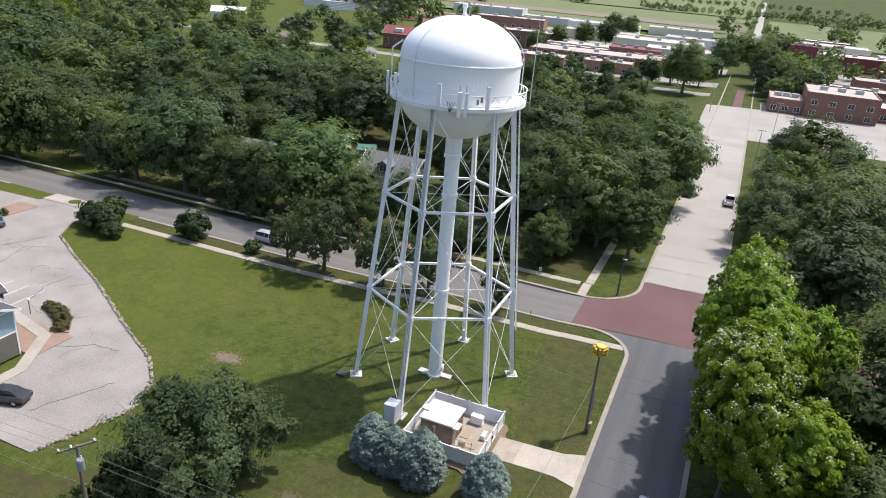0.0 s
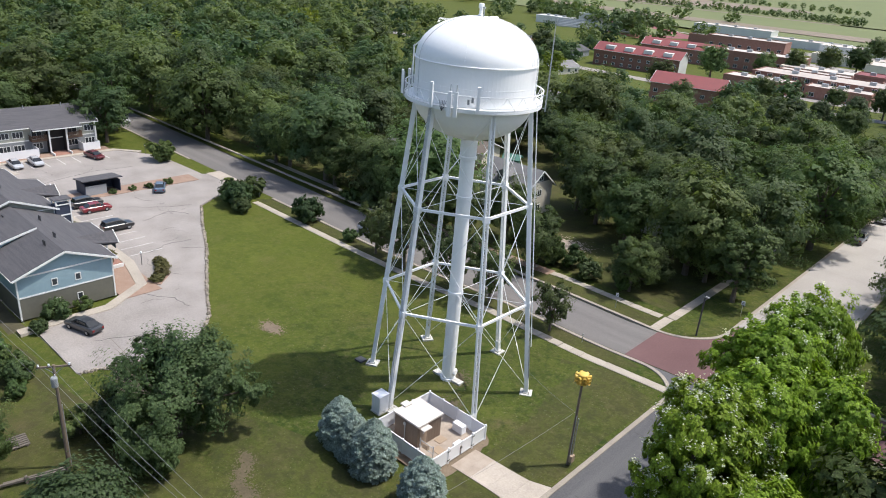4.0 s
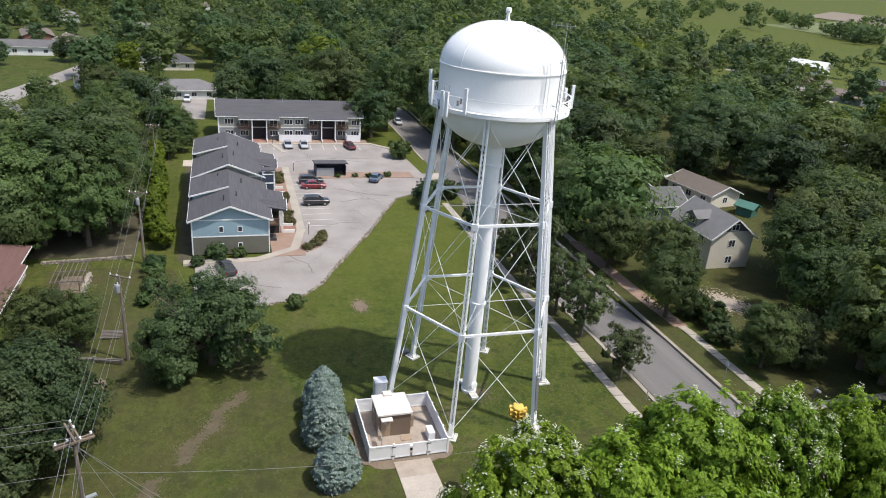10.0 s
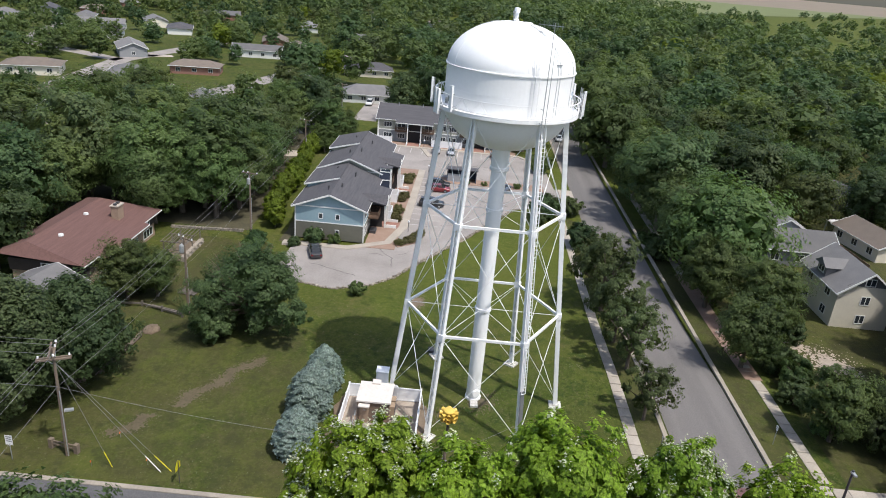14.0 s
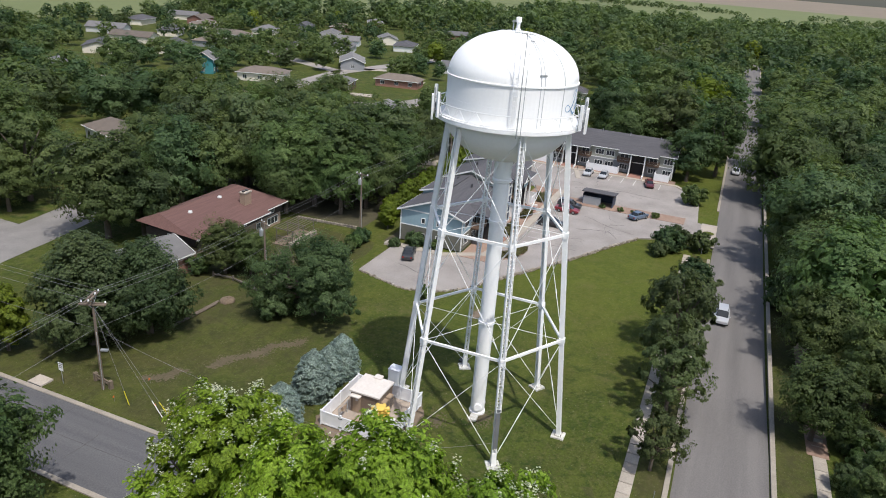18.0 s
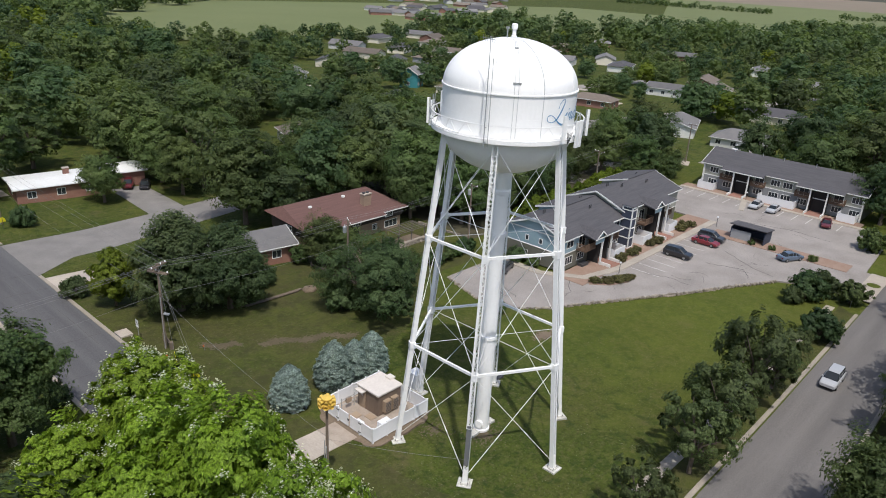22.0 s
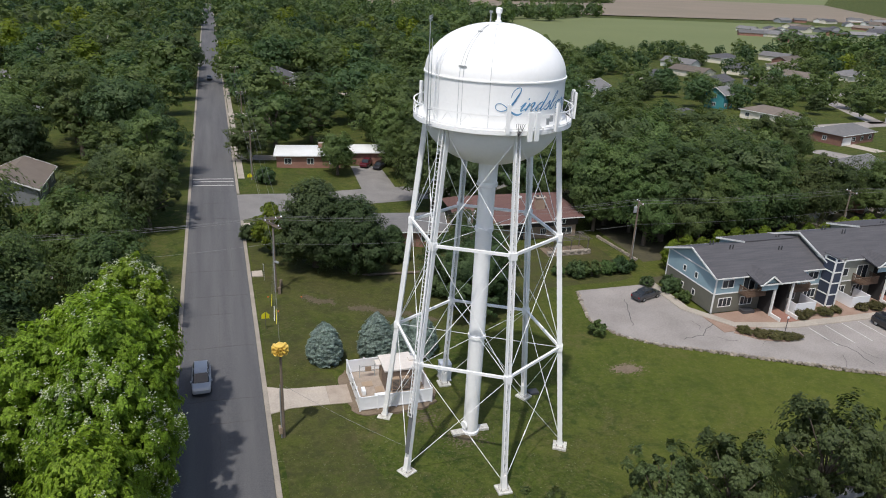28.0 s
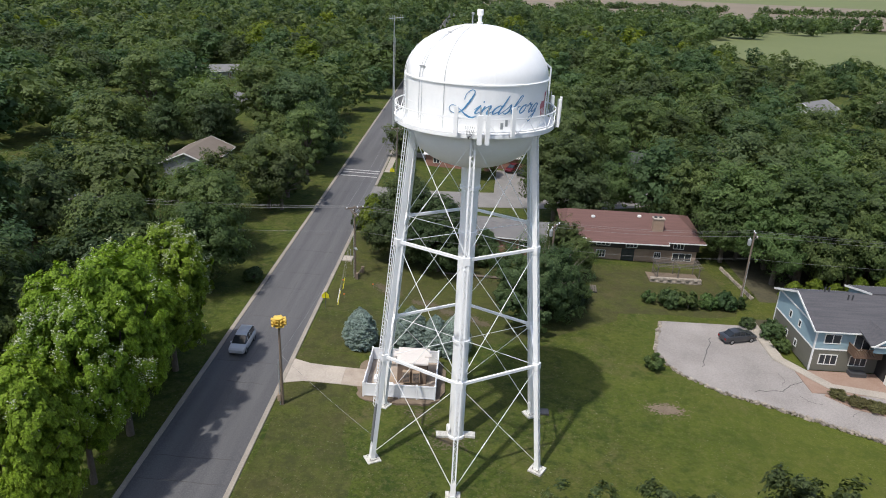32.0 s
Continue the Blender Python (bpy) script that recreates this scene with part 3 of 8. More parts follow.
# ---- water tower ----
TANK_R = 5.42
GUARD = material("dark_guard_steel", (0.13, 0.14, 0.15), 0.5, (0.20, 0.20, 0.21), 5, 1)


def leg_at(az, z):
    r = 8.42 - 0.1065 * z
    return Vector((r * math.cos(radians(az)), r * math.sin(radians(az)), z))


tower = thing("water_tower", "white painted steel water tower on six laced legs", "water tower")
for k in range(6):
    az = 30 + 60 * k
    u = Vector((math.cos(radians(az)), math.sin(radians(az)), 0))
    t = Vector((-u.y, u.x, 0))
    p0, p1 = leg_at(az, 0.35), leg_at(az, 29.75)
    up = (p1 - p0).normalized()
    out = t.cross(up).normalized()
    out = out if out.dot(u) > 0 else -out
    b = Mesher()
    b.box(-0.62, 0.62, -0.62, 0.62, -0.3, 0.14, pose(p0.x, p0.y, 0, 0, 0, az))
    b.box(-0.38, 0.38, -0.38, 0.38, 0.14, 0.24, pose(p0.x, p0.y, 0, 0, 0, az))
    base = part("foot_pad", b, PAD, tower, "worn white-painted concrete foot pad")
    for sx in (-1, 1):
        for sy in (-1, 1):
            q = Matrix.Rotation(radians(az), 4, "Z") @ Vector((0.3 * sx, 0.3 * sy, 0))
            part("anchor_bolt", Mesher().tube((p0.x + q.x, p0.y + q.y, 0.24), (p0.x + q.x, p0.y + q.y, 0.36), 0.035, n=6), DARK_STEEL, base)
    leg_ob = part("leg", Mesher().bar(p0 - 0.12 * up, p0 + 1.1 * up, 0.435, 0.415, out), STEEL_WHITE, tower)
    for s in (-1, 1):
        ch = Mesher()
        sect = [(0.21, -0.20), (0.21, 0.20), (0.10, 0.20), (0.10, 0.175), (0.185, 0.175), (0.185, -0.175), (0.10, -0.175), (0.10, -0.20)]
        vs = [tuple(p + s * w * t + h * out) for p in (p0 - 0.1 * up, p1) for w, h in sect]
        ch.add(vs, [(i, (i + 1) % 8, 8 + (i + 1) % 8, 8 + i) if s > 0 else (i, 8 + i, 8 + (i + 1) % 8, (i + 1) % 8) for i in range(8)])
        part("channel", ch, STEEL_WHITE, leg_ob)
    step, n = 0.42, int((p1 - p0).length / 0.42)
    for e in (-1, 1):
        lace = Mesher()
        for i in range(3, n):
            s = 1 if i % 2 else -1
            q = e * 0.208 * out
            lace.bar(p0 + up * step * i + s * 0.17 * t + q, p0 + up * step * (i + 1) - s * 0.17 * t + q, 0.06, 0.014, out)
        tagged(part("lacing", lace, STEEL_WHITE, leg_ob), kind="stuff")
    for z in (10.2, 20.35):
        c = leg_at(az, z)
        part("gusset", Mesher().box(-0.26, 0.26, -0.28, 0.28, -0.34, 0.26, pose(c.x, c.y, c.z, 0, 0, az)), STEEL_WHITE, leg_ob)
    if k == 0:
        g = Mesher()
        g.bar(p0 + 1.6 * up + 0.24 * out, p0 + 5.4 * up + 0.24 * out, 0.42, 0.05, out)
        part("climb_guard", g, GUARD, leg_ob, "grey steel climbing guard plate")

LEVELS = (0.55, 10.2, 20.35, 29.3)
for k in range(6):
    a0, a1 = 30 + 60 * k, 90 + 60 * k
    for z in LEVELS[1:3]:
        p, q = leg_at(a0, z), leg_at(a1, z)
        m = Mesher()
        d = (q - p).normalized()
        side = d.cross(Vector((0, 0, 1)))
        for s in (-1, 1):
            m.bar(p + 0.08 * s * side, q + 0.08 * s * side, 0.035, 0.22)
        m.bar(p + Vector((0, 0, 0.098)), q + Vector((0, 0, 0.098)), 0.195, 0.02)
        part("strut", m, STEEL_WHITE, tower)
    for z0, z1 in zip(LEVELS, LEVELS[1:]):
        for a, b in ((a0, a1), (a1, a0)):
            p, q = leg_at(a, z0 + 0.15), leg_at(b, z1 - 0.15)
            m = Mesher()
            m.tube(p, q, 0.028, n=6)
            mid = p.lerp(q, 0.36)
            d = (q - p).normalized()
            m.tube(mid - 0.28 * d, mid + 0.28 * d, 0.05, n=6)
            part("tie_rod", m, STEEL_WHITE, tower)
for z in LEVELS[1:3]:
    for k in range(6):
        q = leg_at(30 + 60 * k, z)
        u = Vector((q.x, q.y, 0)).normalized()
        m = Mesher()
        m.tube(u * 0.7 + Vector((0, 0, z)), Vector((q.x, q.y, z)) - 0.25 * u, 0.024, n=6)
        part("spider_rod", m, STEEL_WHITE, tower)

riser = Mesher()
prof = [(0.80, -0.1), (0.80, 0.25), (0.70, 0.28)]
for z in (10.2, 20.35):
    prof += [(0.70, z - 0.16), (0.79, z - 0.15), (0.79, z + 0.15), (0.70, z + 0.16)]
prof += [(0.70, 24.0), (0.86, 24.1), (0.86, 24.35), (0.78, 24.45), (0.80, 26.6)]
riser.lathe(prof, 32)
riser_ob = part("riser_pipe", riser, WHITE_PAINT, tower, smooth=False)
mh = Mesher()
mh.lathe([(0.0, 0.12), (0.36, 0.12), (0.42, 0.06), (0.42, -0.05)], 18, pose(0.72, 0.25, 0.95, 0, 90, 19))
part("manhole_cover", mh, WHITE_PAINT, riser_ob)
for sx, sy, r in ((1.25, 0.1, 3), (-1.2, -0.1, -2)):
    m = Mesher()
    m.box(-0.60, 0.60, -0.38, 0.38, -0.3, 0.22, pose(sx, sy, 0, 0, 0, r))
    part("valve_pad", m, PAD, tower, "chipped white concrete pad beside the riser")
m = Mesher()
m.box(-0.5, 0.5, -0.45, 0.45, -0.3, 0.1, pose(-8.6, -4.75, 0, 0, 0, 0))
part("drain_grate", m, DARK_STEEL, tower, "dark drain grate in a concrete rim")

bowl = Mesher()
bowl.lathe([(0.6, 26.06)] + [(TANK_R * math.sin(radians(a)), 29.85 - 3.80 * math.cos(radians(a))) for a in range(8, 91, 4)], 72)
part("bowl", bowl, WHITE_PAINT, tower, smooth=True)
shell = Mesher()
shell.lathe([(TANK_R, 29.75), (TANK_R, 31.3), (TANK_R + 0.012, 31.3), (TANK_R + 0.012, 31.34), (TANK_R, 31.34), (TANK_R, 33.12)], 96)
part("shell", shell, WHITE_PAINT, tower)
dome = Mesher()
dome.lathe([(TANK_R * math.cos(radians(a)), 33.12 + 3.68 * math.sin(radians(a))) for a in range(0, 90, 4)] + [(0.25, 36.8), (0.0, 36.81)], 72)
dome_ob = part("dome", dome, WHITE_PAINT, tower, smooth=True)
m = Mesher()
m.lathe([(TANK_R, 33.04), (TANK_R + 0.09, 33.06), (TANK_R + 0.09, 33.16), (TANK_R, 33.18)], 96)
part("seam_band", m, WHITE_PAINT, tower)
for k, az in enumerate((12, 57, 104, 170, 222, 300)):
    m = Mesher()
    pts = [Vector((TANK_R * math.cos(radians(a)) * math.cos(radians(az)), TANK_R * math.cos(radians(a)) * math.sin(radians(az)), 33.12 + 3.68 * math.sin(radians(a)))) for a in range(0, 60, 5)]
    for p, q in zip(pts, pts[1:]):
        m.bar(p, q, 0.05, 0.03)
    part("weld_seam", m, WHITE_PAINT, dome_ob)
vent = Mesher()
vent.lathe([(0.0, 36.7), (0.24, 36.7), (0.24, 36.9), (0.15, 36.95), (0.15, 37.4), (0.24, 37.45), (0.24, 37.78), (0.18, 37.84), (0.0, 37.86)], 20)
part("vent", vent, WHITE_PAINT, tower)
m = Mesher()
m.tube((0.55, -0.25, 36.7), (0.55, -0.25, 37.5), 0.05, n=8)
m.box(0.45, 0.65, -0.35, -0.15, 37.45, 37.6)
part("beacon", m, GALV, tower)
m = Mesher()
m.lathe([(0.42, 36.66), (0.42, 36.92), (0.36, 36.98), (0, 37.0)], 16, Matrix.Translation((0.75, 0.9, -0.16)))
part("roof_hatch", m, WHITE_PAINT, tower)

# balcony with its rail
m = Mesher()
m.lathe([(TANK_R - 0.02, 29.72), (6.2, 29.72), (6.2, 29.86), (TANK_R - 0.02, 29.86)], 72)
balcony = part("balcony", m, STEEL_WHITE, tower)
m = Mesher()
m.lathe([(6.16, 29.55), (6.21, 29.55), (6.21, 29.74), (6.16, 29.74), (6.16, 29.55)], 72)
part("edge_channel", m, STEEL_WHITE, balcony)
for z, r in ((30.92, 0.04), (30.02, 0.03)):
    m = Mesher()
    m.lathe([(6.2 - r, z - r), (6.2 + r, z - r), (6.2 + r, z + r), (6.2 - r, z + r), (6.2 - r, z - r)], 72)
    part("rail", m, STEEL_WHITE, balcony)
for i in range(24):
    m = Mesher()
    a0 = radians(15 * i)
    a1 = radians(15 * i + 7.5)
    a2 = radians(15 * i + 15)
    f = lambda a, z: Vector((6.2 * math.cos(a), 6.2 * math.sin(a), z))
    m.bar(f(a0, 29.86), f(a1, 30.92), 0.05, 0.03)
    m.bar(f(a1, 30.92), f(a2, 29.86), 0.05, 0.03)
    part("rail_brace", m, STEEL_WHITE, balcony)

def on_shell(az, z, r=TANK_R + 0.035):
    return Vector((r * math.cos(radians(az)), r * math.sin(radians(az)), z))


# the town name in slanted brush script: pen strokes of (along, up, weight), bent round the shell
GLYPHS = {}


def glyph(letter, advance, *strokes):
    GLYPHS[letter] = (advance, strokes)


glyph("L", 1.30, [(0.36, 0.62, 0.8), (0.44, 0.82, 0.8), (0.64, 0.98, 1), (0.82, 1.0, 1), (0.86, 0.88, 1.4), (0.66, 0.60, 2.2), (0.38, 0.29, 2.2), (0.12, 0.12, 1.4), (-0.14, 0.07, 0.9), (-0.36, 0.13, 0.9), (-0.42, 0.27, 0.9), (-0.28, 0.37, 0.9), (-0.06, 0.34, 0.9), (0.18, 0.20, 1.2), (0.44, 0.03, 2.2), (0.72, -0.07, 2.4), (1.0, 0.0, 1)])
glyph("i", 0.30, [(-0.06, 0.22, 0.8), (0.08, 0.47, 1.6), (0.05, 0.25, 2.2), (0.04, 0.08, 2.0), (0.11, 0.0, 1.4), (0.26, 0.14, 0.9)], [(0.10, 0.64, 1.8), (0.13, 0.69, 1.8)])
glyph("n", 0.50, [(0.0, 0.44, 1.8), (0.01, 0.22, 2.2), (0.0, 0.0, 2.0)], [(0.0, 0.16, 1.0), (0.13, 0.40, 1.2), (0.25, 0.45, 1.8), (0.27, 0.28, 2.2), (0.25, 0.08, 2.0), (0.32, 0.0, 1.4), (0.46, 0.14, 0.9)])
glyph("d", 0.52, [(0.31, 0.38, 1.2), (0.18, 0.46, 1.4), (0.04, 0.30, 1.9), (0.02, 0.10, 2.0), (0.12, 0.0, 1.5), (0.27, 0.14, 1.1)], [(0.33, 1.0, 1.4), (0.32, 0.55, 2.1), (0.30, 0.10, 2.1), (0.37, 0.0, 1.4), (0.50, 0.14, 0.9)])
glyph("s", 0.36, [(-0.04, 0.10, 0.9), (0.12, 0.34, 1.1), (0.18, 0.50, 1.6), (0.24, 0.32, 2.1), (0.24, 0.12, 2.1), (0.14, 0.0, 1.6), (0.02, 0.05, 1.2)])
glyph("b", 0.46, [(-0.04, 0.12, 0.9), (0.14, 0.55, 1.0), (0.22, 0.88, 1.2), (0.15, 0.99, 1.3), (0.08, 0.80, 1.8), (0.05, 0.30, 2.1), (0.07, 0.06, 2.0), (0.17, 0.0, 1.6), (0.28, 0.14, 1.6), (0.27, 0.36, 1.3), (0.40, 0.36, 0.8)])
glyph("o", 0.40, [(0.22, 0.45, 1.3), (0.07, 0.38, 1.8), (0.03, 0.14, 2.1), (0.14, 0.0, 1.6), (0.27, 0.12, 1.7), (0.28, 0.34, 1.5), (0.20, 0.45, 1.2), (0.40, 0.40, 0.8)])
glyph("r", 0.38, [(-0.02, 0.34, 0.9), (0.08, 0.54, 1.6), (0.12, 0.42, 1.3), (0.25, 0.44, 1.8), (0.22, 0.20, 2.1), (0.21, 0.06, 1.9), (0.28, 0.0, 1.3), (0.38, 0.12, 0.9)])
glyph("g", 0.45, [(0.31, 0.38, 1.2), (0.18, 0.46, 1.4), (0.04, 0.30, 1.9), (0.03, 0.10, 2.0), (0.13, 0.02, 1.5), (0.28, 0.18, 1.1)], [(0.34, 0.46, 1.6), (0.31, 0.05, 2.1), (0.24, -0.34, 1.9), (0.12, -0.50, 1.4), (0.02, -0.40, 1.1), (0.14, -0.20, 0.9), (0.42, 0.02, 0.8)])


def written(letter, az, z, wide, tall, slant):
    """One letter of the script as a painted band on the shell."""
    m = Mesher()
    for pen in GLYPHS[letter][1]:
        line = []
        for i in range(len(pen) - 1):
            p = [pen[max(0, min(len(pen) - 1, i + k))] for k in (-1, 0, 1, 2)]
            for k in range(6):
                q = k / 6
                line.append([0.5 * (2 * b + (c - a) * q + (2 * a - 5 * b + 4 * c - d) * q * q + (3 * b - a - 3 * c + d) * q ** 3) for a, b, c, d in zip(*p)])
        line.append(list(pen[-1]))
        edge = []
        for i, (u, v, w) in enumerate(line):
            (ua, va, _), (ub, vb, _) = line[max(0, i - 1)], line[min(len(line) - 1, i + 1)]
            du, dv = (ub - ua + slant * (vb - va)) * wide, (vb - va) * tall
            n, h = max(0.001, math.hypot(du, dv)), 0.028 * w
            edge += [tuple(on_shell(az + math.degrees(((u + slant * v) * wide + g * h * dv / n) / TANK_R), z + tall * v - g * h * du / n)) for g in (1, -1)]
        m.add(edge, [(2 * i, 2 * i + 1, 2 * i + 3, 2 * i + 2) for i in range(len(edge) // 2 - 1)])
    return m


part("lettering", written("L", 76.5, 31.0, 1.38, 1.78, 0.0), BLUE_LETTER, tower, "blue script town name")
at = 88.6
for letter in "indsborg":
    part("lettering", written(letter, at, 31.16, 1.62, 1.26, 0.5), BLUE_LETTER, tower, "blue script town name")
    at += math.degrees(GLYPHS[letter][0] * 1.56 / TANK_R)
m = Mesher()
for a0, a1, z0, z1 in ((152, 160, 31.25, 31.75), (158.5, 161.5, 31.7, 32.35), (160.5, 163, 32.1, 32.45), (152, 153.6, 30.7, 31.3), (155, 156.4, 30.75, 31.3), (158.2, 159.8, 30.7, 31.3), (150.6, 152.2, 31.2, 31.6)):
    m.add([tuple(on_shell(a, z)) for a, z in ((a0, z0), (a1, z0), (a1, z1), (a0, z1))], [(0, 1, 2, 3)])
part("emblem", m, RED_EMBLEM, tower, "faded red painted emblem")

# ladder up leg and shell, conduit and mast
m = Mesher()
p0, p1 = leg_at(30, 5.6), leg_at(30, 29.9)
u = Vector((math.cos(radians(30)), math.sin(radians(30)), 0))
t = Vector((-u.y, u.x, 0))
a, b = p0 + 0.42 * u, p1 + 0.55 * u
for s in (-1, 1):
    m.bar(a + s * 0.2 * t, b + s * 0.2 * t, 0.05, 0.05)
for i in range(int((b - a).length / 0.33)):
    c = a.lerp(b, i * 0.33 / (b - a).length)
    m.bar(c - 0.2 * t, c + 0.2 * t, 0.03, 0.03)
part("ladder", m, STEEL_WHITE, tower)
m = Mesher()
az = 20
pts = [on_shell(az, 29.9, TANK_R + 0.22), on_shell(az, 33.1, TANK_R + 0.22)] + [Vector(((TANK_R + 0.22) * math.cos(radians(e)) * math.cos(radians(az)), (TANK_R + 0.22) * math.cos(radians(e)) * math.sin(radians(az)), 33.15 + 3.75 * math.sin(radians(e)))) for e in range(8, 50, 6)]
tt = Vector((-math.sin(radians(az)), math.cos(radians(az)), 0))
for p, q in zip(pts, pts[1:]):
    for s in (-1, 1):
        m.bar(p + s * 0.2 * tt, q + s * 0.2 * tt, 0.045, 0.045)
    n = max(1, int((q - p).length / 0.35))
    for i in range(n):
        c = p.lerp(q, i / n)
        m.bar(c - 0.2 * tt, c + 0.2 * tt, 0.03, 0.03)
part("shell_ladder", m, STEEL_WHITE, tower)
f = on_shell(23, 29.4, 6.62)
for d, top, r in ((0.0, 7.9, 0.045), (0.3, 6.4, 0.032)):
    q = f + Vector((-0.39 * d, 0.92 * d, 0))
    part("whip_mast", Mesher().tube(q, q + Vector((0, 0, top)), r, r * 0.6, n=6), GALV, tower, "thin grey antenna mast")
m = Mesher()
bd = Vector((math.cos(radians(66)), math.sin(radians(66)), 0))
pt = f + Vector((0, 0, 7.7))
m.bar(pt - 1.3 * bd, pt + 0.7 * bd, 0.04, 0.04)
for i in range(6):
    c = pt + (-1.2 + 0.36 * i) * bd
    m.bar(c + Vector((0, 0, -0.22)), c + Vector((0, 0, 0.22)), 0.02, 0.02, (1, 0, 0))
part("yagi_antenna", m, GALV, tower)
m = Mesher()
for z in (0.3, 1.4):
    m.bar(on_shell(23, 29.4 + z, 6.15), on_shell(23, 29.4 + z, 6.62), 0.05, 0.05)
part("mast_bracket", m, GALV, tower)
m = Mesher()
g = on_shell(258, 29.9, TANK_R + 0.1)
pts = [on_shell(200, 30.0, TANK_R + 0.75), on_shell(200, 33.6, TANK_R + 0.75), on_shell(200, 34.3, TANK_R - 0.15)]
for p, q in zip(pts, pts[1:]):
    m.tube(p, q, 0.07, n=8)
part("overflow_pipe", m, STEEL_WHITE, tower)

for az in (65.5, 247, 41.0, 44.2):
    m = Mesher()
    pts = [on_shell(az, z, TANK_R + 0.04) for z in (29.9, 33.0)] + [on_shell(az, 33.12 + 3.72 * math.sin(radians(e)), (TANK_R + 0.06) * math.cos(radians(e))) for e in range(2, 80, 6)]
    for p, q in zip(pts, pts[1:]):
        m.tube(p, q, 0.024, n=5, caps=False)
    part("conduit", m, CABLE_GREY, tower, "grey cable conduit up the shell")

for e in (14, 58):
    z, r = 33.12 + 3.72 * math.sin(radians(e)), (TANK_R + 0.08) * math.cos(radians(e))
    part("conduit_bracket", Mesher().bar(on_shell(39.5, z, r), on_shell(46.0, z, r), 0.08, 0.1), GALV, tower)

# panel antennas at three points of the rail
SPREAD = ((-19, 0.28, 0.0), (-4, 0.34, -0.55), (0.8, 0.3, -0.55), (17, 0.28, 0.0))
for centre, spread in ((-63, SPREAD), (97.5, SPREAD), (185, ((-19, 0.28, 0.0), (-13, 0.34, 0.1), (14, 0.3, -0.3), (50, 0.28, 0.2)))):
    for da, w, drop in spread:
        a = centre + da
        m = Mesher()
        c = on_shell(a, 30.75 + drop, 6.52)
        m.box(-0.09, 0.09, -w / 2, w / 2, -1.0, 1.05, pose(c.x, c.y, c.z, 0, 0, a))
        ant = part("panel_antenna", m, STEEL_WHITE, tower)
        m = Mesher()
        c = on_shell(a, 30.6, 6.36)
        m.tube(c - Vector((0, 0, 0.9)), c + Vector((0, 0, 1.2)), 0.04, n=6)
        for z in (-0.5, 0.5):
            m.bar(on_shell(a, 30.6 + z, 6.2), on_shell(a, 30.6 + z + drop * 0.5, 6.5), 0.05, 0.05)
        part("mounting_pipe", m, GALV, ant)
    for j in range(2):
        c = on_shell(centre + 10 + 3 * j, 30.5 + 0.2 * j, 6.33)
        part("radio_box", Mesher().box(-0.08, 0.08, -0.09, 0.09, -0.22, 0.22, pose(c.x, c.y, c.z, 0, 0, centre)), GALV, tower)
    for j in range(5):
        p = on_shell(centre - 13 + 1.5 * j, 30.4, 6.3)
        q = on_shell(centre - 11, 29.5, 6.25)
        m = Mesher()
        m.tube(p, p.lerp(q, 0.5) - Vector((0, 0, 0.15)), 0.02, n=4, caps=False)
        m.tube(p.lerp(q, 0.5) - Vector((0, 0, 0.15)), q, 0.02, n=4, caps=False)
        part("antenna_cable", m, DARK_STEEL, tower, "dark looped antenna cable")
m = Mesher()
for da in (-1.2, 0, 1.2):
    q0, q1 = leg_at(270 + da, 1.6), leg_at(270 + da, 29.6)
    off = Vector((0, -0.26, 0))
    m.tube(q0 + off, q1 + off, 0.035, n=5)
part("cable_run", m, CABLE_GREY, tower, "grey antenna cables strapped to a leg")

# ---- trees and bushes ----
def leaf_faces(rng, centers, normals, size, stretch=1.35):
    """Small three-cornered leaf clumps, one at each centre, facing roughly along its normal."""
    n = len(centers)
    nr = normals / (np.linalg.norm(normals, axis=1)[:, None] + 1e-9) + rng.normal(0, 0.16, (n, 3))
    nr /= np.linalg.norm(nr, axis=1)[:, None] + 1e-9
    a = np.cross(nr, rng.normal(0, 1, (n, 3)))
    a /= np.linalg.norm(a, axis=1)[:, None] + 1e-9
    b = np.cross(nr, a)
    s = size * rng.uniform(0.65, 1.4, (n, 1))
    v = np.stack([centers + a * s * stretch * 0.55 - nr * s * 0.08, centers + b * s * 0.52 - a * s * 0.3, centers - b * s * 0.52 - a * s * 0.3], 1)
    return v.reshape(-1, 3), np.arange(3 * n).reshape(-1, 3)


def ball(rng, c, r, n=8, k=6, rough=0.14):
    """A rough ball for the dense inside of a crown."""
    th = np.linspace(0, 2 * np.pi, n, endpoint=False)
    ph = np.linspace(0.12, np.pi - 0.12, k)
    p, t = np.meshgrid(ph, th, indexing="ij")
    d = np.stack([np.sin(p) * np.cos(t), np.sin(p) * np.sin(t), np.cos(p)], -1).reshape(-1, 3)
    v = c + d * r * rng.uniform(1 - rough, 1 + rough, (len(d), 1))
    q = []
    for i in range(k - 1):
        for j in range(n):
            w, x, y, z = i * n + j, i * n + (j + 1) % n, (i + 1) * n + (j + 1) % n, (i + 1) * n + j
            q += [(w, z, y), (w, y, x)]
    return v, np.array(q)


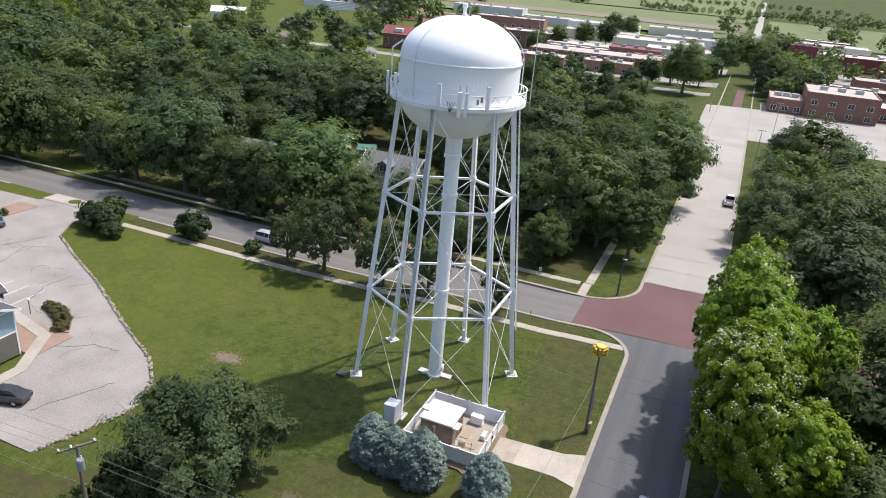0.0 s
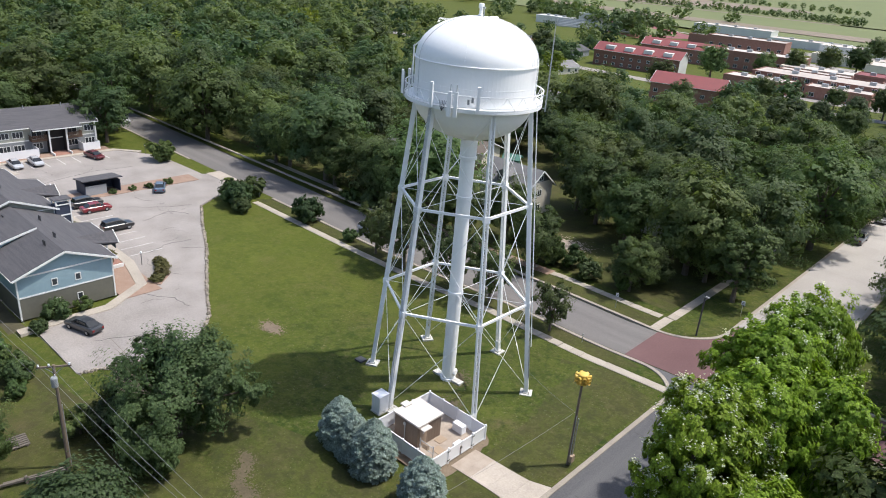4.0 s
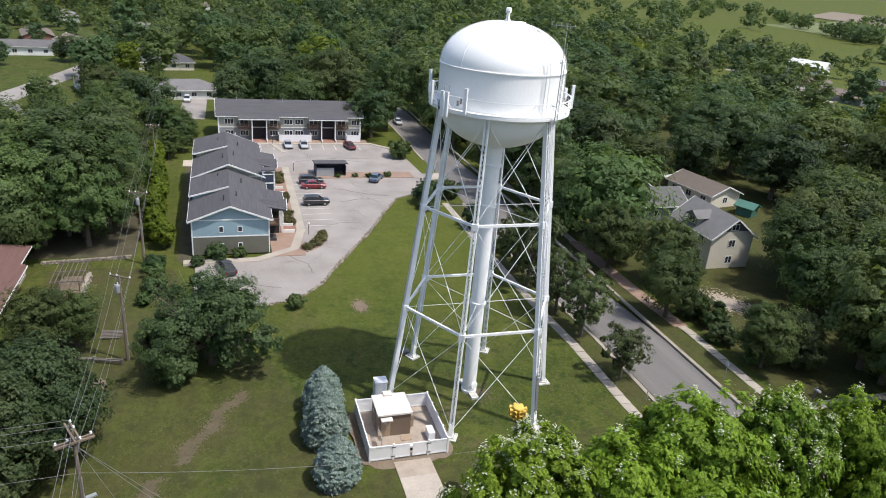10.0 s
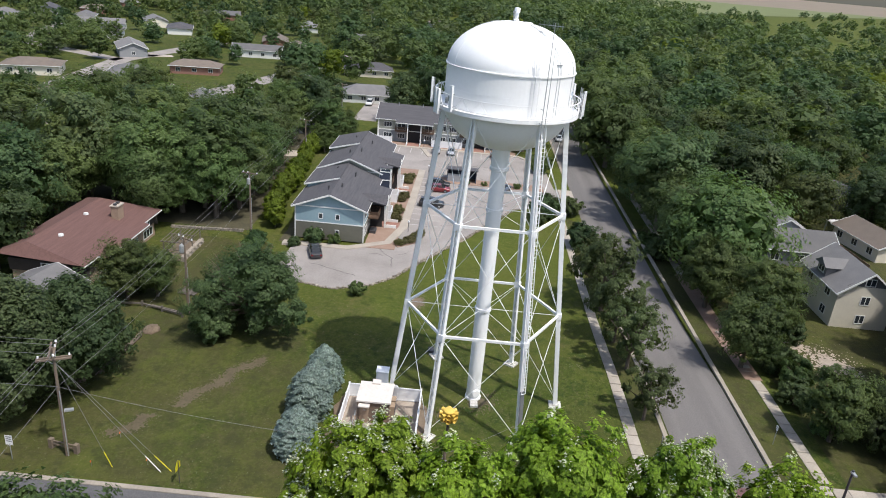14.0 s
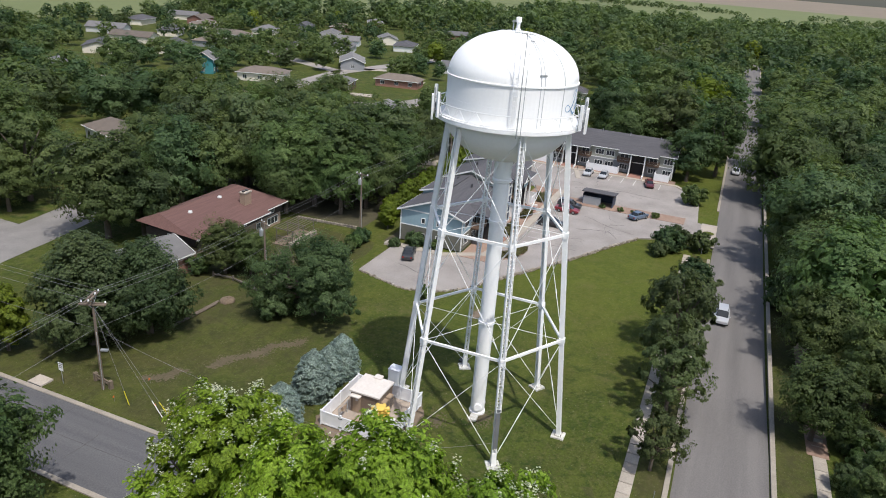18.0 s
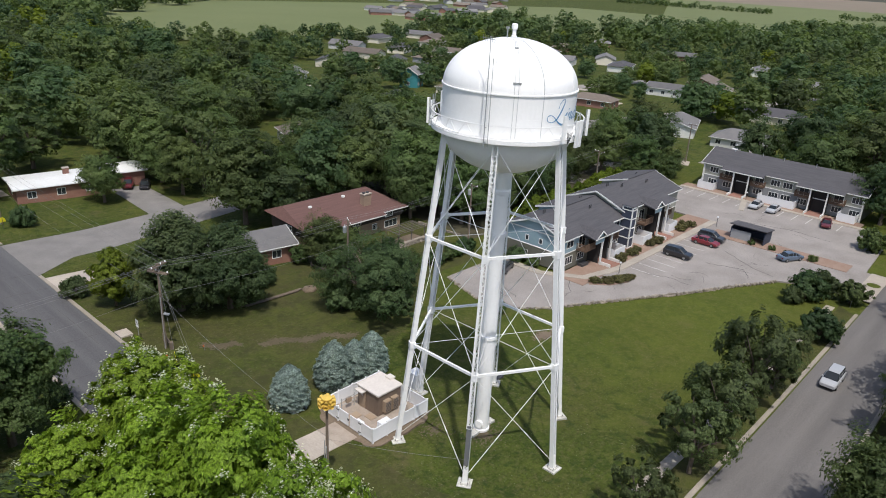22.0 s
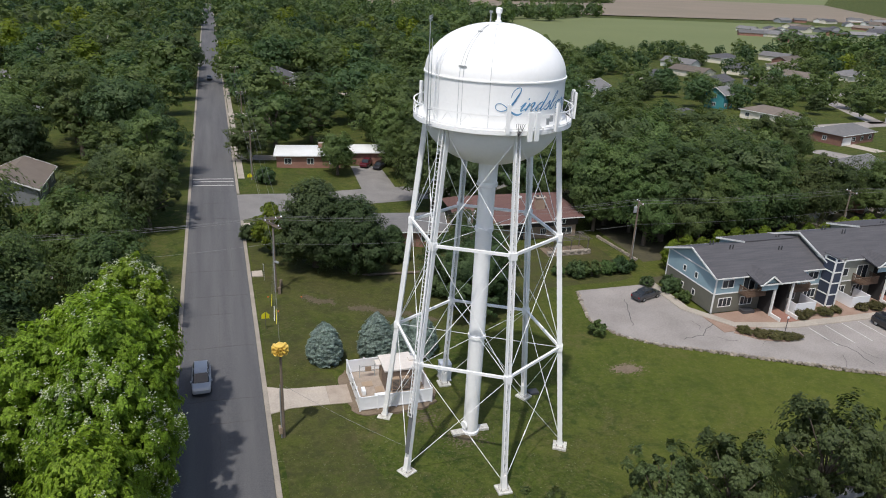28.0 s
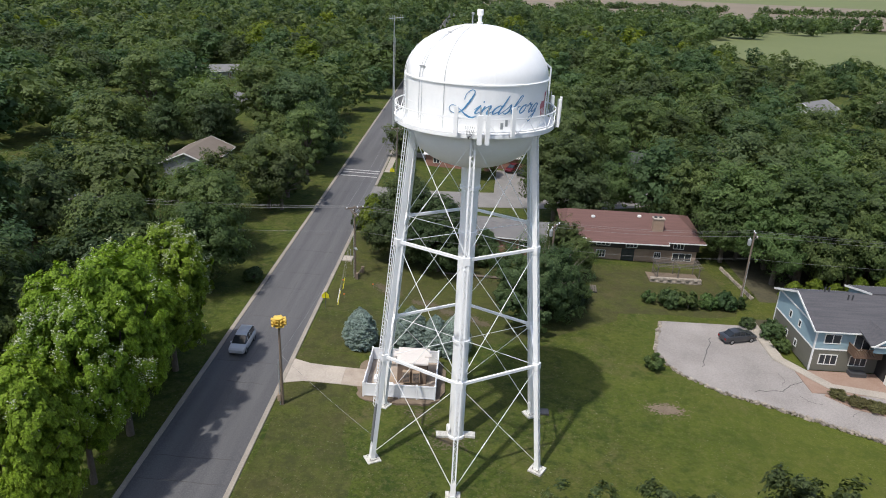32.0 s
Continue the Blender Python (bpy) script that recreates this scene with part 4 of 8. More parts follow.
def crown_arrays(seed, lobes, radius, z0, z1, leaves, size, clump=0.34, core=0.72, droop=0.0, top=1.0, gaps=0.0, ragged=0.12, tufts=14, lobe=1.0, flat=0.8, inner=(90, 0.48)):
    """A crown of lobes, each of leafy clumps. It spans z0 to z1 and about radius sideways."""
    rng = np.random.default_rng(seed)
    mid, half = (z0 + z1) / 2, (z1 - z0) / 2
    cs, rs = [], []
    for i in range(lobes):
        h = -0.75 + 1.6 * (i + 0.5) / lobes
        a = i * 2.399 + rng.uniform(-0.4, 0.4)
        wide = math.sqrt(max(0.05, 1 - abs(h) ** 2.2)) * (1.0 if h < 0.2 else top)
        lr = lobe * radius * rng.uniform(0.42 - ragged, 0.44 + 0.5 * ragged)
        out = max(0.0, radius * wide * rng.uniform(1 - ragged, 1 + ragged) - lr * 0.85)
        cs.append((out * math.cos(a), out * math.sin(a), mid + h * half * 0.82 - droop * out))
        rs.append(lr)
    cs, rs = np.array(cs), np.array(rs)
    vs, fs, off = [], [], 0
    for c, r in zip(cs, rs):
        d = rng.normal(0, 1, (inner[0], 3))
        d /= np.linalg.norm(d, axis=1)[:, None]
        v, q = leaf_faces(rng, c + d * r * core * rng.uniform(0.5, 1.0, (inner[0], 1)), d, r * core * inner[1])
        vs.append(v), fs.append(q + off)
        off += len(v)
    per = leaves // lobes
    for c, r in zip(cs, rs):
        m = tufts
        d = rng.normal(0, 1, (m, 3))
        d[:, 2] = d[:, 2] * 0.8 + 0.15
        d /= np.linalg.norm(d, axis=1)[:, None]
        cc = c + d * r * rng.uniform(0.72, 1.0, (m, 1))
        if gaps:
            cc = cc[rng.random(m) > gaps]
        idx = rng.integers(0, len(cc), per)
        e = rng.normal(0, 1, (per, 3))
        e /= np.linalg.norm(e, axis=1)[:, None]
        p = cc[idx] + e * r * clump * rng.uniform(0.35, 1.05, (per, 1)) * np.array([1, 1, flat])
        nn = (p - cc[idx]) / (r * clump) * 0.35 + (p - c) / r * 0.55 + (p - np.array([0, 0, mid])) / max(radius, half) * 0.6 + np.array([0, 0, 0.5])
        v, q = leaf_faces(rng, p, nn, size)
        vs.append(v), fs.append(q + off)
        off += len(v)
    return np.concatenate(vs), np.concatenate(fs), cs


def trunk_mesh(name, cs, height, r):
    mb = Mesher()
    fork = height * 0.28
    mb.tube((0, 0, -0.4), (0.05, 0, fork), r * 1.25, r * 0.85, n=8)
    for c in cs:
        e = Vector(c)
        k = Vector((e.x * 0.3, e.y * 0.3, fork + (e.z - fork) * 0.45))
        mb.tube((0.03, 0, fork - 0.15), k, r * 0.55, r * 0.36, n=5, caps=False)
        mb.tube(k, e, r * 0.36, r * 0.12, n=5, caps=False)
    me = mb.mesh(name)
    me.materials.append(BARK)
    return me


TREES = {}


def tree_kind(key, seed, mat, **kw):
    height, r = kw.pop("height"), kw.pop("trunk", 0.28)
    v, q, cs = crown_arrays(seed, **kw)
    me = fast_mesh("crown", v, q)
    me.materials.append(mat)
    TREES[key] = (me, trunk_mesh("trunk", cs, height, r), v, q)


def plant(key, x, y, scale, label, category="tree", group="", name="tree", spin=None, sz=None, z=None):
    crown, trunk, *_ = TREES[key]
    t = new(name)
    t.empty_display_size = 0.3
    spin = (x * 37.1 + y * 91.7) % 360 if spin is None else spin
    t.matrix_basis = Matrix.Translation((x, y, ground_z(x) if z is None else z)) @ Matrix.Rotation(radians(spin), 4, "Z") @ Matrix.Diagonal((scale, scale, sz or scale, 1))
    tagged(t, label, category, group)
    for n, me in (("trunk", trunk), ("crown", crown)):
        if me:
            o = new(n, me)
            o.parent = t
    return t


base = dict(height=11, lobes=14, radius=4.6, z0=0.9, z1=11.0, leaves=7600, size=0.275, inner=(60, 0.52), core=0.50, ragged=0.15, tufts=13, clump=0.36, lobe=1.25, flat=0.7)
for key, seed, mat, kw in (
    ("round", 1, LEAF, {}), ("broad", 2, LEAF, dict(radius=5.4, z1=10.5, lobes=15)), ("tall", 3, LEAF, dict(radius=3.9, z1=13, height=12)),
    ("dark", 4, LEAF_DARK, {}), ("dark_broad", 5, LEAF_DARK, dict(radius=5.5, lobes=15)), ("grey", 6, LEAF_GREY, dict(gaps=0.12)), ("yellow", 7, LEAF_YELLOW, dict(radius=3.6, z1=10)),
    ("lace", 8, LEAF, dict(gaps=0.3, core=0.55, ragged=0.25, lobe=1.0))):
    tree_kind(key, seed, mat, **(base | kw))
tree_kind("big", 11, LEAF_DARK, height=9, trunk=0.4, lobes=30, ragged=0.3, radius=6.6, z0=0.3, z1=10.0, leaves=42000, size=0.20, gaps=0.2, core=0.34, clump=0.30, tufts=26, flat=0.8)
tree_kind("street", 12, LEAF_GREY, height=7.5, trunk=0.22, lobes=18, ragged=0.34, radius=3.4, z0=1.2, z1=8.4, leaves=9000, size=0.24, gaps=0.42, core=0.2, clump=0.36, tufts=20)
tree_kind("hero", 13, LEAF, height=12, trunk=0.35, lobes=26, ragged=0.24, radius=5.6, z0=1.8, z1=13, leaves=17000, size=0.27, lobe=1.15, tufts=15, gaps=0.08, core=0.46, clump=0.38, flat=0.66)
for key, seed in (("catalpa", 14), ("catalpa_open", 27)):
    tree_kind(key, seed, LEAF_BRIGHT, height=14, trunk=0.4, lobes=34, radius=6.4, z0=1.6, z1=16.4, leaves=40000, size=0.37, ragged=0.26, gaps=0.14, core=0.42, clump=0.25, tufts=34, top=0.95, flat=0.55)
tree_kind("conifer", 15, LEAF_DARK, height=8, trunk=0.3, lobes=26, radius=4.6, z0=0.2, z1=9.5, leaves=30000, size=0.20, core=0.5, clump=0.3, tufts=24, top=0.7, flat=0.9)
tree_kind("bush", 16, LEAF, height=1.6, trunk=0.06, lobes=9, radius=1.2, z0=0.1, z1=1.8, leaves=1600, size=0.18, core=0.75)
tree_kind("bush_dark", 17, LEAF_DARK, height=1.6, trunk=0.06, lobes=12, radius=1.5, z0=0.05, z1=2.2, leaves=2600, size=0.18, core=0.75)
tree_kind("hedge", 19, LEAF_BROWN, height=1.6, trunk=0.06, lobes=12, radius=1.5, z0=0.05, z1=2.2, leaves=2600, size=0.18, core=0.75)
tree_kind("arborvitae", 18, LEAF_YELLOW, height=4, trunk=0.1, lobes=18, radius=1.75, z0=0.1, z1=5.2, leaves=5600, size=0.19, core=0.8, clump=0.3, top=0.7)


def blossoms(seed, v, q, count, size):
    """Upright white blossom clusters on the outer upper side of a crown."""
    rng = np.random.default_rng(seed)
    c = v[q[:, 0]]
    mid = np.array([0, 0, 8.0])
    score = np.linalg.norm((c - mid) * np.array([1, 1, 0.85]), axis=1) + rng.normal(0, 0.5, len(c))
    pick = c[np.argsort(-score)[: count * 3]]
    seeds = pick[rng.integers(0, len(pick), count // 13)]
    p = seeds[rng.integers(0, len(seeds), count)] + rng.normal(0, 0.2, (count, 3)) + np.array([0, 0, 0.12])
    vv, qq = leaf_faces(rng, p, np.tile([0, 0, 1.0], (count, 1)), size, 1.1)
    me = fast_mesh("blossom", vv, qq)
    me.materials.append(BLOSSOM)
    return me


CATALPA_BLOSSOM = {key: [blossoms(3 + i, TREES[key][2], TREES[key][3], n, 0.18) for i, n in enumerate((900, 6000))] for key in ("catalpa", "catalpa_open")}


def spruce_mesh(seed):
    """A blue spruce: tiers of drooping boughs with dark gaps between, each bough a fan of needle sprays."""
    rng = np.random.default_rng(seed)
    pts, nrm = [], []
    H = 5.6
    girth = lambda z: 2.42 * (1 - (z / H) ** 2.5) ** 0.62 * min(1.0, 0.72 + 0.2 * z)
    for k in range(15):
        z = 0.30 + (H - 0.42) * (k / 14) ** 0.96
        boughs = int(7 + 5.5 * girth(z))
        for b in range(boughs):
            a = 2 * math.pi * (b + 0.5 * (k % 2)) / boughs + rng.uniform(-0.12, 0.12)
            r = girth(z) * rng.uniform(0.84, 1.10) + 0.08
            m = int(26 + 26 * r)
            s = rng.uniform(0.3, 1.0, m) ** 0.7
            side = rng.normal(0, 0.2, m) * (0.3 + 0.7 * s) * min(1.0, r)
            x = r * s * math.cos(a) - side * math.sin(a)
            y = r * s * math.sin(a) + side * math.cos(a)
            zz = z + 0.16 * np.sin(s * 3.0) - 0.22 * s * s - 0.35 * np.abs(side) + rng.normal(0, 0.035, m) + rng.uniform(-0.06, 0.06)
            pts.append(np.stack([x, y, zz], 1))
            nrm.append(np.tile([0.55 * math.cos(a), 0.55 * math.sin(a), 0.9], (m, 1)))
    pts.append(np.stack([rng.normal(0, 0.05, 40), rng.normal(0, 0.05, 40), rng.uniform(H - 0.5, H + 0.15, 40)], 1))
    nrm.append(rng.normal(0, 1, (40, 3)))
    v, q = leaf_faces(rng, np.concatenate(pts), np.concatenate(nrm), 0.19, 2.1)
    cv, cq = [], []
    for k in range(8):
        z = 0.4 + 0.6 * k
        bv, bq = ball(rng, np.array([0, 0, z]), 0.62 * girth(z), 9, 6)
        cq.append(bq + len(v) + sum(map(len, cv)))
        cv.append(bv)
    me = fast_mesh("crown", np.concatenate([v] + cv), np.concatenate([q] + cq))
    me.materials.append(LEAF_SPRUCE)
    tm = Mesher().tube((0, 0, -0.3), (0, 0, 5.2), 0.16, 0.02, n=7).mesh("trunk")
    tm.materials.append(BARK)
    return me, tm


TREES["spruce"] = spruce_mesh(21)
for x, y, s, sz in ((11.4, -15.4, 0.82, 0.83), (5.6, -15.6, 0.88, 0.95), (2.9, -15.5, 0.74, 0.80), (0.7, -15.2, 0.80, 0.86)):
    plant("spruce", x, y, s, "dense blue spruce on the mown lawn", "spruce tree", "blue spruces by the enclosure", "blue_spruce", sz=sz)

big = plant("big", -9.6, -25.4, 1.0, "large dark green tree with dead twigs on the lawn", name="tree")
m = Mesher()
rng = random.Random(5)
for i in range(16):
    a, z = rng.uniform(0, 6.28), rng.uniform(3, 8.5)
    p = Vector((4.6 * math.cos(a), 4.6 * math.sin(a), z))
    for j in range(4):
        m.tube(p * 0.6 + Vector((0, 0, 0.4 * z)) * 0.4, p * rng.uniform(0.92, 1.06) + Vector((rng.uniform(-0.8, 0.8), rng.uniform(-0.8, 0.8), rng.uniform(-0.5, 1.2))), 0.04, 0.012, n=4, caps=False)
tagged(part("dead_twig", m, material("dead_wood", (0.24, 0.20, 0.16), 0.9), big, "bare grey dead twigs"), kind="stuff")
for x, y, s in ((1.0, 17.2, 0.66), (-8.8, 17.4, 0.86), (-15.4, 17.1, 0.92), (-24.6, 17.0, 1.12), (-31.0, 17.3, 0.8)):
    plant("street", x, y, s * 1.08, "thin grey-green street tree by the pavement", group="street trees along the lawn", sz=s * 1.22)
for x, y, s, sz, sp, key, rich in ((29.2, -6.8, 0.70, 1.02, 20, "catalpa", 1), (30.3, -1.6, 0.66, 0.97, 110, "catalpa_open", 0), (28.9, 4.0, 0.74, 1.06, 150, "catalpa_open", 0), (28.9, 10.4, 0.60, 1.06, 260, "catalpa", 1), (29.2, 16.8, 0.56, 0.96, 80, "catalpa_open", 0), (34.0, 2.5, 0.62, 0.96, 200, "catalpa", 0), (34.0, -8.4, 0.60, 0.72, 310, "catalpa_open", 0)):
    t = plant(key, x, y, s, "bright green catalpa tree with white blossom beside the street", "catalpa tree", "catalpas beside the street", "catalpa_tree", spin=sp, sz=sz)
    o = new("blossom", CATALPA_BLOSSOM[key][rich])
    o.parent = t
    tagged(o, "clusters of white blossom")
for x, y, s, key in ((-3.0, -44.2, 0.5, "conifer"), (8.8, -41.6, 1.36, "conifer"), (3.9, -38.4, 1.2, "conifer"), (-97, -32, 0.5, "hero"), (-103, -31.4, 0.5, "hero"), (-108.5, -33, 0.55, "hero"), (-92, -34.5, 0.5, "hero"), (-14.2, -42.4, 0.60, "hero"), (-15.8, -39.4, 0.52, "hero"), (-45.6, -42.6, 1.0, "hero"), (-46.6, -48.6, 1.15, "hero"), (-56, -42.0, 1.0, "hero"), (-51, -40.5, 0.95, "hero"), (-62, -41.2, 1.0, "hero"), (-68.5, -42.0, 1.0, "hero"), (-76, -43.0, 1.0, "hero"), (-40.5, -50.5, 0.9, "hero"), (-86, -46.0, 1.0, "hero"), (-97, -44.5, 1.0, "hero"), (-108, -47, 1.0, "hero"), (-119, -44, 0.9, "hero"), (-131, -52, 1.0, "hero"), (-76, -64, 1.1, "hero"), (-98, -76, 1.1, "hero"), (-112, -84, 1.0, "hero"), (-50, -46, 1.2, "hero"), (-60, -48.5, 1.2, "hero"), (-70, -47, 1.25, "hero"), (-44, -53, 1.2, "hero"), (-55, -57, 1.2, "hero"), (-66, -58, 1.25, "hero"), (-75, -55, 1.1, "hero"), (-17, 56.5, 1.0, "hero"), (-8, 50.5, 0.9, "hero"), (-6, 60, 1.1, "hero"), (-22.5, 63, 1.1, "hero"), (-12, 31.4, 0.72, "hero"), (-29, 32.2, 0.8, "hero"), (-45, 33.0, 0.95, "hero"), (-60, 32.5, 0.95, "hero"), (-75, 33.0, 1.0, "hero"), (1.5, 35.5, 0.62, "hero"), (-16.5, -96, 1.05, "hero"), (-39, -78, 1.1, "hero"), (-2.2, -89, 0.68, "hero"), (-15.5, -86, 0.85, "hero"), (-27, -71, 0.8, "hero"), (-47, -64, 1.15, "hero"), (-30, -97, 1.0, "hero"), (-38, -64.5, 1.0, "hero"),  (33.0, -26.0, 0.92, "hero"), (36.5, -36.5, 1.0, "hero"), (31.8, -59.0, 1.3, "street"), (32.6, -66.0, 1.2, "lace"), (43, -24, 1.05, "hero"), (40.0, -9.5, 0.72, "hero"), 
                    (-15.5, -65, 1.25, "hero"), (2.0, 39.6, 0.74, "conifer"), (7.2, 47.5, 0.85, "hero"), (3.0, 56.5, 0.95, "hero"), (-9.5, 68.0, 1.0, "hero"), (-22, 37.5, 0.8, "hero"), (-30, 33.5, 0.75, "hero"), (-77, 297, 0.95, "hero"), (-66, 354, 1.1, "hero"), (-57, 372, 1.15, "hero"), (-68, 455, 1.2, "hero"), (-20, 187, 1.05, "conifer"), (-14, 201, 1.15, "conifer"), (-27, 190, 0.9, "conifer"), (-5, 247, 0.8, "hero"), (-49, 221, 0.8, "hero"), (-55, 228, 0.7, "hero"), (-89, 266, 1.15, "hero"), (-76, 334, 0.95, "hero"), (6, 250, 0.75, "hero"), (-58, 462, 1.1, "hero"), (-30, 240, 0.65, "hero"), (-82, 204, 0.95, "hero"), (-44, 176, 0.9, "hero"), (-30, 168, 0.9, "hero"), (-58, 172, 0.85, "hero"), (-8, 172, 0.85, "hero"), (2, 226, 1.5, "hero"), (-12, 232, 0.9, "hero"), (34, 246, 1.2, "hero"), (30.0, 268, 1.3, "hero"), (25, 304, 1.4, "hero"), (12, 296, 1.3, "hero"), (34, 330, 1.3, "hero"), (14, 352, 1.2, "hero"), (39, 38.5, 0.8, "hero"), (34, 47, 0.8, "hero")):
    plant(key, x, y, s, "tall dark green conifer in a yard" if key == "conifer" else "leafy green deciduous tree near the street")
for x, y, s in ((14.4, -49.6, 1.5), (-42.4, -34.6, 0.95), (-45.8, -36.0, 0.95), (-52.0, -36.4, 1.0), (-55.6, -37.0, 1.0), (-61, -37.5, 1.0), (-78.5, -39.0, 1.0), (-81.5, -39.4, 0.95), (-85, -39.6, 1.0), (-67, -38.4, 0.95), (-48.6, -36.0, 0.85), (-58.4, -37.0, 0.9), (-64, -37.3, 0.85), (-70.4, -38.0, 0.95), (-74.4, -38.4, 0.9), (-88.4, -39.4, 0.9), (-92, -39.6, 0.95)):
    plant("arborvitae", x - (1.5 if x < 0 else 0), y + (3.0 if x < -60 else 2.2), s * 1.08, "yellow-green egg-shaped arborvitae in a row", "shrub", "arborvitae row", "arborvitae")
for x, y, s, key in ((-22.2, -15.6, 1.0, "bush"), (-36.8, -27.6, 0.7, "bush_dark"), (-38.8, -25.0, 1.1, "bush_dark"), (-38.9, -21.8, 0.95, "bush"), (-13.2, -28.6, 2.0, "bush_dark"), (-6.6, -29.0, 1.7, "bush_dark"), (-15.6, -31.5, 1.5, "bush"), (-60.5, 12.0, 1.9, "bush_dark"), (-63.6, 13.2, 1.7, "bush_dark"),
                    (-57.5, 11.0, 1.1, "bush_dark"), (-64, 17.2, 1.9, "bush"), (-48, 17.3, 1.8, "bush_dark"), (-37.2, 17.4, 1.1, "bush"), (-91, 13.5, 2.4, "bush"), (-50.5, 28.6, 1.6, "bush"), (-46, 29.2, 1.5, "bush_dark"),
                    (-25.5, -33.6, 0.9, "bush"), (-28, -32.6, 1.1, "bush_dark"), (-30.5, -32.4, 1.3, "bush"), (-33.2, -32.8, 1.2, "bush"), (-35.6, -33.0, 1.1, "bush_dark"), (-37.6, -33.4, 0.9, "bush"), (-17.0, -41.6, 1.6, "bush"), (-12, -45.2, 1.6, "bush"), (-3.2, -41.6, 1.3, "bush_dark"), (1.0, -42, 1.5, "bush_dark"),
                    (27.9, -29.6, 0.9, "bush_dark"), (12.6, -84.0, 1.4, "bush_dark"), (-77.0, -2.0, 0.6, "bush"), (-77, 1.5, 0.6, "bush"), (-76.6, 4.2, 0.65, "bush"), (-77, 8.0, 0.75, "bush"), (-8.5, 36.2, 1.8, "bush"), (-12.0, 35.4, 1.6, "bush_dark"),
                    (-4.5, 34.4, 1.3, "bush_dark"), (0.5, 35.0, 1.2, "bush"), (17, -53, 1.2, "bush_dark"), (-20.5, 40, 1.5, "bush_dark")):
    plant(key, x, y, s, "rounded green garden shrub in the grass", "shrub", name="shrub")

# ---- fenced equipment yard ----
EZ = 0.30
X0, X1, Y0, Y1 = 2.3, 9.5, -12.3, -5.2
rng = random.Random(6)
rim = [((X0 + X1) / 2 + 0.1 + (4.4 + rng.uniform(-0.15, 0.35)) * math.copysign(abs(math.cos(a)) ** 0.45, math.cos(a)), (Y0 + Y1) / 2 - 0.1 + (4.4 + rng.uniform(-0.15, 0.35)) * math.copysign(abs(math.sin(a)) ** 0.45, math.sin(a))) for a in (2 * math.pi * i / 40 for i in range(40))]
structure("yard_gravel", Mesher().prism(rim, -0.4, EZ - 0.07), SOIL, "bare brown soil round the fenced yard", "soil patch")
structure("yard_slab", Mesher().box(X0 + 0.05, X1 - 0.05, Y0 + 0.05, Y1 - 0.05, -0.3, EZ), GRAVEL, "pale gravel and concrete floor of the fenced yard", "slab")
fence = thing("vinyl_fence", "white vinyl privacy fence round equipment yard", "fence")


def fence_run(ax, ay, bx, by, n):
    d = Vector((bx - ax, by - ay, 0))
    rz = math.degrees(math.atan2(d.y, d.x))
    w = d.length / n
    for i in range(n):
        c = Vector((ax, ay, EZ)) + d * ((i + 0.5) / n)
        m = Mesher()
        m.box(-w / 2 + 0.06, w / 2 - 0.06, -0.025, 0.025, 0.06, 1.44)
        o = part("panel", m, VINYL, fence)
        for z in (0.04, 1.34):
            part("fence_rail", Mesher().box(-w / 2 + 0.07, w / 2 - 0.07, -0.05, 0.05, z, z + 0.13), VINYL, o)
        o.matrix_basis = pose(c.x, c.y, c.z, 0, 0, rz)
        p = Vector((ax, ay, EZ)) + d * (i / n)
        m = Mesher()
        m.box(-0.07, 0.07, -0.07, 0.07, -0.25, 1.56)
        m.add([(-0.09, -0.09, 1.56), (0.09, -0.09, 1.56), (0.09, 0.09, 1.56), (-0.09, 0.09, 1.56), (0, 0, 1.64)], [(0, 1, 4), (1, 2, 4), (2, 3, 4), (3, 0, 4), (3, 2, 1, 0)])
        o = part("post", m, VINYL, fence)
        o.matrix_basis = pose(p.x, p.y, p.z, 0, 0, rz)


fence_run(X0, Y0, X1, Y0, 4)
fence_run(X1, Y1, X0, Y1, 4)
fence_run(X0, Y1, X0, Y0, 3)
fence_run(X1, Y0, X1, -10.2, 1)
fence_run(X1, -7.0, X1, Y1, 1)
for a, b in ((-10.2, -8.65), (-8.55, -7.0)):
    m = Mesher()
    m.box(-0.025, 0.025, a + 0.1, b - 0.05, 0.08, 1.42)
    for z in (0.08, 1.32):
        m.box(-0.045, 0.045, a + 0.1, b - 0.05, z, z + 0.12)
    g = part("gate", m, VINYL, fence)
    g.location = (X1, 0, EZ)
    m = Mesher()
    for z in (0.25, 1.2):
        m.box(0.05, 0.09, (a if a < -9 else b) - 0.18, (a if a < -9 else b) + 0.18, z, z + 0.09)
    m.box(0.05, 0.1, -8.72, -8.48, 0.75, 0.95)
    part("hinge", m, DARK_STEEL, g, "black gate hinges and latch")
for x, y in ((X1, -10.2), (X1, -7.0), (X1, Y1)):
    m = Mesher().box(-0.08, 0.08, -0.08, 0.08, -0.25, 1.6)
    o = part("post", m, VINYL, fence)
    o.location = (x, y, EZ)

shed = thing("equipment_shelter", "brown equipment shelter with pale flat roof inside the fence", "shelter", pose(4.85, -9.4, EZ))
m = Mesher().box(-1.5, 1.5, -1.5, 1.5, 0, 2.3)
sh = part("wall", m, SHED_WALL, shed)
m = Mesher()
for i in range(9):
    for s in (-1, 1):
        m.box(s * 1.5 - 0.012 * (s < 0), s * 1.5 + 0.012 * (s > 0), -1.45 + 0.36 * i, -1.43 + 0.36 * i, 0.05, 2.25)
        m.box(-1.45 + 0.36 * i, -1.43 + 0.36 * i, s * 1.5 - 0.012 * (s < 0), s * 1.5 + 0.012 * (s > 0), 0.05, 2.25)
part("panel_joints", m, SHED_WALL, sh)
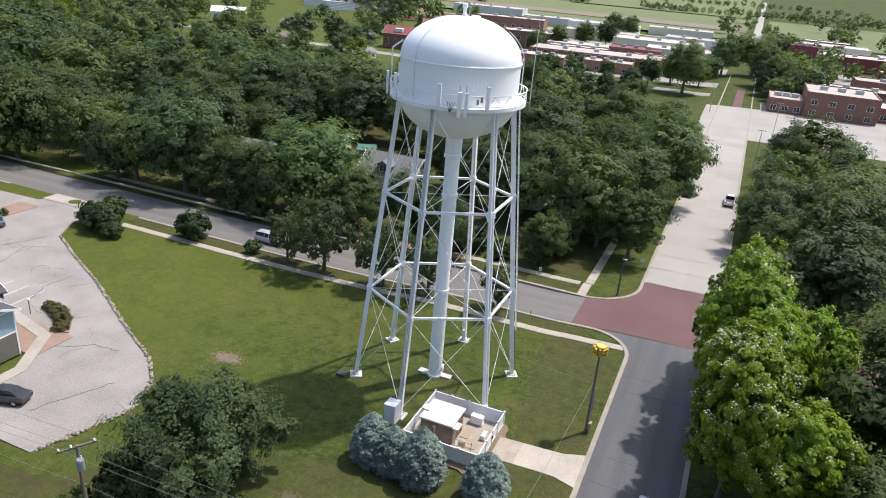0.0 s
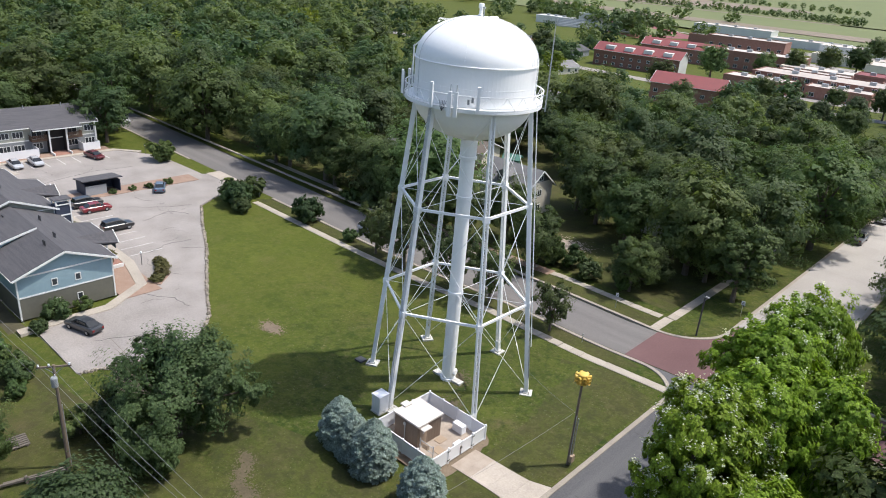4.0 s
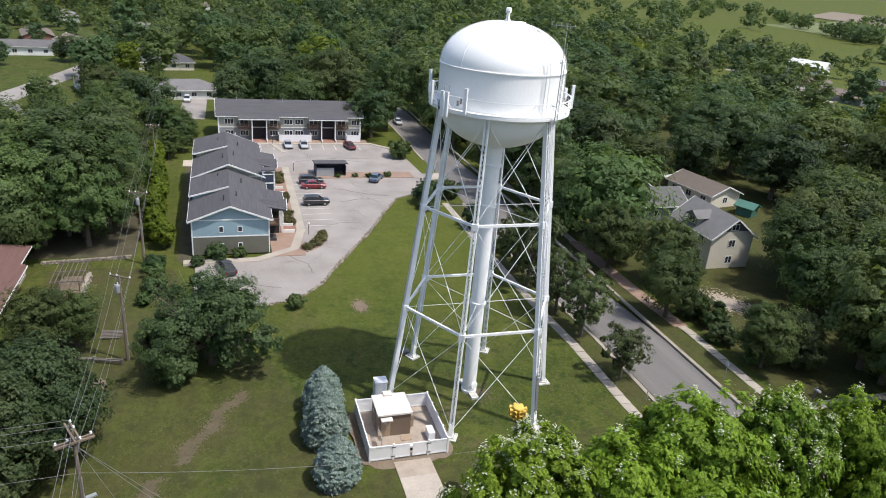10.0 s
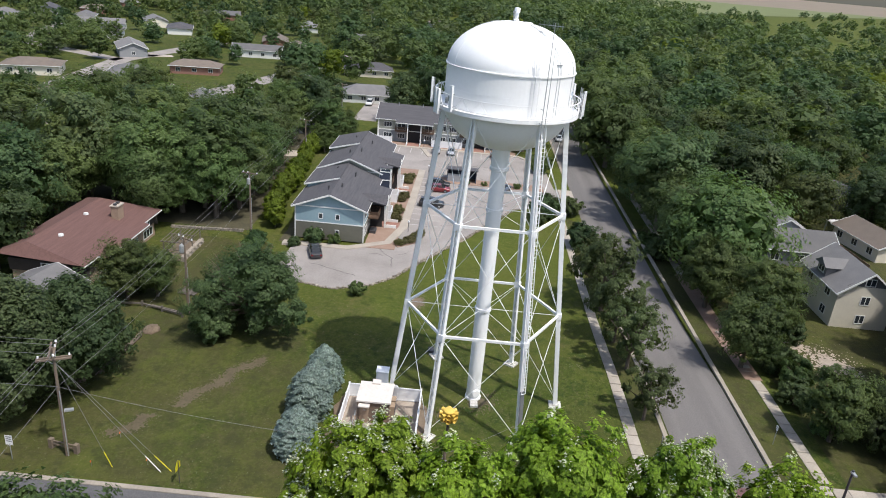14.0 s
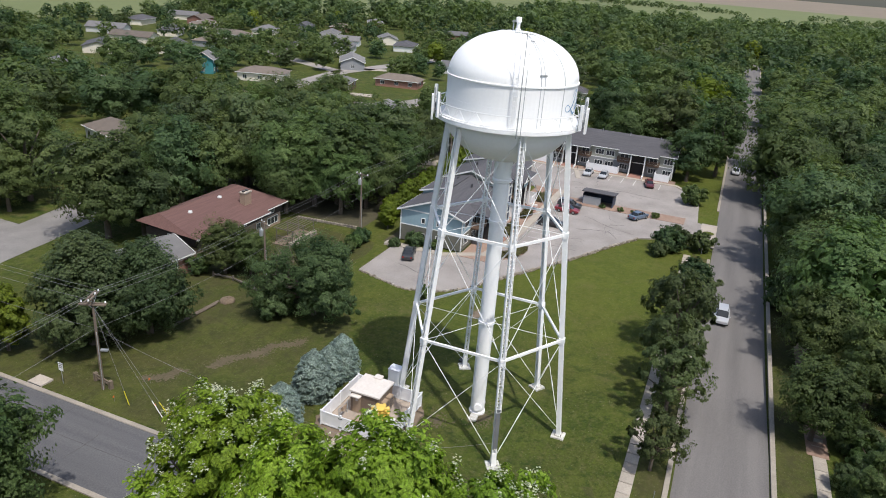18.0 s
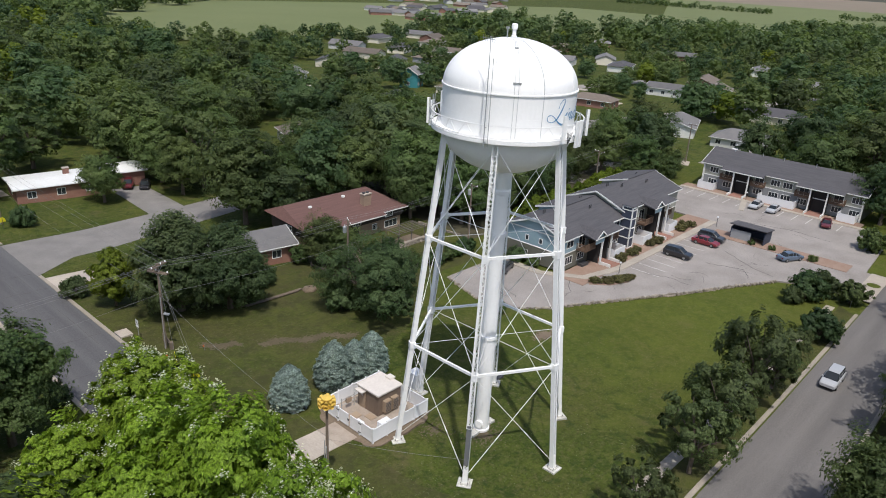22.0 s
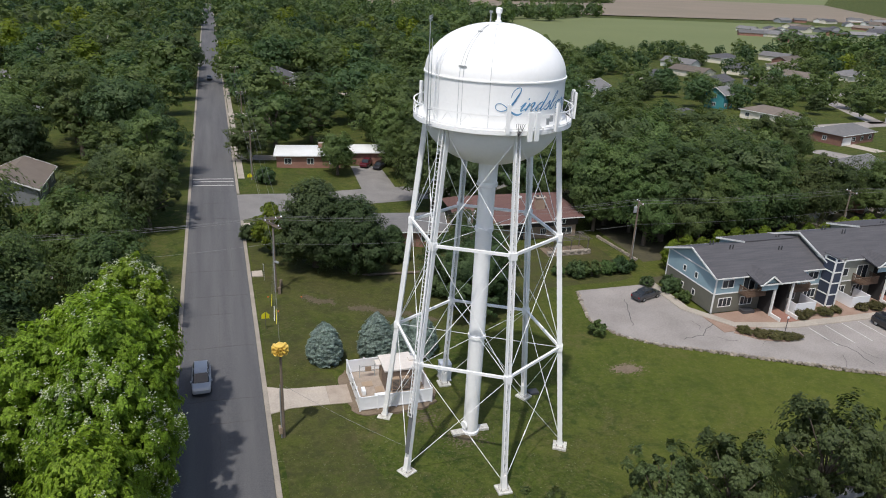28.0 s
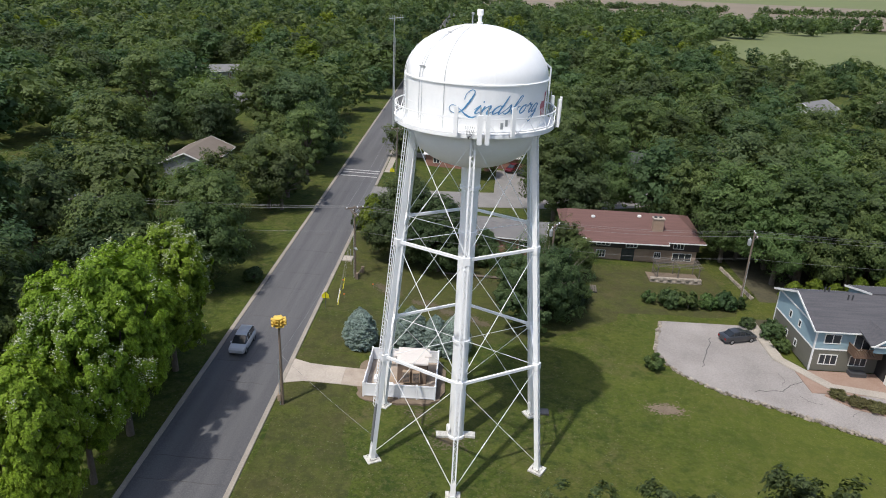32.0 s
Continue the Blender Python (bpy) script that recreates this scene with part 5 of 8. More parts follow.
m = Mesher().box(-1.65, 1.65, -1.62, 1.62, 2.3, 2.46)
m.box(-1.9, -1.2, -0.5, 0.3, 2.46, 2.62)
part("roof", m, SHED_ROOF, shed, "pale weathered flat roof")
m = Mesher().box(1.5, 1.56, -1.25, -0.4, 0.05, 2.0)
dr = part("door", m, TAN_METAL, shed)
part("door_sign", Mesher().box(1.56, 1.57, -0.95, -0.7, 1.35, 1.55), PAINT_LINE, dr)
m = Mesher().box(1.5, 2.1, -1.35, -0.3, 2.02, 2.12)
part("canopy", m, SHED_ROOF, shed, "small pale door canopy")
for i, (y, z) in enumerate(((0.55, 0.35), (-0.45, 0.35))):
    m = Mesher().box(y - 0.4, y + 0.4, 1.5, 1.95, z, z + 1.25)
    ac = part("air_conditioner", m, TAN_METAL, shed, "tan wall air-conditioning unit")
    mm = Mesher()
    for j in range(7):
        mm.box(y - 0.33, y + 0.33, 1.95, 1.97, z + 0.12 + 0.15 * j, z + 0.18 + 0.15 * j)
    part("grille", mm, DARK_STEEL, ac)
mm = Mesher()
mm.tube((-0.1, -1.58, 0), (-0.1, -1.58, 1.9), 0.05, n=6)
mm.lathe([(0.0, 0.1), (0.16, 0.08), (0.16, 0.0)], 12, pose(-0.1, -1.62, 1.9, 90, 0, 0))
part("meter", mm, GALV, shed, "grey electric meter and conduit")
for x, y, w, d, h in ((7.2, -6.2, 1.2, 0.6, 0.9), (8.6, -8.0, 0.35, 0.9, 0.55)):
    cab = thing("equipment_cabinet", "pale steel equipment cabinet on the gravel", "cabinet", pose(x, y, EZ), group="yard cabinets")
    part("body", Mesher().box(-w / 2, w / 2, -d / 2, d / 2, 0.1, h), VINYL, cab)
    part("plinth", Mesher().box(-w / 2 - 0.08, w / 2 + 0.08, -d / 2 - 0.08, d / 2 + 0.08, 0, 0.1), CONCRETE, cab)
rack = thing("cable_rack", "galvanised pipe rack with equipment boxes", "rack", pose(7.6, -11.0, EZ))
for x in (-0.8, 0.8):
    part("rack_post", Mesher().tube((x, 0, 0), (x, 0, 1.5), 0.04, n=6), GALV, rack)
for z in (0.7, 1.3):
    part("cross_bar", Mesher().bar((-0.9, 0, z), (0.9, 0, z), 0.05, 0.05), GALV, rack)
part("box", Mesher().box(-0.4, 0.2, -0.15, 0.12, 0.75, 1.25), TAN_METAL, rack)
for x, y, w, d in ((7.9, -9.6, 1.1, 0.9), (6.9, -8.4, 0.8, 1.0)):
    structure("floor_slab", Mesher().box(x - w / 2, x + w / 2, y - d / 2, y + d / 2, EZ, EZ + 0.06), TAN_METAL, "weathered tan slab on the gravel", "slab")

cabinet = thing("meter_cabinet", "white steel cabinet beside a tower leg", "cabinet", pose(-0.35, -9.35, 0))
part("body", Mesher().box(-0.55, 0.55, -0.6, 0.6, 0.1, 1.95), VINYL, cabinet)
part("lid", Mesher().box(-0.6, 0.6, -0.65, 0.65, 1.95, 2.02), VINYL, cabinet)
part("plinth", Mesher().box(-0.62, 0.62, -0.68, 0.68, -0.3, 0.1), PAD, cabinet)

drive = thing("driveway", "pale cracked concrete driveway to the yard gate", "driveway", kind="structure")
xs = [9.9, 12.1, 14.0, 15.9, 17.85]
for i, (a, b) in enumerate(zip(xs, xs[1:])):
    f = lambda x: 0.0 if x < 15 else (x - 15) ** 2 * 0.09
    m = Mesher()
    o = [(a + 0.006, -10.2 - f(a)), (b - 0.006, -10.2 - f(b)), (b - 0.006, -6.9 + f(b)), (a + 0.006, -6.9 + f(a))]
    m.add([(x, y, ground_z(x) + 0.07) for x, y in o] + [(x, y, ground_z(x) - 0.05) for x, y in o], [(0, 1, 2, 3), (4, 5, 1, 0), (5, 6, 2, 1), (6, 7, 3, 2), (7, 4, 0, 3)])
    part("slab", m, GRAVEL if i == 0 else CONCRETE, drive)

# ---- warning siren ----
siren = thing("warning_siren", "yellow warning siren on a steel pole", "siren", pose(16.95, -2.5, ground_z(16.95)))
part("pole", Mesher().tube((0, 0, -0.4), (0, 0, 8.6), 0.16, 0.10, n=12), POLE_WOOD, siren)
m = Mesher()
m.lathe([(0.12, 8.45), (0.42, 8.52), (0.46, 8.6), (0.42, 8.7), (0.2, 8.75)], 24)
m.lathe([(0.2, 9.28), (0.40, 9.34), (0.44, 9.4), (0.40, 9.47), (0.25, 9.52), (0.0, 9.55)], 24)
m.lathe([(0.30, 8.9), (0.30, 9.3)], 16)
head = part("siren_head", m, SIREN_YELLOW, siren)
for z in (8.84, 9.19):
    for i in range(8):
        a = 2 * math.pi * i / 8
        m = Mesher()
        c = Vector((math.cos(a), math.sin(a), 0))
        m.tube(c * 0.28 + Vector((0, 0, z)), c * 0.70 + Vector((0, 0, z)), 0.08, 0.18, n=10, caps=False)
        part("horn", m, SIREN_YELLOW, head)
m = Mesher().box(0.12, 0.42, -0.25, 0.25, 0.5, 1.15)
part("control_box", m, TAN_METAL, siren, "tan control box on the pole")
part("conduit", Mesher().tube((0.2, 0.12, 0), (0.2, 0.12, 5.0), 0.05, n=6), GALV, siren)
part("conduit", Mesher().tube((0.14, -0.16, 1.1), (0.14, -0.16, 5.4), 0.035, n=6), GALV, siren)


# ---- signs ----
def sign(x, y, rz, plate, mat, height, label, w=0.6, h=0.75):
    s = thing("road_sign", label, "sign", pose(x, y, ground_z(x), 0, 0, rz))
    part("post", Mesher().tube((0, 0, -0.3), (0, 0, height), 0.035, n=6), GALV if mat != SIGN_YELLOW else DARK_STEEL, s)
    m = Mesher()
    if plate == "five":
        o = [(-w / 2, 0), (w / 2, 0), (w / 2, h * 0.5), (0, h), (-w / 2, h * 0.5)]
    elif plate == "eight":
        o = [(w / 2 * math.cos(radians(22.5 + 45 * i)), w / 2 + w / 2 * math.sin(radians(22.5 + 45 * i))) for i in range(8)]
    else:
        o = [(-w / 2, 0), (w / 2, 0), (w / 2, h), (-w / 2, h)]
    n = len(o)
    m.add([(a, -0.05, height - h + b) for a, b in o] + [(a, -0.035, height - h + b) for a, b in o], [tuple(range(n)), tuple(range(2 * n - 1, n - 1, -1))] + [(i, n + i, n + (i + 1) % n, (i + 1) % n) for i in range(n)])
    p = part("plate", m, mat, s)
    if plate == "five":
        k = Mesher()
        k.box(-0.16, -0.06, -0.058, -0.052, height - h * 0.75, height - h * 0.3)
        k.box(0.05, 0.13, -0.058, -0.052, height - h * 0.75, height - h * 0.38)
        part("symbol_bars", k, DARK_STEEL, p)
    elif plate == "rect":
        k = Mesher()
        for i in range(3):
            k.box(-w * 0.35, w * 0.35, -0.058, -0.052, height - 0.18 - 0.2 * i, height - 0.1 - 0.2 * i)
        part("text_bars", k, DARK_STEEL, p)
    return s


sign(17.0, -23.4, 0, "five", SIGN_YELLOW, 2.3, "yellow-green school crossing sign on a dark post", 0.9, 0.9)
sign(16.2, -37.5, 90, "rect", VINYL, 2.4, "white rectangular parking sign", 0.6, 0.9)
sign(15.6, -83.5, 0, "five", SIGN_YELLOW, 2.2, "yellow-green crossing sign beside the street", 0.9, 0.9)
sign(3.0, 29.4, 0, "rect", VINYL, 2.2, "small white sign beside the pavement", 0.4, 0.5)
sign(15.5, 40.0, 0, "rect", VINYL, 2.2, "white sign beside the concrete street", 0.5, 0.6)
sign(5.2, 18.0, 0, "rect", GALV, 1.2, "short grey marker post at the kerb", 0.12, 0.3)
sign(-62.5, 17.6, 0, "rect", GALV, 2.2, "grey sign back beside the entrance", 0.5, 0.6)

# ---- car park ----
LOT_Z = -0.70
lot_edge = [(-25.8, -27.9), (-23.2, -19.6), (-24.6, -15.4), (-28.5, -11.8), (-34.4, -8.8), (-47.2, -1.6), (-57.0, 3.2), (-63.5, 6.6), (-66.5, 11.5), (-66.5, 19.2)]
lot = lot_edge + [(-78.0, 19.2), (-79.0, 15.8), (-95.0, 15.0), (-103.4, 9.0), (-103.4, -27.5), (-84.0, -27.5), (-84, -12.0), (-64, -12.2), (-48.5, -12.4), (-40.6, -14.4), (-37.0, -19.5), (-37.0, -27.9)]
mb = Mesher()
n = len(lot)
mb.add([(x, y, LOT_Z) for x, y in lot] + [(x, y, -1.3) for x, y in lot], [tuple(range(n))] + [(i, n + i, n + (i + 1) % n, (i + 1) % n) for i in range(n)])
structure("car_park", mb, LOT_ASPHALT, "bleached cracked car park surface with faded bays", "car park")
structure("car_park_apron", sheet(rect(-79, -66, 16.6, 19.4)[:], 0.32), CONCRETE, "pale concrete driveway apron to the street", "driveway")
structure("apron_island", sheet(arc(-73.5, 18.1, 1.0, 0, 360, 14)[:-1], 0.36), GRASS, "small grassed island in the driveway", "island")
for x0, x1, y0, y1, nm, mat, lb in ((-80.2, -76.2, -9.5, 13.5, "planting_island", MULCH, "mulched planting island between parking rows"), (-106.6, -103.4, -27.5, 9.0, "apartment_bed", MULCH, "reddish mulch bed before the apartments"), (-84.0, -38.5, -17.3, -12.5, "apartment_bed_front", MULCH, "reddish mulch bed before the apartments")):
    structure(nm, Mesher().box(x0, x1, y0, y1, -1.3, LOT_Z + 0.07), mat, lb, "planting bed")
walk_line = [(-37.6, -29.5), (-37.6, -19.6), (-41.2, -13.9), (-48.6, -12.2), (-64, -12.0), (-84.0, -11.8)]
mb = ribbon(walk_line, 1.5, -0.2, 0.13, flat=LOT_Z)
structure("soil_behind_apartments", sheet(ragged([(-86, -30.9), (-62, -30.6), (-38.4, -30.4), (-38.4, -28.4), (-86, -28.4)], 31, 0.2), 0.03), SHADED, "dark brown soil strip behind the apartments", "soil patch")
structure("patio_pad", sheet(rect(-90.5, -86.0, -31.6, -27.8), 0.05), CONCRETE, "pale tan concrete pad behind the apartments", "slab")
structure("pavement_apartments", mb, WALK, "pale concrete footpath round the apartments", "pavement")
structure("pavement_apartments_west", ribbon([(-103.0, -27.5), (-103.0, 9.5), (-99, 13)], 1.3, -0.2, 0.13, flat=LOT_Z), WALK, "pale concrete footpath before the apartments", "pavement")
structure("pavement_link", ribbon([(-103.0, -13.2), (-95.5, -11.0)], 1.2, -0.2, 0.1, flat=LOT_Z), WALK, "pale concrete path across the car park", "pavement")
structure("planter_hedge_bed", ribbon([(-40.2, -12.6), (-42.2, -10.4), (-45.4, -9.2)], 1.6, -0.2, 0.1, flat=LOT_Z), MULCH, "raised mulch bed with a hedge", "planting bed")
for x, y, s in ((-41.0, -11.9, 0.72), (-42.4, -10.6, 0.78), (-43.9, -9.8, 0.8), (-45.3, -9.3, 0.7), (-46.4, -9.1, 0.6)):
    plant("hedge", x, y, s, "low clipped brownish hedge bush in a bed", "hedge", "hedge by the drive", "hedge_bush", sz=s * 0.55, z=LOT_Z)
for x, y, s in ((-51.5, -13.6, 0.7), (-53.2, -14.2, 0.6), (-55.4, -13.8, 0.75), (-57.6, -14.0, 0.6), (-62.0, -13.9, 0.65), (-64.2, -13.6, 0.8), (-73.8, -13.8, 0.8), (-76.0, -14.2, 0.85), (-77.6, -13.4, 0.7)):
    plant("hedge", x, y, s, "dry brownish shrub in the mulch bed", "shrub", "bed shrubs", "bed_shrub", sz=s * 0.7, z=LOT_Z)
lines = thing("parking_lines", "faded white parking bay lines", "road marking", kind="structure")
for i in range(11):
    x = -50.5 - 2.75 * i
    part("line", Mesher().box(x - 0.06, x + 0.06, -11.2, -6.4, LOT_Z, LOT_Z + 0.006), PAINT_LINE, lines)
for i in range(12):
    y = -24 + 2.75 * i
    part("line", Mesher().box(-102.2, -97.6, y - 0.06, y + 0.06, LOT_Z, LOT_Z + 0.006), PAINT_LINE, lines)
rng = random.Random(8)
cracks = thing("tar_seams", "dark tar-filled cracks in the paving", "road marking", kind="structure")
for line in ([(-38.5, -15), (-35.2, -12.5), (-31.6, -12.2)], [(-50, -8.6), (-51.6, -5.2), (-51.0, -1.0)], [(-62, -4), (-64, 1.5), (-60.5, 3.8)], [(-70, -4), (-66, 2), (-64.5, 6.5)], [(-31, -24), (-29.5, -20), (-27.5, -16)], [(-88, -10), (-91, 0), (-90, 9)]):
    pts = []
    for (ax, ay), (bx, by) in zip(line, line[1:]):
        pts += [(ax + (bx - ax) * k / 6 + rng.uniform(-0.15, 0.15), ay + (by - ay) * k / 6 + rng.uniform(-0.15, 0.15)) for k in range(6)]
    m = ribbon(pts, 0.085, 0.0, 0.012, flat=LOT_Z)
    part("seam", m, TAR, cracks)
for cx, cy in [(-51, -5), (-63, 0), (-67, 1), (-90, 0), (-35, -13), (-82, 2), (-57, -1), (-45, -9), (-92, -8), (-75, 0)]:
    for _ in range(2):
        a, pts = rng.uniform(0, 6.283), [(cx + rng.uniform(-2, 2), cy + rng.uniform(-1.5, 1.5))]
        for _ in range(rng.randint(4, 9)):
            a += rng.uniform(-0.6, 0.6)
            pts.append((pts[-1][0] + 0.5 * math.cos(a), pts[-1][1] + 0.5 * math.sin(a)))
        part("seam", ribbon(pts, 0.035, 0.0, 0.011, flat=LOT_Z), TAR, cracks)
for i in range(15):
    y = -95 + 7.6 * i + rng.uniform(-2.6, 2.6)
    x0, x1 = (18.6, 26.0) if i % 3 else (19.2 + rng.uniform(0, 2), 24 + rng.uniform(-1, 1))
    pts = [(x0 + (x1 - x0) * k / 6, y + rng.uniform(-0.12, 0.12)) for k in range(7)]
    part("seam", ribbon(pts, 0.05, 0.03, 0.043), TAR, cracks)
for x, ya, k0 in ((22.2, -110, 13), (22.3, -34, 8), (20.2, -64, 6)):
    pts = [(x + 0.14 * math.sin(k * 0.7 + x) + rng.uniform(-0.05, 0.05), ya + 5 * k) for k in range(k0)]
    part("seam", ribbon(pts, 0.03, 0.03, 0.042), TAR, cracks)
marks = thing("crosswalk", "white painted crosswalk bars across the street", "road marking", kind="structure")
for y in (-87.0, -85.2, -82.6):
    part("bar", sheet(rect(18.6, 26.0, y - 0.2, y + 0.2), 0.045), PAINT_LINE, marks)

# rubble edging of separate stones
wall = thing("rubble_edging", "low rubble stone retaining edge of the car park", "stone wall")
stones = []
for k in range(6):
    r = np.random.default_rng(40 + k)
    v, q = ball(r, np.zeros(3), 0.3, 7, 5, 0.25)
    v[:, 2] *= 0.65
    me = fast_mesh("stone", v, q)
    me.materials.append(STONE)
    stones.append(me)
pale = material("pale_stone", (0.38, 0.35, 0.30), 0.9, (0.26, 0.23, 0.19), 5, 1, 0.8, 0.3, vary=0.2)
pale_me = stones[2].copy()
pale_me.materials.clear()
pale_me.materials.append(pale)
path, cum = lot_edge[:8], 0.0
i = 0
for (ax, ay), (bx, by) in zip(path, path[1:]):
    L = math.hypot(bx - ax, by - ay)
    for k in range(int(L / 0.36)):
        f = (k + 0.5) / int(L / 0.36)
        for row in range(2):
            s = new("stone", pale_me if rng.random() < 0.05 else stones[rng.randrange(6)])
            sc = rng.uniform(0.55, 1.0)
            s.matrix_basis = Matrix.Translation((ax + (bx - ax) * f + rng.uniform(-0.15, 0.15) + 0.12, ay + (by - ay) * f + rng.uniform(-0.12, 0.12) + 0.15, LOT_Z - 0.16 + 0.2 * row)) @ Matrix.Rotation(rng.uniform(0, 6.28), 4, "Z") @ Matrix.Diagonal((sc, sc * 0.8, sc, 1))
            s.parent = wall
            i += 1


# ---- windows, roofs, blocks of flats ----
def window(parent, m, w, h, lights=2, frame_mat=None):
    """A window on a wall: m puts its lower middle on the wall face, y pointing out of the wall."""
    f = Mesher()
    t = 0.09
    for a, b, c, d in ((-w / 2 - t, w / 2 + t, -t, 0.0), (-w / 2 - t, w / 2 + t, h, h + t), (-w / 2 - t, -w / 2, 0.0, h), (w / 2, w / 2 + t, 0.0, h)):
        f.box(a, b, 0.0, 0.06, c, d)
    for i in range(1, lights):
        x = -w / 2 + w * i / lights
        f.box(x - 0.035, x + 0.035, 0.0, 0.05, 0, h)
    win = part("window", f, frame_mat or TRIM, parent)
    win.matrix_basis = m
    part("pane", Mesher().box(-w / 2, w / 2, 0.0, 0.025, 0, h), GLASS_DARK, win)
    return win


def gable_roof(parent, x0, x1, y0, y1, eave, peak, mat, over=0.45, ridge=None, trim=True, label=""):
    """A gabled roof with its ridge along x, 0.16 thick, with white rakes and fascias."""
    yr = (y0 + y1) / 2 if ridge is None else ridge
    s0, s1 = (peak - eave) / (yr - y0), (peak - eave) / (y1 - yr)
    a, b = y0 - over, y1 + over
    za, zb = eave - over * s0, eave - over * s1
    m = Mesher()
    vs = []
    for x in (x0 - over, x1 + over):
        vs += [(x, a, za), (x, yr, peak), (x, b, zb), (x, b, zb + 0.16), (x, yr, peak + 0.16), (x, a, za + 0.16)]
    m.add(vs, [(0, 1, 4, 5), (1, 2, 3, 4), (11, 10, 7, 6), (10, 9, 8, 7), (5, 4, 10, 11), (4, 3, 9, 10), (6, 7, 1, 0), (7, 8, 2, 1), (0, 5, 11, 6), (2, 8, 9, 3)])
    roof = part("roof", m, mat, parent, label)
    if trim:
        for x in (x0 - over - 0.05, x1 + over + 0.05):
            t = Mesher()
            t.bar((x, a, za + 0.06), (x, yr, peak + 0.06), 0.07, 0.24)
            t.bar((x, yr, peak + 0.06), (x, b, zb + 0.06), 0.07, 0.24)
            part("rake_trim", t, TRIM, roof)
        for y, z, e in ((a, za, -1), (b, zb, 1)):
            part("gutter", Mesher().box(x0 - over, x1 + over, y - 0.06 if e < 0 else y, y if e < 0 else y + 0.06, z - 0.02, z + 0.14), TRIM, roof)
    return roof


def gable_walls(parent, x0, x1, y0, y1, z0, eave, peak, mats, split=None, ridge=None):
    """Walls of a gabled block. mats: lower and upper; split: height where they meet."""
    yr = (y0 + y1) / 2 if ridge is None else ridge
    out = []
    if split:
        out.append(part("wall", Mesher().box(x0, x1, y0, y1, z0, split), mats[0], parent))
        z0 = split
    m = Mesher()
    vs = [(x, y, z) for x in (x0, x1) for y, z in ((y0, z0), (y1, z0), (y1, eave), (yr, peak), (y0, eave))]
    m.add(vs, [(4, 3, 2, 1, 0), (5, 6, 7, 8, 9), (0, 1, 6, 5), (1, 2, 7, 6), (4, 0, 5, 9), (2, 3, 8, 7), (3, 4, 9, 8)])
    out.append(part("wall", m, mats[-1], parent))
    return out


def railing(parent, x0, x1, y0, y1, z, mat):
    """A balcony box: floor, top rail and balusters on three sides."""
    b = part("balcony", Mesher().box(x0, x1, y0, y1, z - 0.14, z), mat, parent)
    for s0, s1 in (((x0, y1), (x1, y1)), ((x0, y0), (x0, y1)), ((x1, y0), (x1, y1))):
        part("rail", Mesher().bar((*s0, z + 1.0), (*s1, z + 1.0), 0.09, 0.07), mat, b)
        L = math.hypot(s1[0] - s0[0], s1[1] - s0[1])
        m = Mesher()
        for i in range(int(L / 0.16)):
            f = (i + 0.5) / int(L / 0.16)
            x, y = s0[0] + (s1[0] - s0[0]) * f, s0[1] + (s1[1] - s0[1]) * f
            m.box(x - 0.045, x + 0.045, y - 0.02, y + 0.02, z, z + 0.97)
        tagged(part("balustrade", m, mat, b), kind="stuff")
    return b


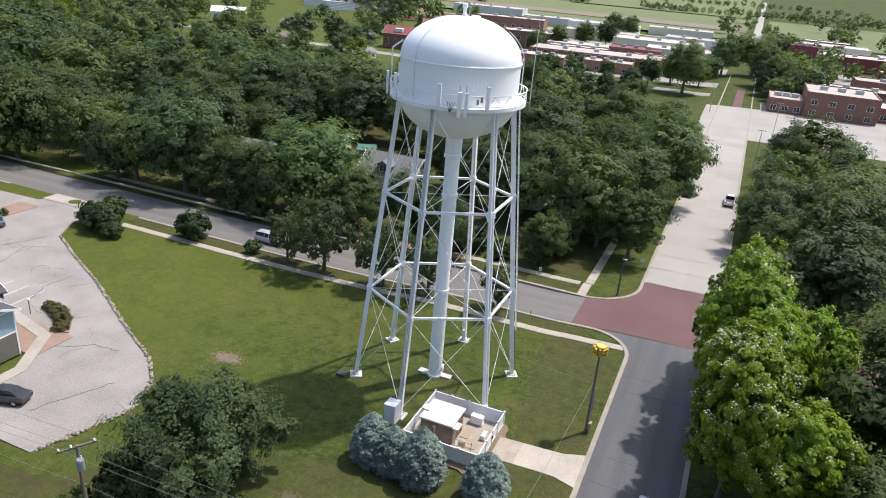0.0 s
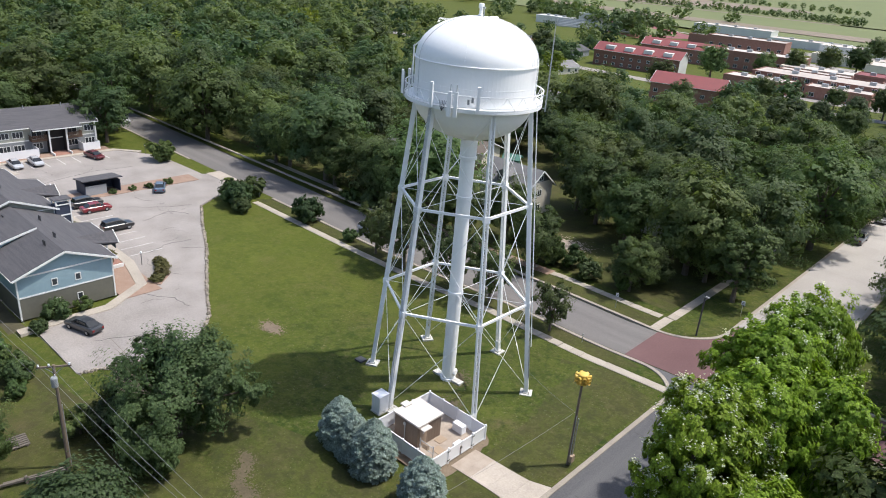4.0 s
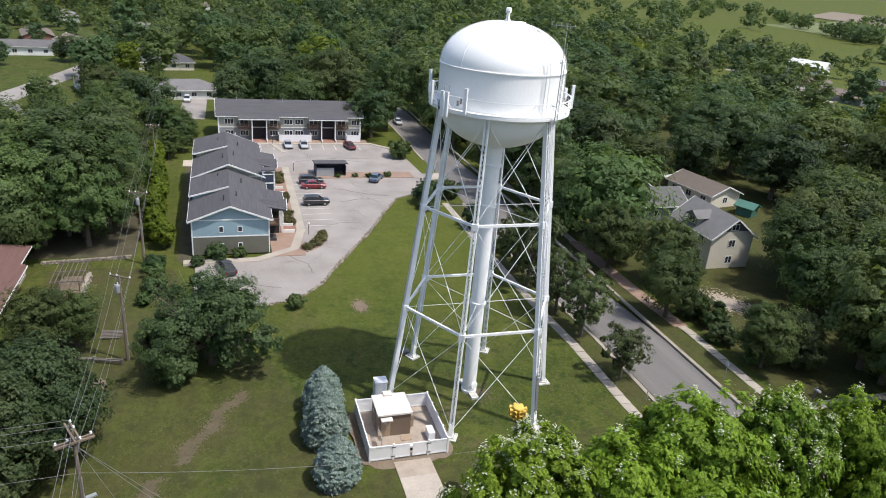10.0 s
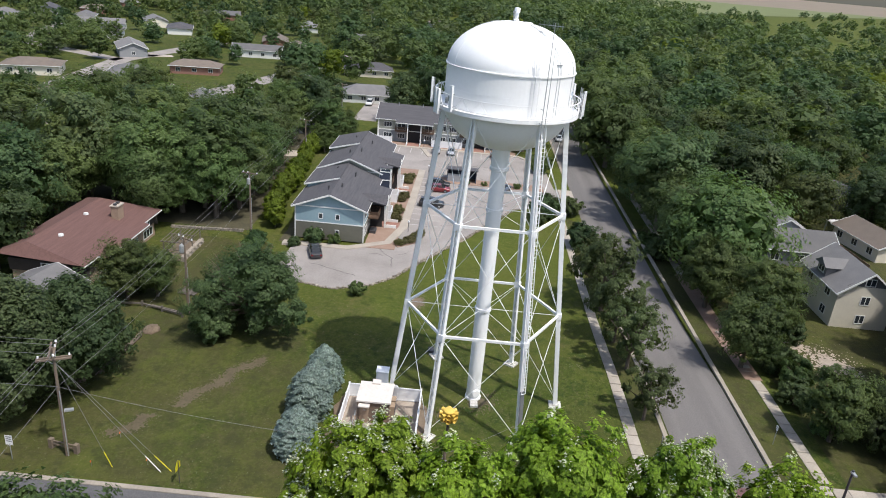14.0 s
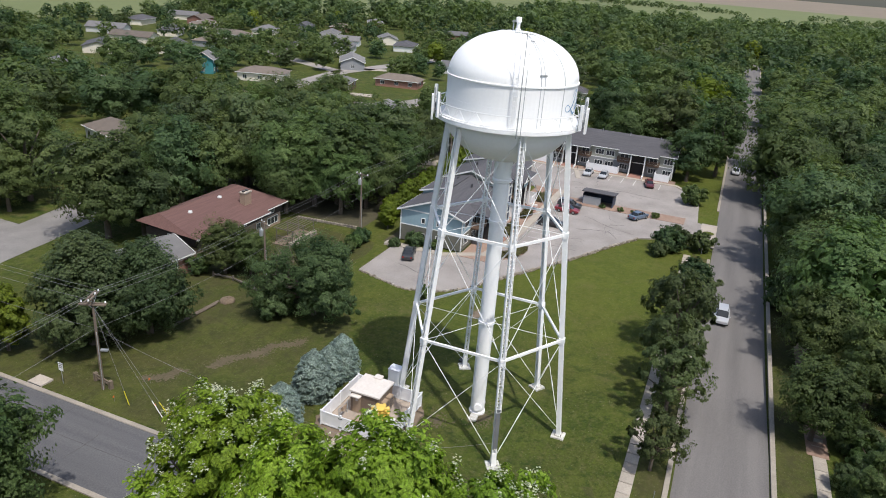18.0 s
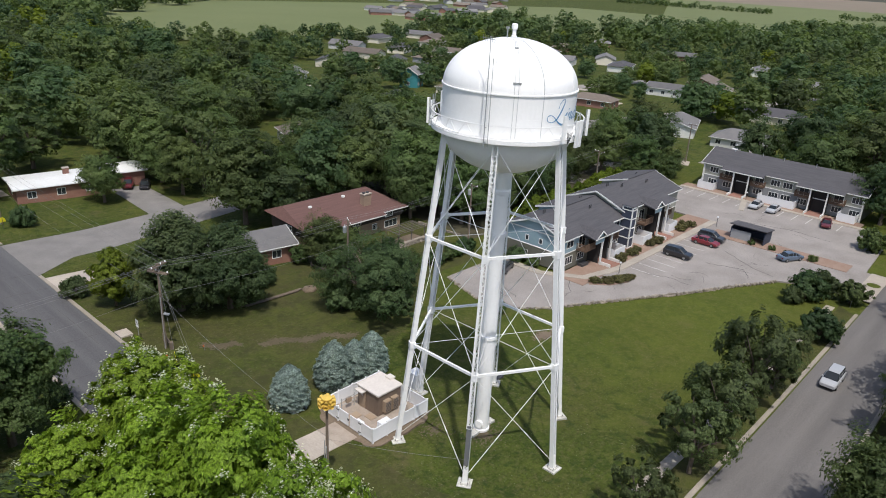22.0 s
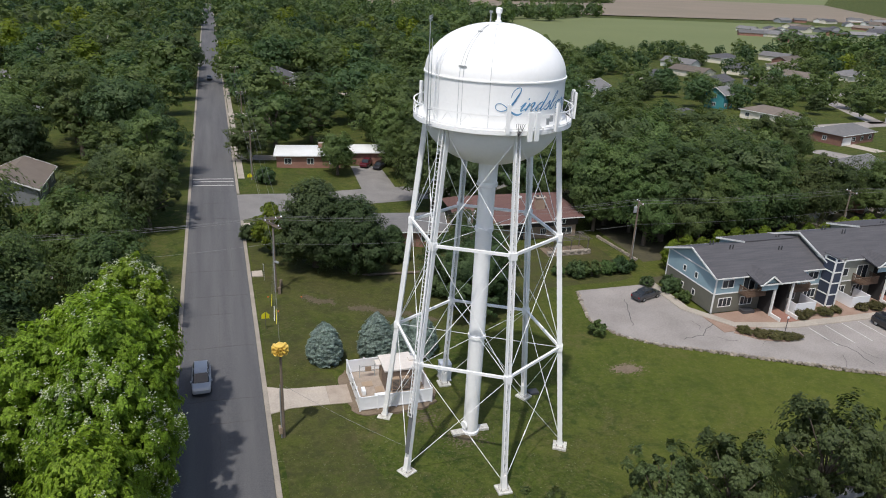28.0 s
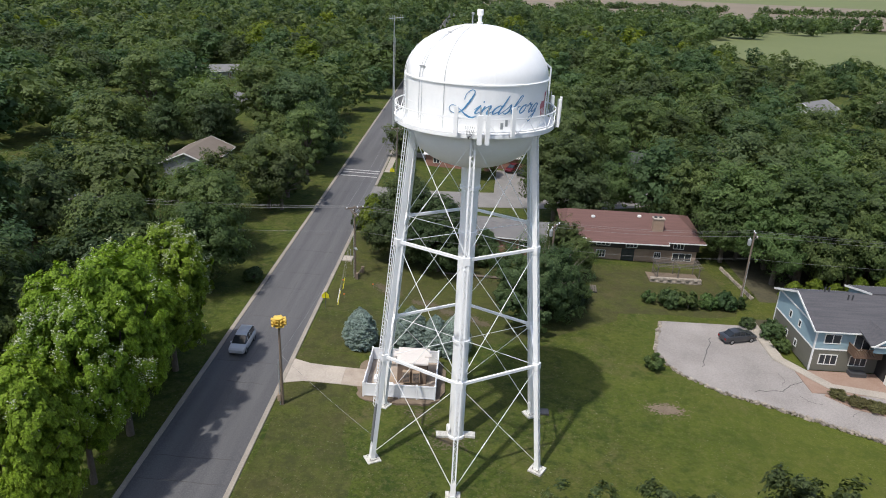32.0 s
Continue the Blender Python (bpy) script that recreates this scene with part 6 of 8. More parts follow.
def entrance(parent, x, wide, eave, z0, porch=2.0, gable=0):
    """A tall stair passage, its inner shade painted on near-black panels, with a porch roof carried forward on white
    posts; gable: which side has a small gable.
    """
    m = Mesher()
    h = eave - 0.35
    for a, b in ((x - wide / 2 - 0.15, x - wide / 2), (x + wide / 2, x + wide / 2 + 0.15)):
        m.box(a, b, -0.05, porch * 0.8, z0, h)
    m.box(x - wide / 2, x + wide / 2, -0.05, 0.03, z0, h)
    part("passage", m, PASSAGE, parent, "near-black panels for the shade in a stair passage")
    z1, z2 = eave + 0.28, eave - 0.36
    for s in (-1, 1):
        px = x + s * (wide / 2 + 0.15)
        part("post", Mesher().bar((px, porch, z0), (px, porch, z2 - 0.16), 0.25, 0.25, (0, 1, 0)), TRIM, parent)
        part("steps_wall", Mesher().box(px - 0.09, px + 0.09, porch + 0.16, porch + 1.9, z0, z0 + 0.55), TRIM, parent)
    m = Mesher()
    x0, x1 = x - wide / 2 - 3.1, x + wide / 2 + 3.1
    m.add([(x0, -0.3, z1), (x1, -0.3, z1), (x1, porch + 0.4, z2), (x0, porch + 0.4, z2), (x0, -0.3, z1 - 0.14), (x1, -0.3, z1 - 0.14), (x1, porch + 0.4, z2 - 0.14), (x0, porch + 0.4, z2 - 0.14)],
          [(3, 2, 1, 0), (4, 5, 6, 7), (1, 5, 4, 0), (2, 6, 5, 1), (3, 7, 6, 2), (0, 4, 7, 3)])
    part("porch_roof", m, SHINGLE, parent)
    part("fascia", Mesher().box(x0, x1, porch + 0.4, porch + 0.46, z2 - 0.16, z2 + 0.02), TRIM, parent)
    part("brick_path", Mesher().box(x - wide / 2, x + wide / 2, 0.05, porch + 2.2, z0 - 0.2, z0 + 0.12), HOUSE_BRICK, parent, "red brick entrance path")
    if gable:
        gx, hw = x + gable * (wide / 2 + 1.3), 1.6
        zp, ze, yf, yb = eave + 0.75, eave - 0.42, porch + 0.5, -3.4
        m = Mesher()
        m.add([(gx - hw, yf, ze), (gx, yf, zp), (gx + hw, yf, ze), (gx - hw, yb, ze), (gx, yb, zp), (gx + hw, yb, ze), (gx - hw, yf, ze - 0.14), (gx, yf, zp - 0.14), (gx + hw, yf, ze - 0.14)],
              [(0, 1, 4, 3), (1, 2, 5, 4), (0, 6, 7, 1), (1, 7, 8, 2), (6, 3, 4, 7), (7, 4, 5, 8)])
        g = part("gable_roof", m, SHINGLE, parent)
        part("gable_front", Mesher().add([(gx - hw + 0.3, yf - 0.3, ze - 0.9), (gx - hw + 0.3, yf - 0.3, ze), (gx, yf - 0.3, zp - 0.2), (gx + hw - 0.3, yf - 0.3, ze), (gx + hw - 0.3, yf - 0.3, ze - 0.9)], [(0, 1, 2, 3, 4)]), SIDING_BLUE, g, "pale blue gable infill")
        for s in (-1, 1):
            part("rake_trim", Mesher().bar((gx + s * hw, yf + 0.04, ze - 0.04), (gx, yf + 0.04, zp - 0.04), 0.07, 0.2), TRIM, g)


def patio(parent, x0, x1, depth=2.9, h=1.55, y0=0.1):
    """White vinyl panels on three sides of a ground-floor patio."""
    for a, b, c, d in ((x0, x1, depth - 0.08, depth), (x0, x0 + 0.08, y0, depth - 0.08), (x1 - 0.08, x1, y0, depth - 0.08)):
        s = part("patio_screen", Mesher().box(a, b, c, d, 0, h), VINYL, parent, "white patio screen")
        part("cap_rail", Mesher().box(a - 0.02, b + 0.02, c - 0.02, d + 0.02, h, h + 0.06), VINYL, s)


# near-black colour that stands for the shade inside the stair passages
PASSAGE = material("passage_shade", (0.030, 0.028, 0.028), 0.85)

# block nearest the tower: two gabled halves, front towards +y
apt = thing("apartment_block", "two-storey blue and olive apartment block with charcoal roof", "apartment building", pose(0, -17.6, LOT_Z))
D0 = -10.7
for x0, x1, up in ((-58.0, -40.2, 0.0), (-78.6, -58.0, 0.95)):
    E, P = 5.3 + up, 7.35 + up
    gable_walls(apt, x0, x1, D0, 0, 0, E, P, (SIDING_OLIVE, SIDING_BLUE if up == 0 else SIDING_SAGE), 2.75)
    gable_roof(apt, x0, x1, D0, 0, E, P, SHINGLE, 0.5)
    part("belt_trim", Mesher().box(x0 - 0.04, x1 + 0.04, D0 - 0.04, 0.04, 2.68, 2.84), TRIM, apt)
    for y in (D0, 0):
        part("corner_trim", Mesher().box(x1 - 0.12, x1 + 0.045, y - 0.05 if y else -0.12, y + 0.12 if y else 0.05, 0, E), TRIM, apt)
    part("gable_band", Mesher().box(x1, x1 + 0.05, D0, 0, E - 0.12, E + 0.06), TRIM, apt)
    # the western part of the rear slope is flatter and ends higher
    xa, xm, yr, lift = x0 - (0.5 if up else 0.0), x0 + (9.4 if up == 0 else 9.8), D0 / 2, 0.8
    fall = (P - E - lift) / -yr
    ze, ya = E + lift - 0.5 * fall, D0 - 0.5
    m = Mesher()
    m.add([(x, y, z) for x in (xa, xm + 0.3) for y, z in ((ya, ze + 0.04), (yr, P + 0.18), (yr, P + 0.34), (ya, ze + 0.20))], [(0, 3, 2, 1), (4, 5, 6, 7), (3, 7, 6, 2), (0, 1, 5, 4), (0, 4, 7, 3), (1, 2, 6, 5)])
    rear = part("rear_roof", m, SHINGLE, apt)
    part("rake_trim", Mesher().bar((xm + 0.34, ya, ze + 0.1), (xm + 0.34, yr, P + 0.24), 0.07, 0.24), TRIM, rear)
    part("gutter", Mesher().box(xa, xm + 0.3, ya - 0.06, ya, ze + 0.02, ze + 0.18), TRIM, rear)
    m = Mesher()
    m.add([(x, y, z) for x in (xm - 0.1, xm) for y, z in ((D0, E - 0.1), (yr, P + 0.1), (D0, E + lift + 0.06))], [(0, 2, 1), (3, 4, 5), (0, 3, 5, 2), (2, 5, 4, 1), (0, 1, 4, 3)])
    part("rear_gable", m, SIDING_BLUE if up == 0 else SIDING_SAGE, apt)
    part("rear_wall", Mesher().box(x0, xm, D0 - 0.02, D0 + 0.12, E - 0.2, E + lift), SIDING_BLUE if up == 0 else SIDING_SAGE, apt)
    c = (x0 + x1) / 2
    entrance(apt, c, 2.5, E, 0.0, 2.4, 1)
    patio(apt, c - 5.6, c - 2.2)
    if up:
        patio(apt, c + 4.2, c + 7.4)
    for s in (-1, 1):
        railing(apt, c + s * 3.6 - 1.5, c + s * 3.6 + 1.5, 0.02, 1.7, 2.85, DECK_BROWN)
        window(apt, pose(c + s * 3.6, 0.0, 2.95), 1.8, 2.0, 2)
        window(apt, pose(c + s * 3.6, 0.0, 0.9), 1.8, 1.1, 3)
        window(apt, pose(c + s * 7.0, 0.0, 3.6), 1.7, 1.05, 2)
        window(apt, pose(c + s * 7.0, 0.0, 0.9), 1.9, 1.15, 3)
    for vx, vy in ((-4, -3.5), (-6.5, -7), (3.5, -4.4), (5.4, -6.2)):
        for d in (0, 0.5):
            px, py = c + vx + d, vy
            zz = P - abs(py - D0 / 2) * (P - E) / (-D0 / 2)
            part("vent_pipe", Mesher().tube((px, py, zz - 0.1), (px, py, zz + 0.8), 0.09, n=7), DARK_STEEL, apt)
for y in (-4.1, -6.7):
    window(apt, pose(-40.2, y, 3.45, 0, 0, -90), 0.5, 0.75, 1)
    window(apt, pose(-40.2, y, 0.9, 0, 0, -90), 0.5, 0.75, 1)
# stair tower between the halves
m = Mesher().box(-58.95, -57.45, 0.0, 1.9, 0, 6.6)
st = part("stair_tower", m, SIDING_NAVY, apt, "dark navy stair tower with white trim")
for x in (-58.95, -57.45):
    part("tower_trim", Mesher().box(x - 0.09, x + 0.09, 1.8, 1.98, 0, 7.3), TRIM, st)
for z in (0.1, 1.8, 3.5, 5.1, 6.6, 7.2):
    part("tower_band", Mesher().box(-58.95, -57.45, 1.9, 1.97, z, z + 0.16), TRIM, st)
    part("tower_band", Mesher().box(-57.45, -57.38, 0.0, 1.9, z, z + 0.16), TRIM, st)
for x in (-58.95, -57.45):
    part("tower_trim", Mesher().box(x - 0.09, x + 0.09, 0.0, 0.18, 6.6, 7.3), TRIM, st)
part("tower_roof", Mesher().box(-59.15, -57.25, -0.2, 2.15, 7.36, 7.44), SHINGLE, st)
part("utility_box", Mesher().box(-46.2, -44.4, 0.3, 1.3, 0.0, 0.5), DARK_STEEL, apt)

# second block across the car park, front towards +x
apt2 = thing("apartment_block", "long two-storey sage apartment block with charcoal roof", "apartment building", pose(-107.4, -8.4, LOT_Z, 0, 0, -90))
E, P = 5.4, 7.9
gable_walls(apt2, -16.3, 16.3, -11.5, 0, 0, E, P, (SIDING_GREY, SIDING_SAGE), 2.75)
gable_roof(apt2, -16.3, 16.3, -11.5, 0, E, P, SHINGLE, 0.5)
part("belt_trim", Mesher().box(-16.34, 16.34, -0.05, 0.05, 2.66, 2.86), TRIM, apt2)
for cx in (-8.4, 7.3):
    entrance(apt2, cx, 2.9, E, 0.0, 1.8)
    for s in (-1, 1):
        railing(apt2, cx + s * 3.3 - 1.4, cx + s * 3.3 + 1.4, 0.02, 1.5, 2.85, DECK_BROWN)
        window(apt2, pose(cx + s * 3.3, 0.0, 2.95), 1.7, 1.9, 2)
        window(apt2, pose(cx + s * 3.3, 0.0, 0.9), 1.7, 1.1, 3)
        window(apt2, pose(cx + s * 6.6, 0.0, 3.5), 1.8, 1.1, 3)
        window(apt2, pose(cx + s * 6.6, 0.0, 0.9), 1.8, 1.1, 3)
for a, b in ((-15.9, -12.6), (-4.4, 3.0), (12.6, 16.1)):
    patio(apt2, a, b, 2.6, 1.6)
for x in (-16.2, 16.2):
    part("corner_post", Mesher().box(x - 0.15, x + 0.15, -0.05, 0.25, 0, E), TRIM, apt2)
for vx in (-12, -5, 1.5, 6, 12):
    part("vent_pipe", Mesher().tube((vx, -5.2, P - 0.2), (vx, -5.2, P + 0.6), 0.09, n=7), GALV, apt2)

# bin shelter on the island
bins = thing("bin_shelter", "dark blue-grey open bin shelter with sloping roof", "shelter", pose(-79.5, -3.3, LOT_Z))
part("wall", Mesher().box(-1.8, -1.65, -3.0, 3.0, 0, 2.2), SIDING_NAVY, bins)
for y in (-3.0, 2.85):
    part("wall", Mesher().box(-1.65, 1.8, y, y + 0.15, 0, 2.1), SIDING_NAVY, bins)
part("gate_panel", Mesher().box(1.7, 1.8, -2.85, 0.6, 0, 1.7), SIDING_GREY, bins)
part("roof", Mesher().add([(-2.1, -3.3, 2.1), (2.2, -3.3, 2.6), (2.2, 3.3, 2.6), (-2.1, 3.3, 2.1), (-2.1, -3.3, 2.25), (2.2, -3.3, 2.75), (2.2, 3.3, 2.75), (-2.1, 3.3, 2.25)], [(3, 2, 1, 0), (4, 5, 6, 7), (0, 1, 5, 4), (1, 2, 6, 5), (2, 3, 7, 6), (3, 0, 4, 7)]), SHINGLE, bins)
for x, y in ((-46.8, -11.2), (-103.2, -13.0), (-97, 13.2), (-81.5, -10.3)):
    l = thing("path_lamp", "short black path lamp with white globe", "lamp", pose(x, y, LOT_Z), group="path lamps")
    part("post", Mesher().tube((0, 0, -0.2), (0, 0, 1.7), 0.05, n=6), DARK_STEEL, l)
    v, q = ball(np.random.default_rng(1), np.array([0, 0, 1.85]), 0.17, 8, 6, 0.0)
    part("globe", fast_mesh("globe", v, q, True), VINYL, l)

# ---- vehicles ----
TYRE = material("tyre_rubber", (0.02, 0.02, 0.02), 0.85)
RIM = material("alloy_rim", (0.42, 0.43, 0.44), 0.35, metal=0.7)
CAR_GLASS = material("car_glass", (0.02, 0.024, 0.028), 0.06, (0.03, 0.035, 0.04), 2, 1, 0.3, 0.0)
LAMP_CLEAR = material("headlamp", (0.62, 0.63, 0.64), 0.15)
LAMP_RED = material("tail_lamp", (0.25, 0.012, 0.012), 0.2)


def car_paint(name, c):
    return material(name, c, 0.28, tuple(v * 0.85 for v in c), 2, 0.5, 0.3, 0.0, coat=0.6)


def loft(stations):
    """Joins rings of (x, y, z) of one size into a closed body."""
    k = len(stations[0])
    m = Mesher()
    vs = [p for s in stations for p in s]
    fs = [(a * k + i, a * k + (i + 1) % k, (a + 1) * k + (i + 1) % k, (a + 1) * k + i) for a in range(len(stations) - 1) for i in range(k)]
    return m.add(vs, fs + [tuple(range(k - 1, -1, -1)), tuple((len(stations) - 1) * k + i for i in range(k))])


def ring(x, w, lo, hi, tuck=0.9):
    return [(x, -w * tuck, lo), (x, w * tuck, lo), (x, w, lo + (hi - lo) * 0.35), (x, w * 0.98, hi - 0.08), (x, w * 0.88, hi), (x, -w * 0.88, hi), (x, -w * 0.98, hi - 0.08), (x, -w, lo + (hi - lo) * 0.35)]


KINDS = {
    "sedan": ([(-2.3, 0.74, 0.42, 0.80), (-2.2, 0.84, 0.30, 0.95), (-1.4, 0.89, 0.24, 1.0), (0, 0.90, 0.22, 0.98), (1.2, 0.89, 0.24, 0.94), (2.1, 0.83, 0.30, 0.80), (2.32, 0.70, 0.40, 0.66)],
              [(-1.75, 0.70, 0.95, 0.98), (-1.1, 0.64, 0.95, 1.40), (-0.2, 0.64, 0.95, 1.46), (0.5, 0.64, 0.93, 1.40), (1.3, 0.72, 0.90, 0.96)], 1.38, 0.33),
    "suv": ([(-2.3, 0.78, 0.45, 1.02), (-2.22, 0.88, 0.34, 1.10), (-1.4, 0.92, 0.30, 1.10), (0, 0.93, 0.28, 1.08), (1.2, 0.92, 0.30, 1.05), (2.1, 0.87, 0.36, 0.94), (2.32, 0.76, 0.46, 0.80)],
            [(-2.22, 0.76, 1.05, 1.10), (-1.95, 0.72, 1.05, 1.64), (-0.4, 0.72, 1.05, 1.72), (0.4, 0.70, 1.04, 1.64), (1.25, 0.78, 1.0, 1.08)], 1.40, 0.38),
    "pickup": ([(-2.8, 0.90, 0.55, 1.08), (-2.7, 0.95, 0.48, 1.12), (-0.7, 0.97, 0.42, 1.12), (0.5, 0.97, 0.40, 1.12), (1.6, 0.96, 0.42, 1.10), (2.6, 0.90, 0.48, 1.0), (2.8, 0.80, 0.56, 0.9)],
               [(-0.72, 0.80, 1.08, 1.12), (-0.6, 0.76, 1.08, 1.80), (0.6, 0.76, 1.08, 1.84), (0.9, 0.74, 1.08, 1.78), (1.6, 0.82, 1.06, 1.12)], 1.75, 0.42),
}


def car(kind, x, y, rz, paint, label, z=None, name="car", category="car"):
    body, cabin, axle, wr = KINDS[kind]
    c = thing(name, label, category, pose(x, y, ground_z(x) + 0.035 if z is None else z, 0, 0, rz))
    b = part("body", loft([ring(*s) for s in body]), paint, c)
    cab = loft([ring(xx, w, lo, hi, 1.12) for xx, w, lo, hi in cabin])
    g = part("glasshouse", cab, CAR_GLASS, c)
    top = [s for s in cabin if s[3] > cabin[0][3] + 0.2]
    part("roof", loft([[(xx, -w * 0.9, hi - 0.03), (xx, w * 0.9, hi - 0.03), (xx, w * 0.86, hi + 0.03), (xx, -w * 0.86, hi + 0.03)] for xx, w, lo, hi in top]), paint, c)
    for s in (-1, 1):
        for xx, w, lo, hi in top:
            part("pillar", Mesher().bar((xx, s * w * 1.09, lo), (xx, s * w * 0.90, hi), 0.09, 0.05), paint, g)
        part("mirror", Mesher().box(0.75, 0.93, s * 0.95 - 0.09, s * 0.95 + 0.09, 0.92, 1.06), paint, c)
        part("headlight", Mesher().box(body[-1][0] - 0.16, body[-1][0] - 0.03, s * 0.56 - 0.16, s * 0.56 + 0.16, body[-1][3] - 0.14, body[-1][3] + 0.02), LAMP_CLEAR, c)
        part("tail_light", Mesher().box(body[0][0] - 0.01, body[0][0] + 0.12, s * 0.62 - 0.13, s * 0.62 + 0.13, body[0][3] - 0.2, body[0][3] + 0.02), LAMP_RED, c)
        for ax in (-axle, axle):
            t = Mesher().lathe([(wr * 0.62, -0.11), (wr * 0.95, -0.11), (wr, -0.07), (wr, 0.07), (wr * 0.95, 0.11), (wr * 0.62, 0.11)], 18)
            w = part("wheel", t, TYRE, c)
            w.matrix_basis = pose(ax, s * 0.80, wr, 90, 0, 0)
            part("rim", Mesher().lathe([(0.0, -0.08), (wr * 0.62, -0.09), (wr * 0.62, 0.09), (0.0, 0.08)], 12), RIM, w)
    if kind == "pickup":
        part("cargo_bed", Mesher().box(-2.6, -0.8, -0.78, 0.78, 1.115, 1.13), DARK_STEEL, c)
    return c


SILVER, BLACK, RED, MAROON, BLUE_GREY, WHITE_C, CHARCOAL = (car_paint(n, c) for n, c in (("silver_car_paint", (0.42, 0.43, 0.45)), ("black_car_paint", (0.015, 0.015, 0.018)), ("red_car_paint", (0.20, 0.012, 0.02)), ("maroon_car_paint", (0.10, 0.012, 0.018)), ("blue_grey_car_paint", (0.10, 0.14, 0.20)), ("white_car_paint", (0.70, 0.70, 0.70)), ("charcoal_car_paint", (0.035, 0.037, 0.042))))
L = LOT_Z
car("sedan", -34.2, -23.8, 198, CHARCOAL, "dark charcoal sedan parked at the car park end", L)
car("suv", -60.9, -8.3, 92, BLACK, "black sport utility vehicle parked in a bay", L)
car("sedan", -70.3, -7.6, 90, RED, "bright red hatchback parked beside a dark car", L)
car("suv", -73.2, -7.8, 90, CHARCOAL, "dark charcoal minivan parked beside a red car", L)
car("sedan", -74.6, 5.2, 152, BLUE_GREY, "blue-grey sedan parked by the planting island", L)
car("sedan", -100.2, -9.8, 0, SILVER, "silver sedan parked before the apartments", L)
car("sedan", -100.2, -6.3, 0, SILVER, "pale silver sedan parked before the apartments", L)
car("sedan", -99.2, 4.0, 12, MAROON, "dark red sedan parked before the apartments", L)
car("suv", -37.5, 21.9, 0, SILVER, "silver sport utility vehicle on the side street")
car("suv", 24.0, -12.5, 90, SILVER, "silver estate car with a yellow roof bar on the street")
car("pickup", 18.0, 86.0, 90, CHARCOAL, "dark pickup truck parked on the concrete street", name="pickup_truck", category="truck")
car("pickup", 25.8, 83.7, 90, WHITE_C, "white pickup truck parked on the concrete street", name="pickup_truck", category="truck")
car("pickup", 18.0, 103.0, 90, WHITE_C, "white pickup truck parked beside the trees", name="pickup_truck", category="truck")
car("sedan", -125.5, 21.4, 0, SILVER, "silver sedan parked far along the side street")
car("suv", -9.5, -95.5, 60, MAROON, "dark maroon car parked on a driveway")
car("sedan", -12.0, -94.0, 60, BLACK, "black car parked on a driveway")
car("pickup", -135.5, -22.0, 0, MAROON, "red pickup truck parked by a lawn", name="pickup_truck", category="truck")
car("suv", -150, -33.0, 0, WHITE_C, "white car parked by a house")
car("sedan", 22.5, -215, 90, CHARCOAL, "dark car far along the street")

# ---- houses ----
FOOT = []  # footprints kept free of trees: x, y, radius


def house(x, y, L, W, rz, walls, roof_mat, eave, rise, label, brick=False, chimney=False, storeys=1, garage=False, z=None, hip=False, detail=True, category="house"):
    h = thing("house", label, category, pose(x, y, ground_z(x) if z is None else z, 0, 0, rz))
    FOOT.append((x, y, max(L, W) * 0.62))
    x0, x1, y0, y1 = -L / 2, L / 2, -W / 2, W / 2
    if hip:
        part("wall", Mesher().box(x0, x1, y0, y1, -0.5, eave), walls, h)
        o, ins = 0.6, W / 2
        m = Mesher()
        zb = eave - 0.15
        m.add([(x0 - o, y0 - o, zb), (x1 + o, y0 - o, zb), (x1 + o, y1 + o, zb), (x0 - o, y1 + o, zb), (x0 + ins * 0.8, 0, eave + rise), (x1 - ins * 0.8, 0, eave + rise)],
              [(0, 1, 5, 4), (1, 2, 5), (2, 3, 4, 5), (3, 0, 4), (3, 2, 1, 0)])
        rf = part("roof", m, roof_mat, h)
        for a, b in (((x0 - o, y0 - o), (x1 + o, y0 - o)), ((x1 + o, y1 + o), (x0 - o, y1 + o))):
            part("gutter", Mesher().bar((*a, zb - 0.02), (*b, zb - 0.02), 0.08, 0.16), TRIM, rf)
    else:
        gable_walls(h, x0, x1, y0, y1, -0.5, eave, eave + rise, (walls,))
        rf = gable_roof(h, x0, x1, y0, y1, eave, eave + rise, roof_mat, 0.5, trim=detail)
    if detail:
        for s in range(storeys):
            z = 0.95 + 2.75 * s
            for k in range(max(2, int(L / 4))):
                wx = x0 + L * (k + 0.5) / max(2, int(L / 4))
                for yy, r in ((y0, 180), (y1, 0)):
                    window(h, pose(wx, yy, z, 0, 0, r), 1.3, 1.1, 2)
            for xx, r in ((x0, 90), (x1, -90)):
                window(h, pose(xx, 0, z, 0, 0, r), 1.1, 1.1, 2)
        part("door", Mesher().box(x0 + L * 0.42 - 0.45, x0 + L * 0.42 + 0.45, y1, y1 + 0.05, 0, 2.05), TIMBER, h)
    if garage:
        part("garage_door", Mesher().box(x1 - 5.2, x1 - 0.6, y1, y1 + 0.06, 0, 2.2), TRIM, h)
    if chimney:
        c = part("chimney", Mesher().box(L * 0.12, L * 0.12 + 1.0, 0.9, 1.6, eave, eave + rise + 1.1), HOUSE_BRICK, h)
        part("chimney_cap", Mesher().box(L * 0.12 - 0.08, L * 0.12 + 1.08, 0.82, 1.68, eave + rise + 1.1, eave + rise + 1.25), CONCRETE, c)
    return h


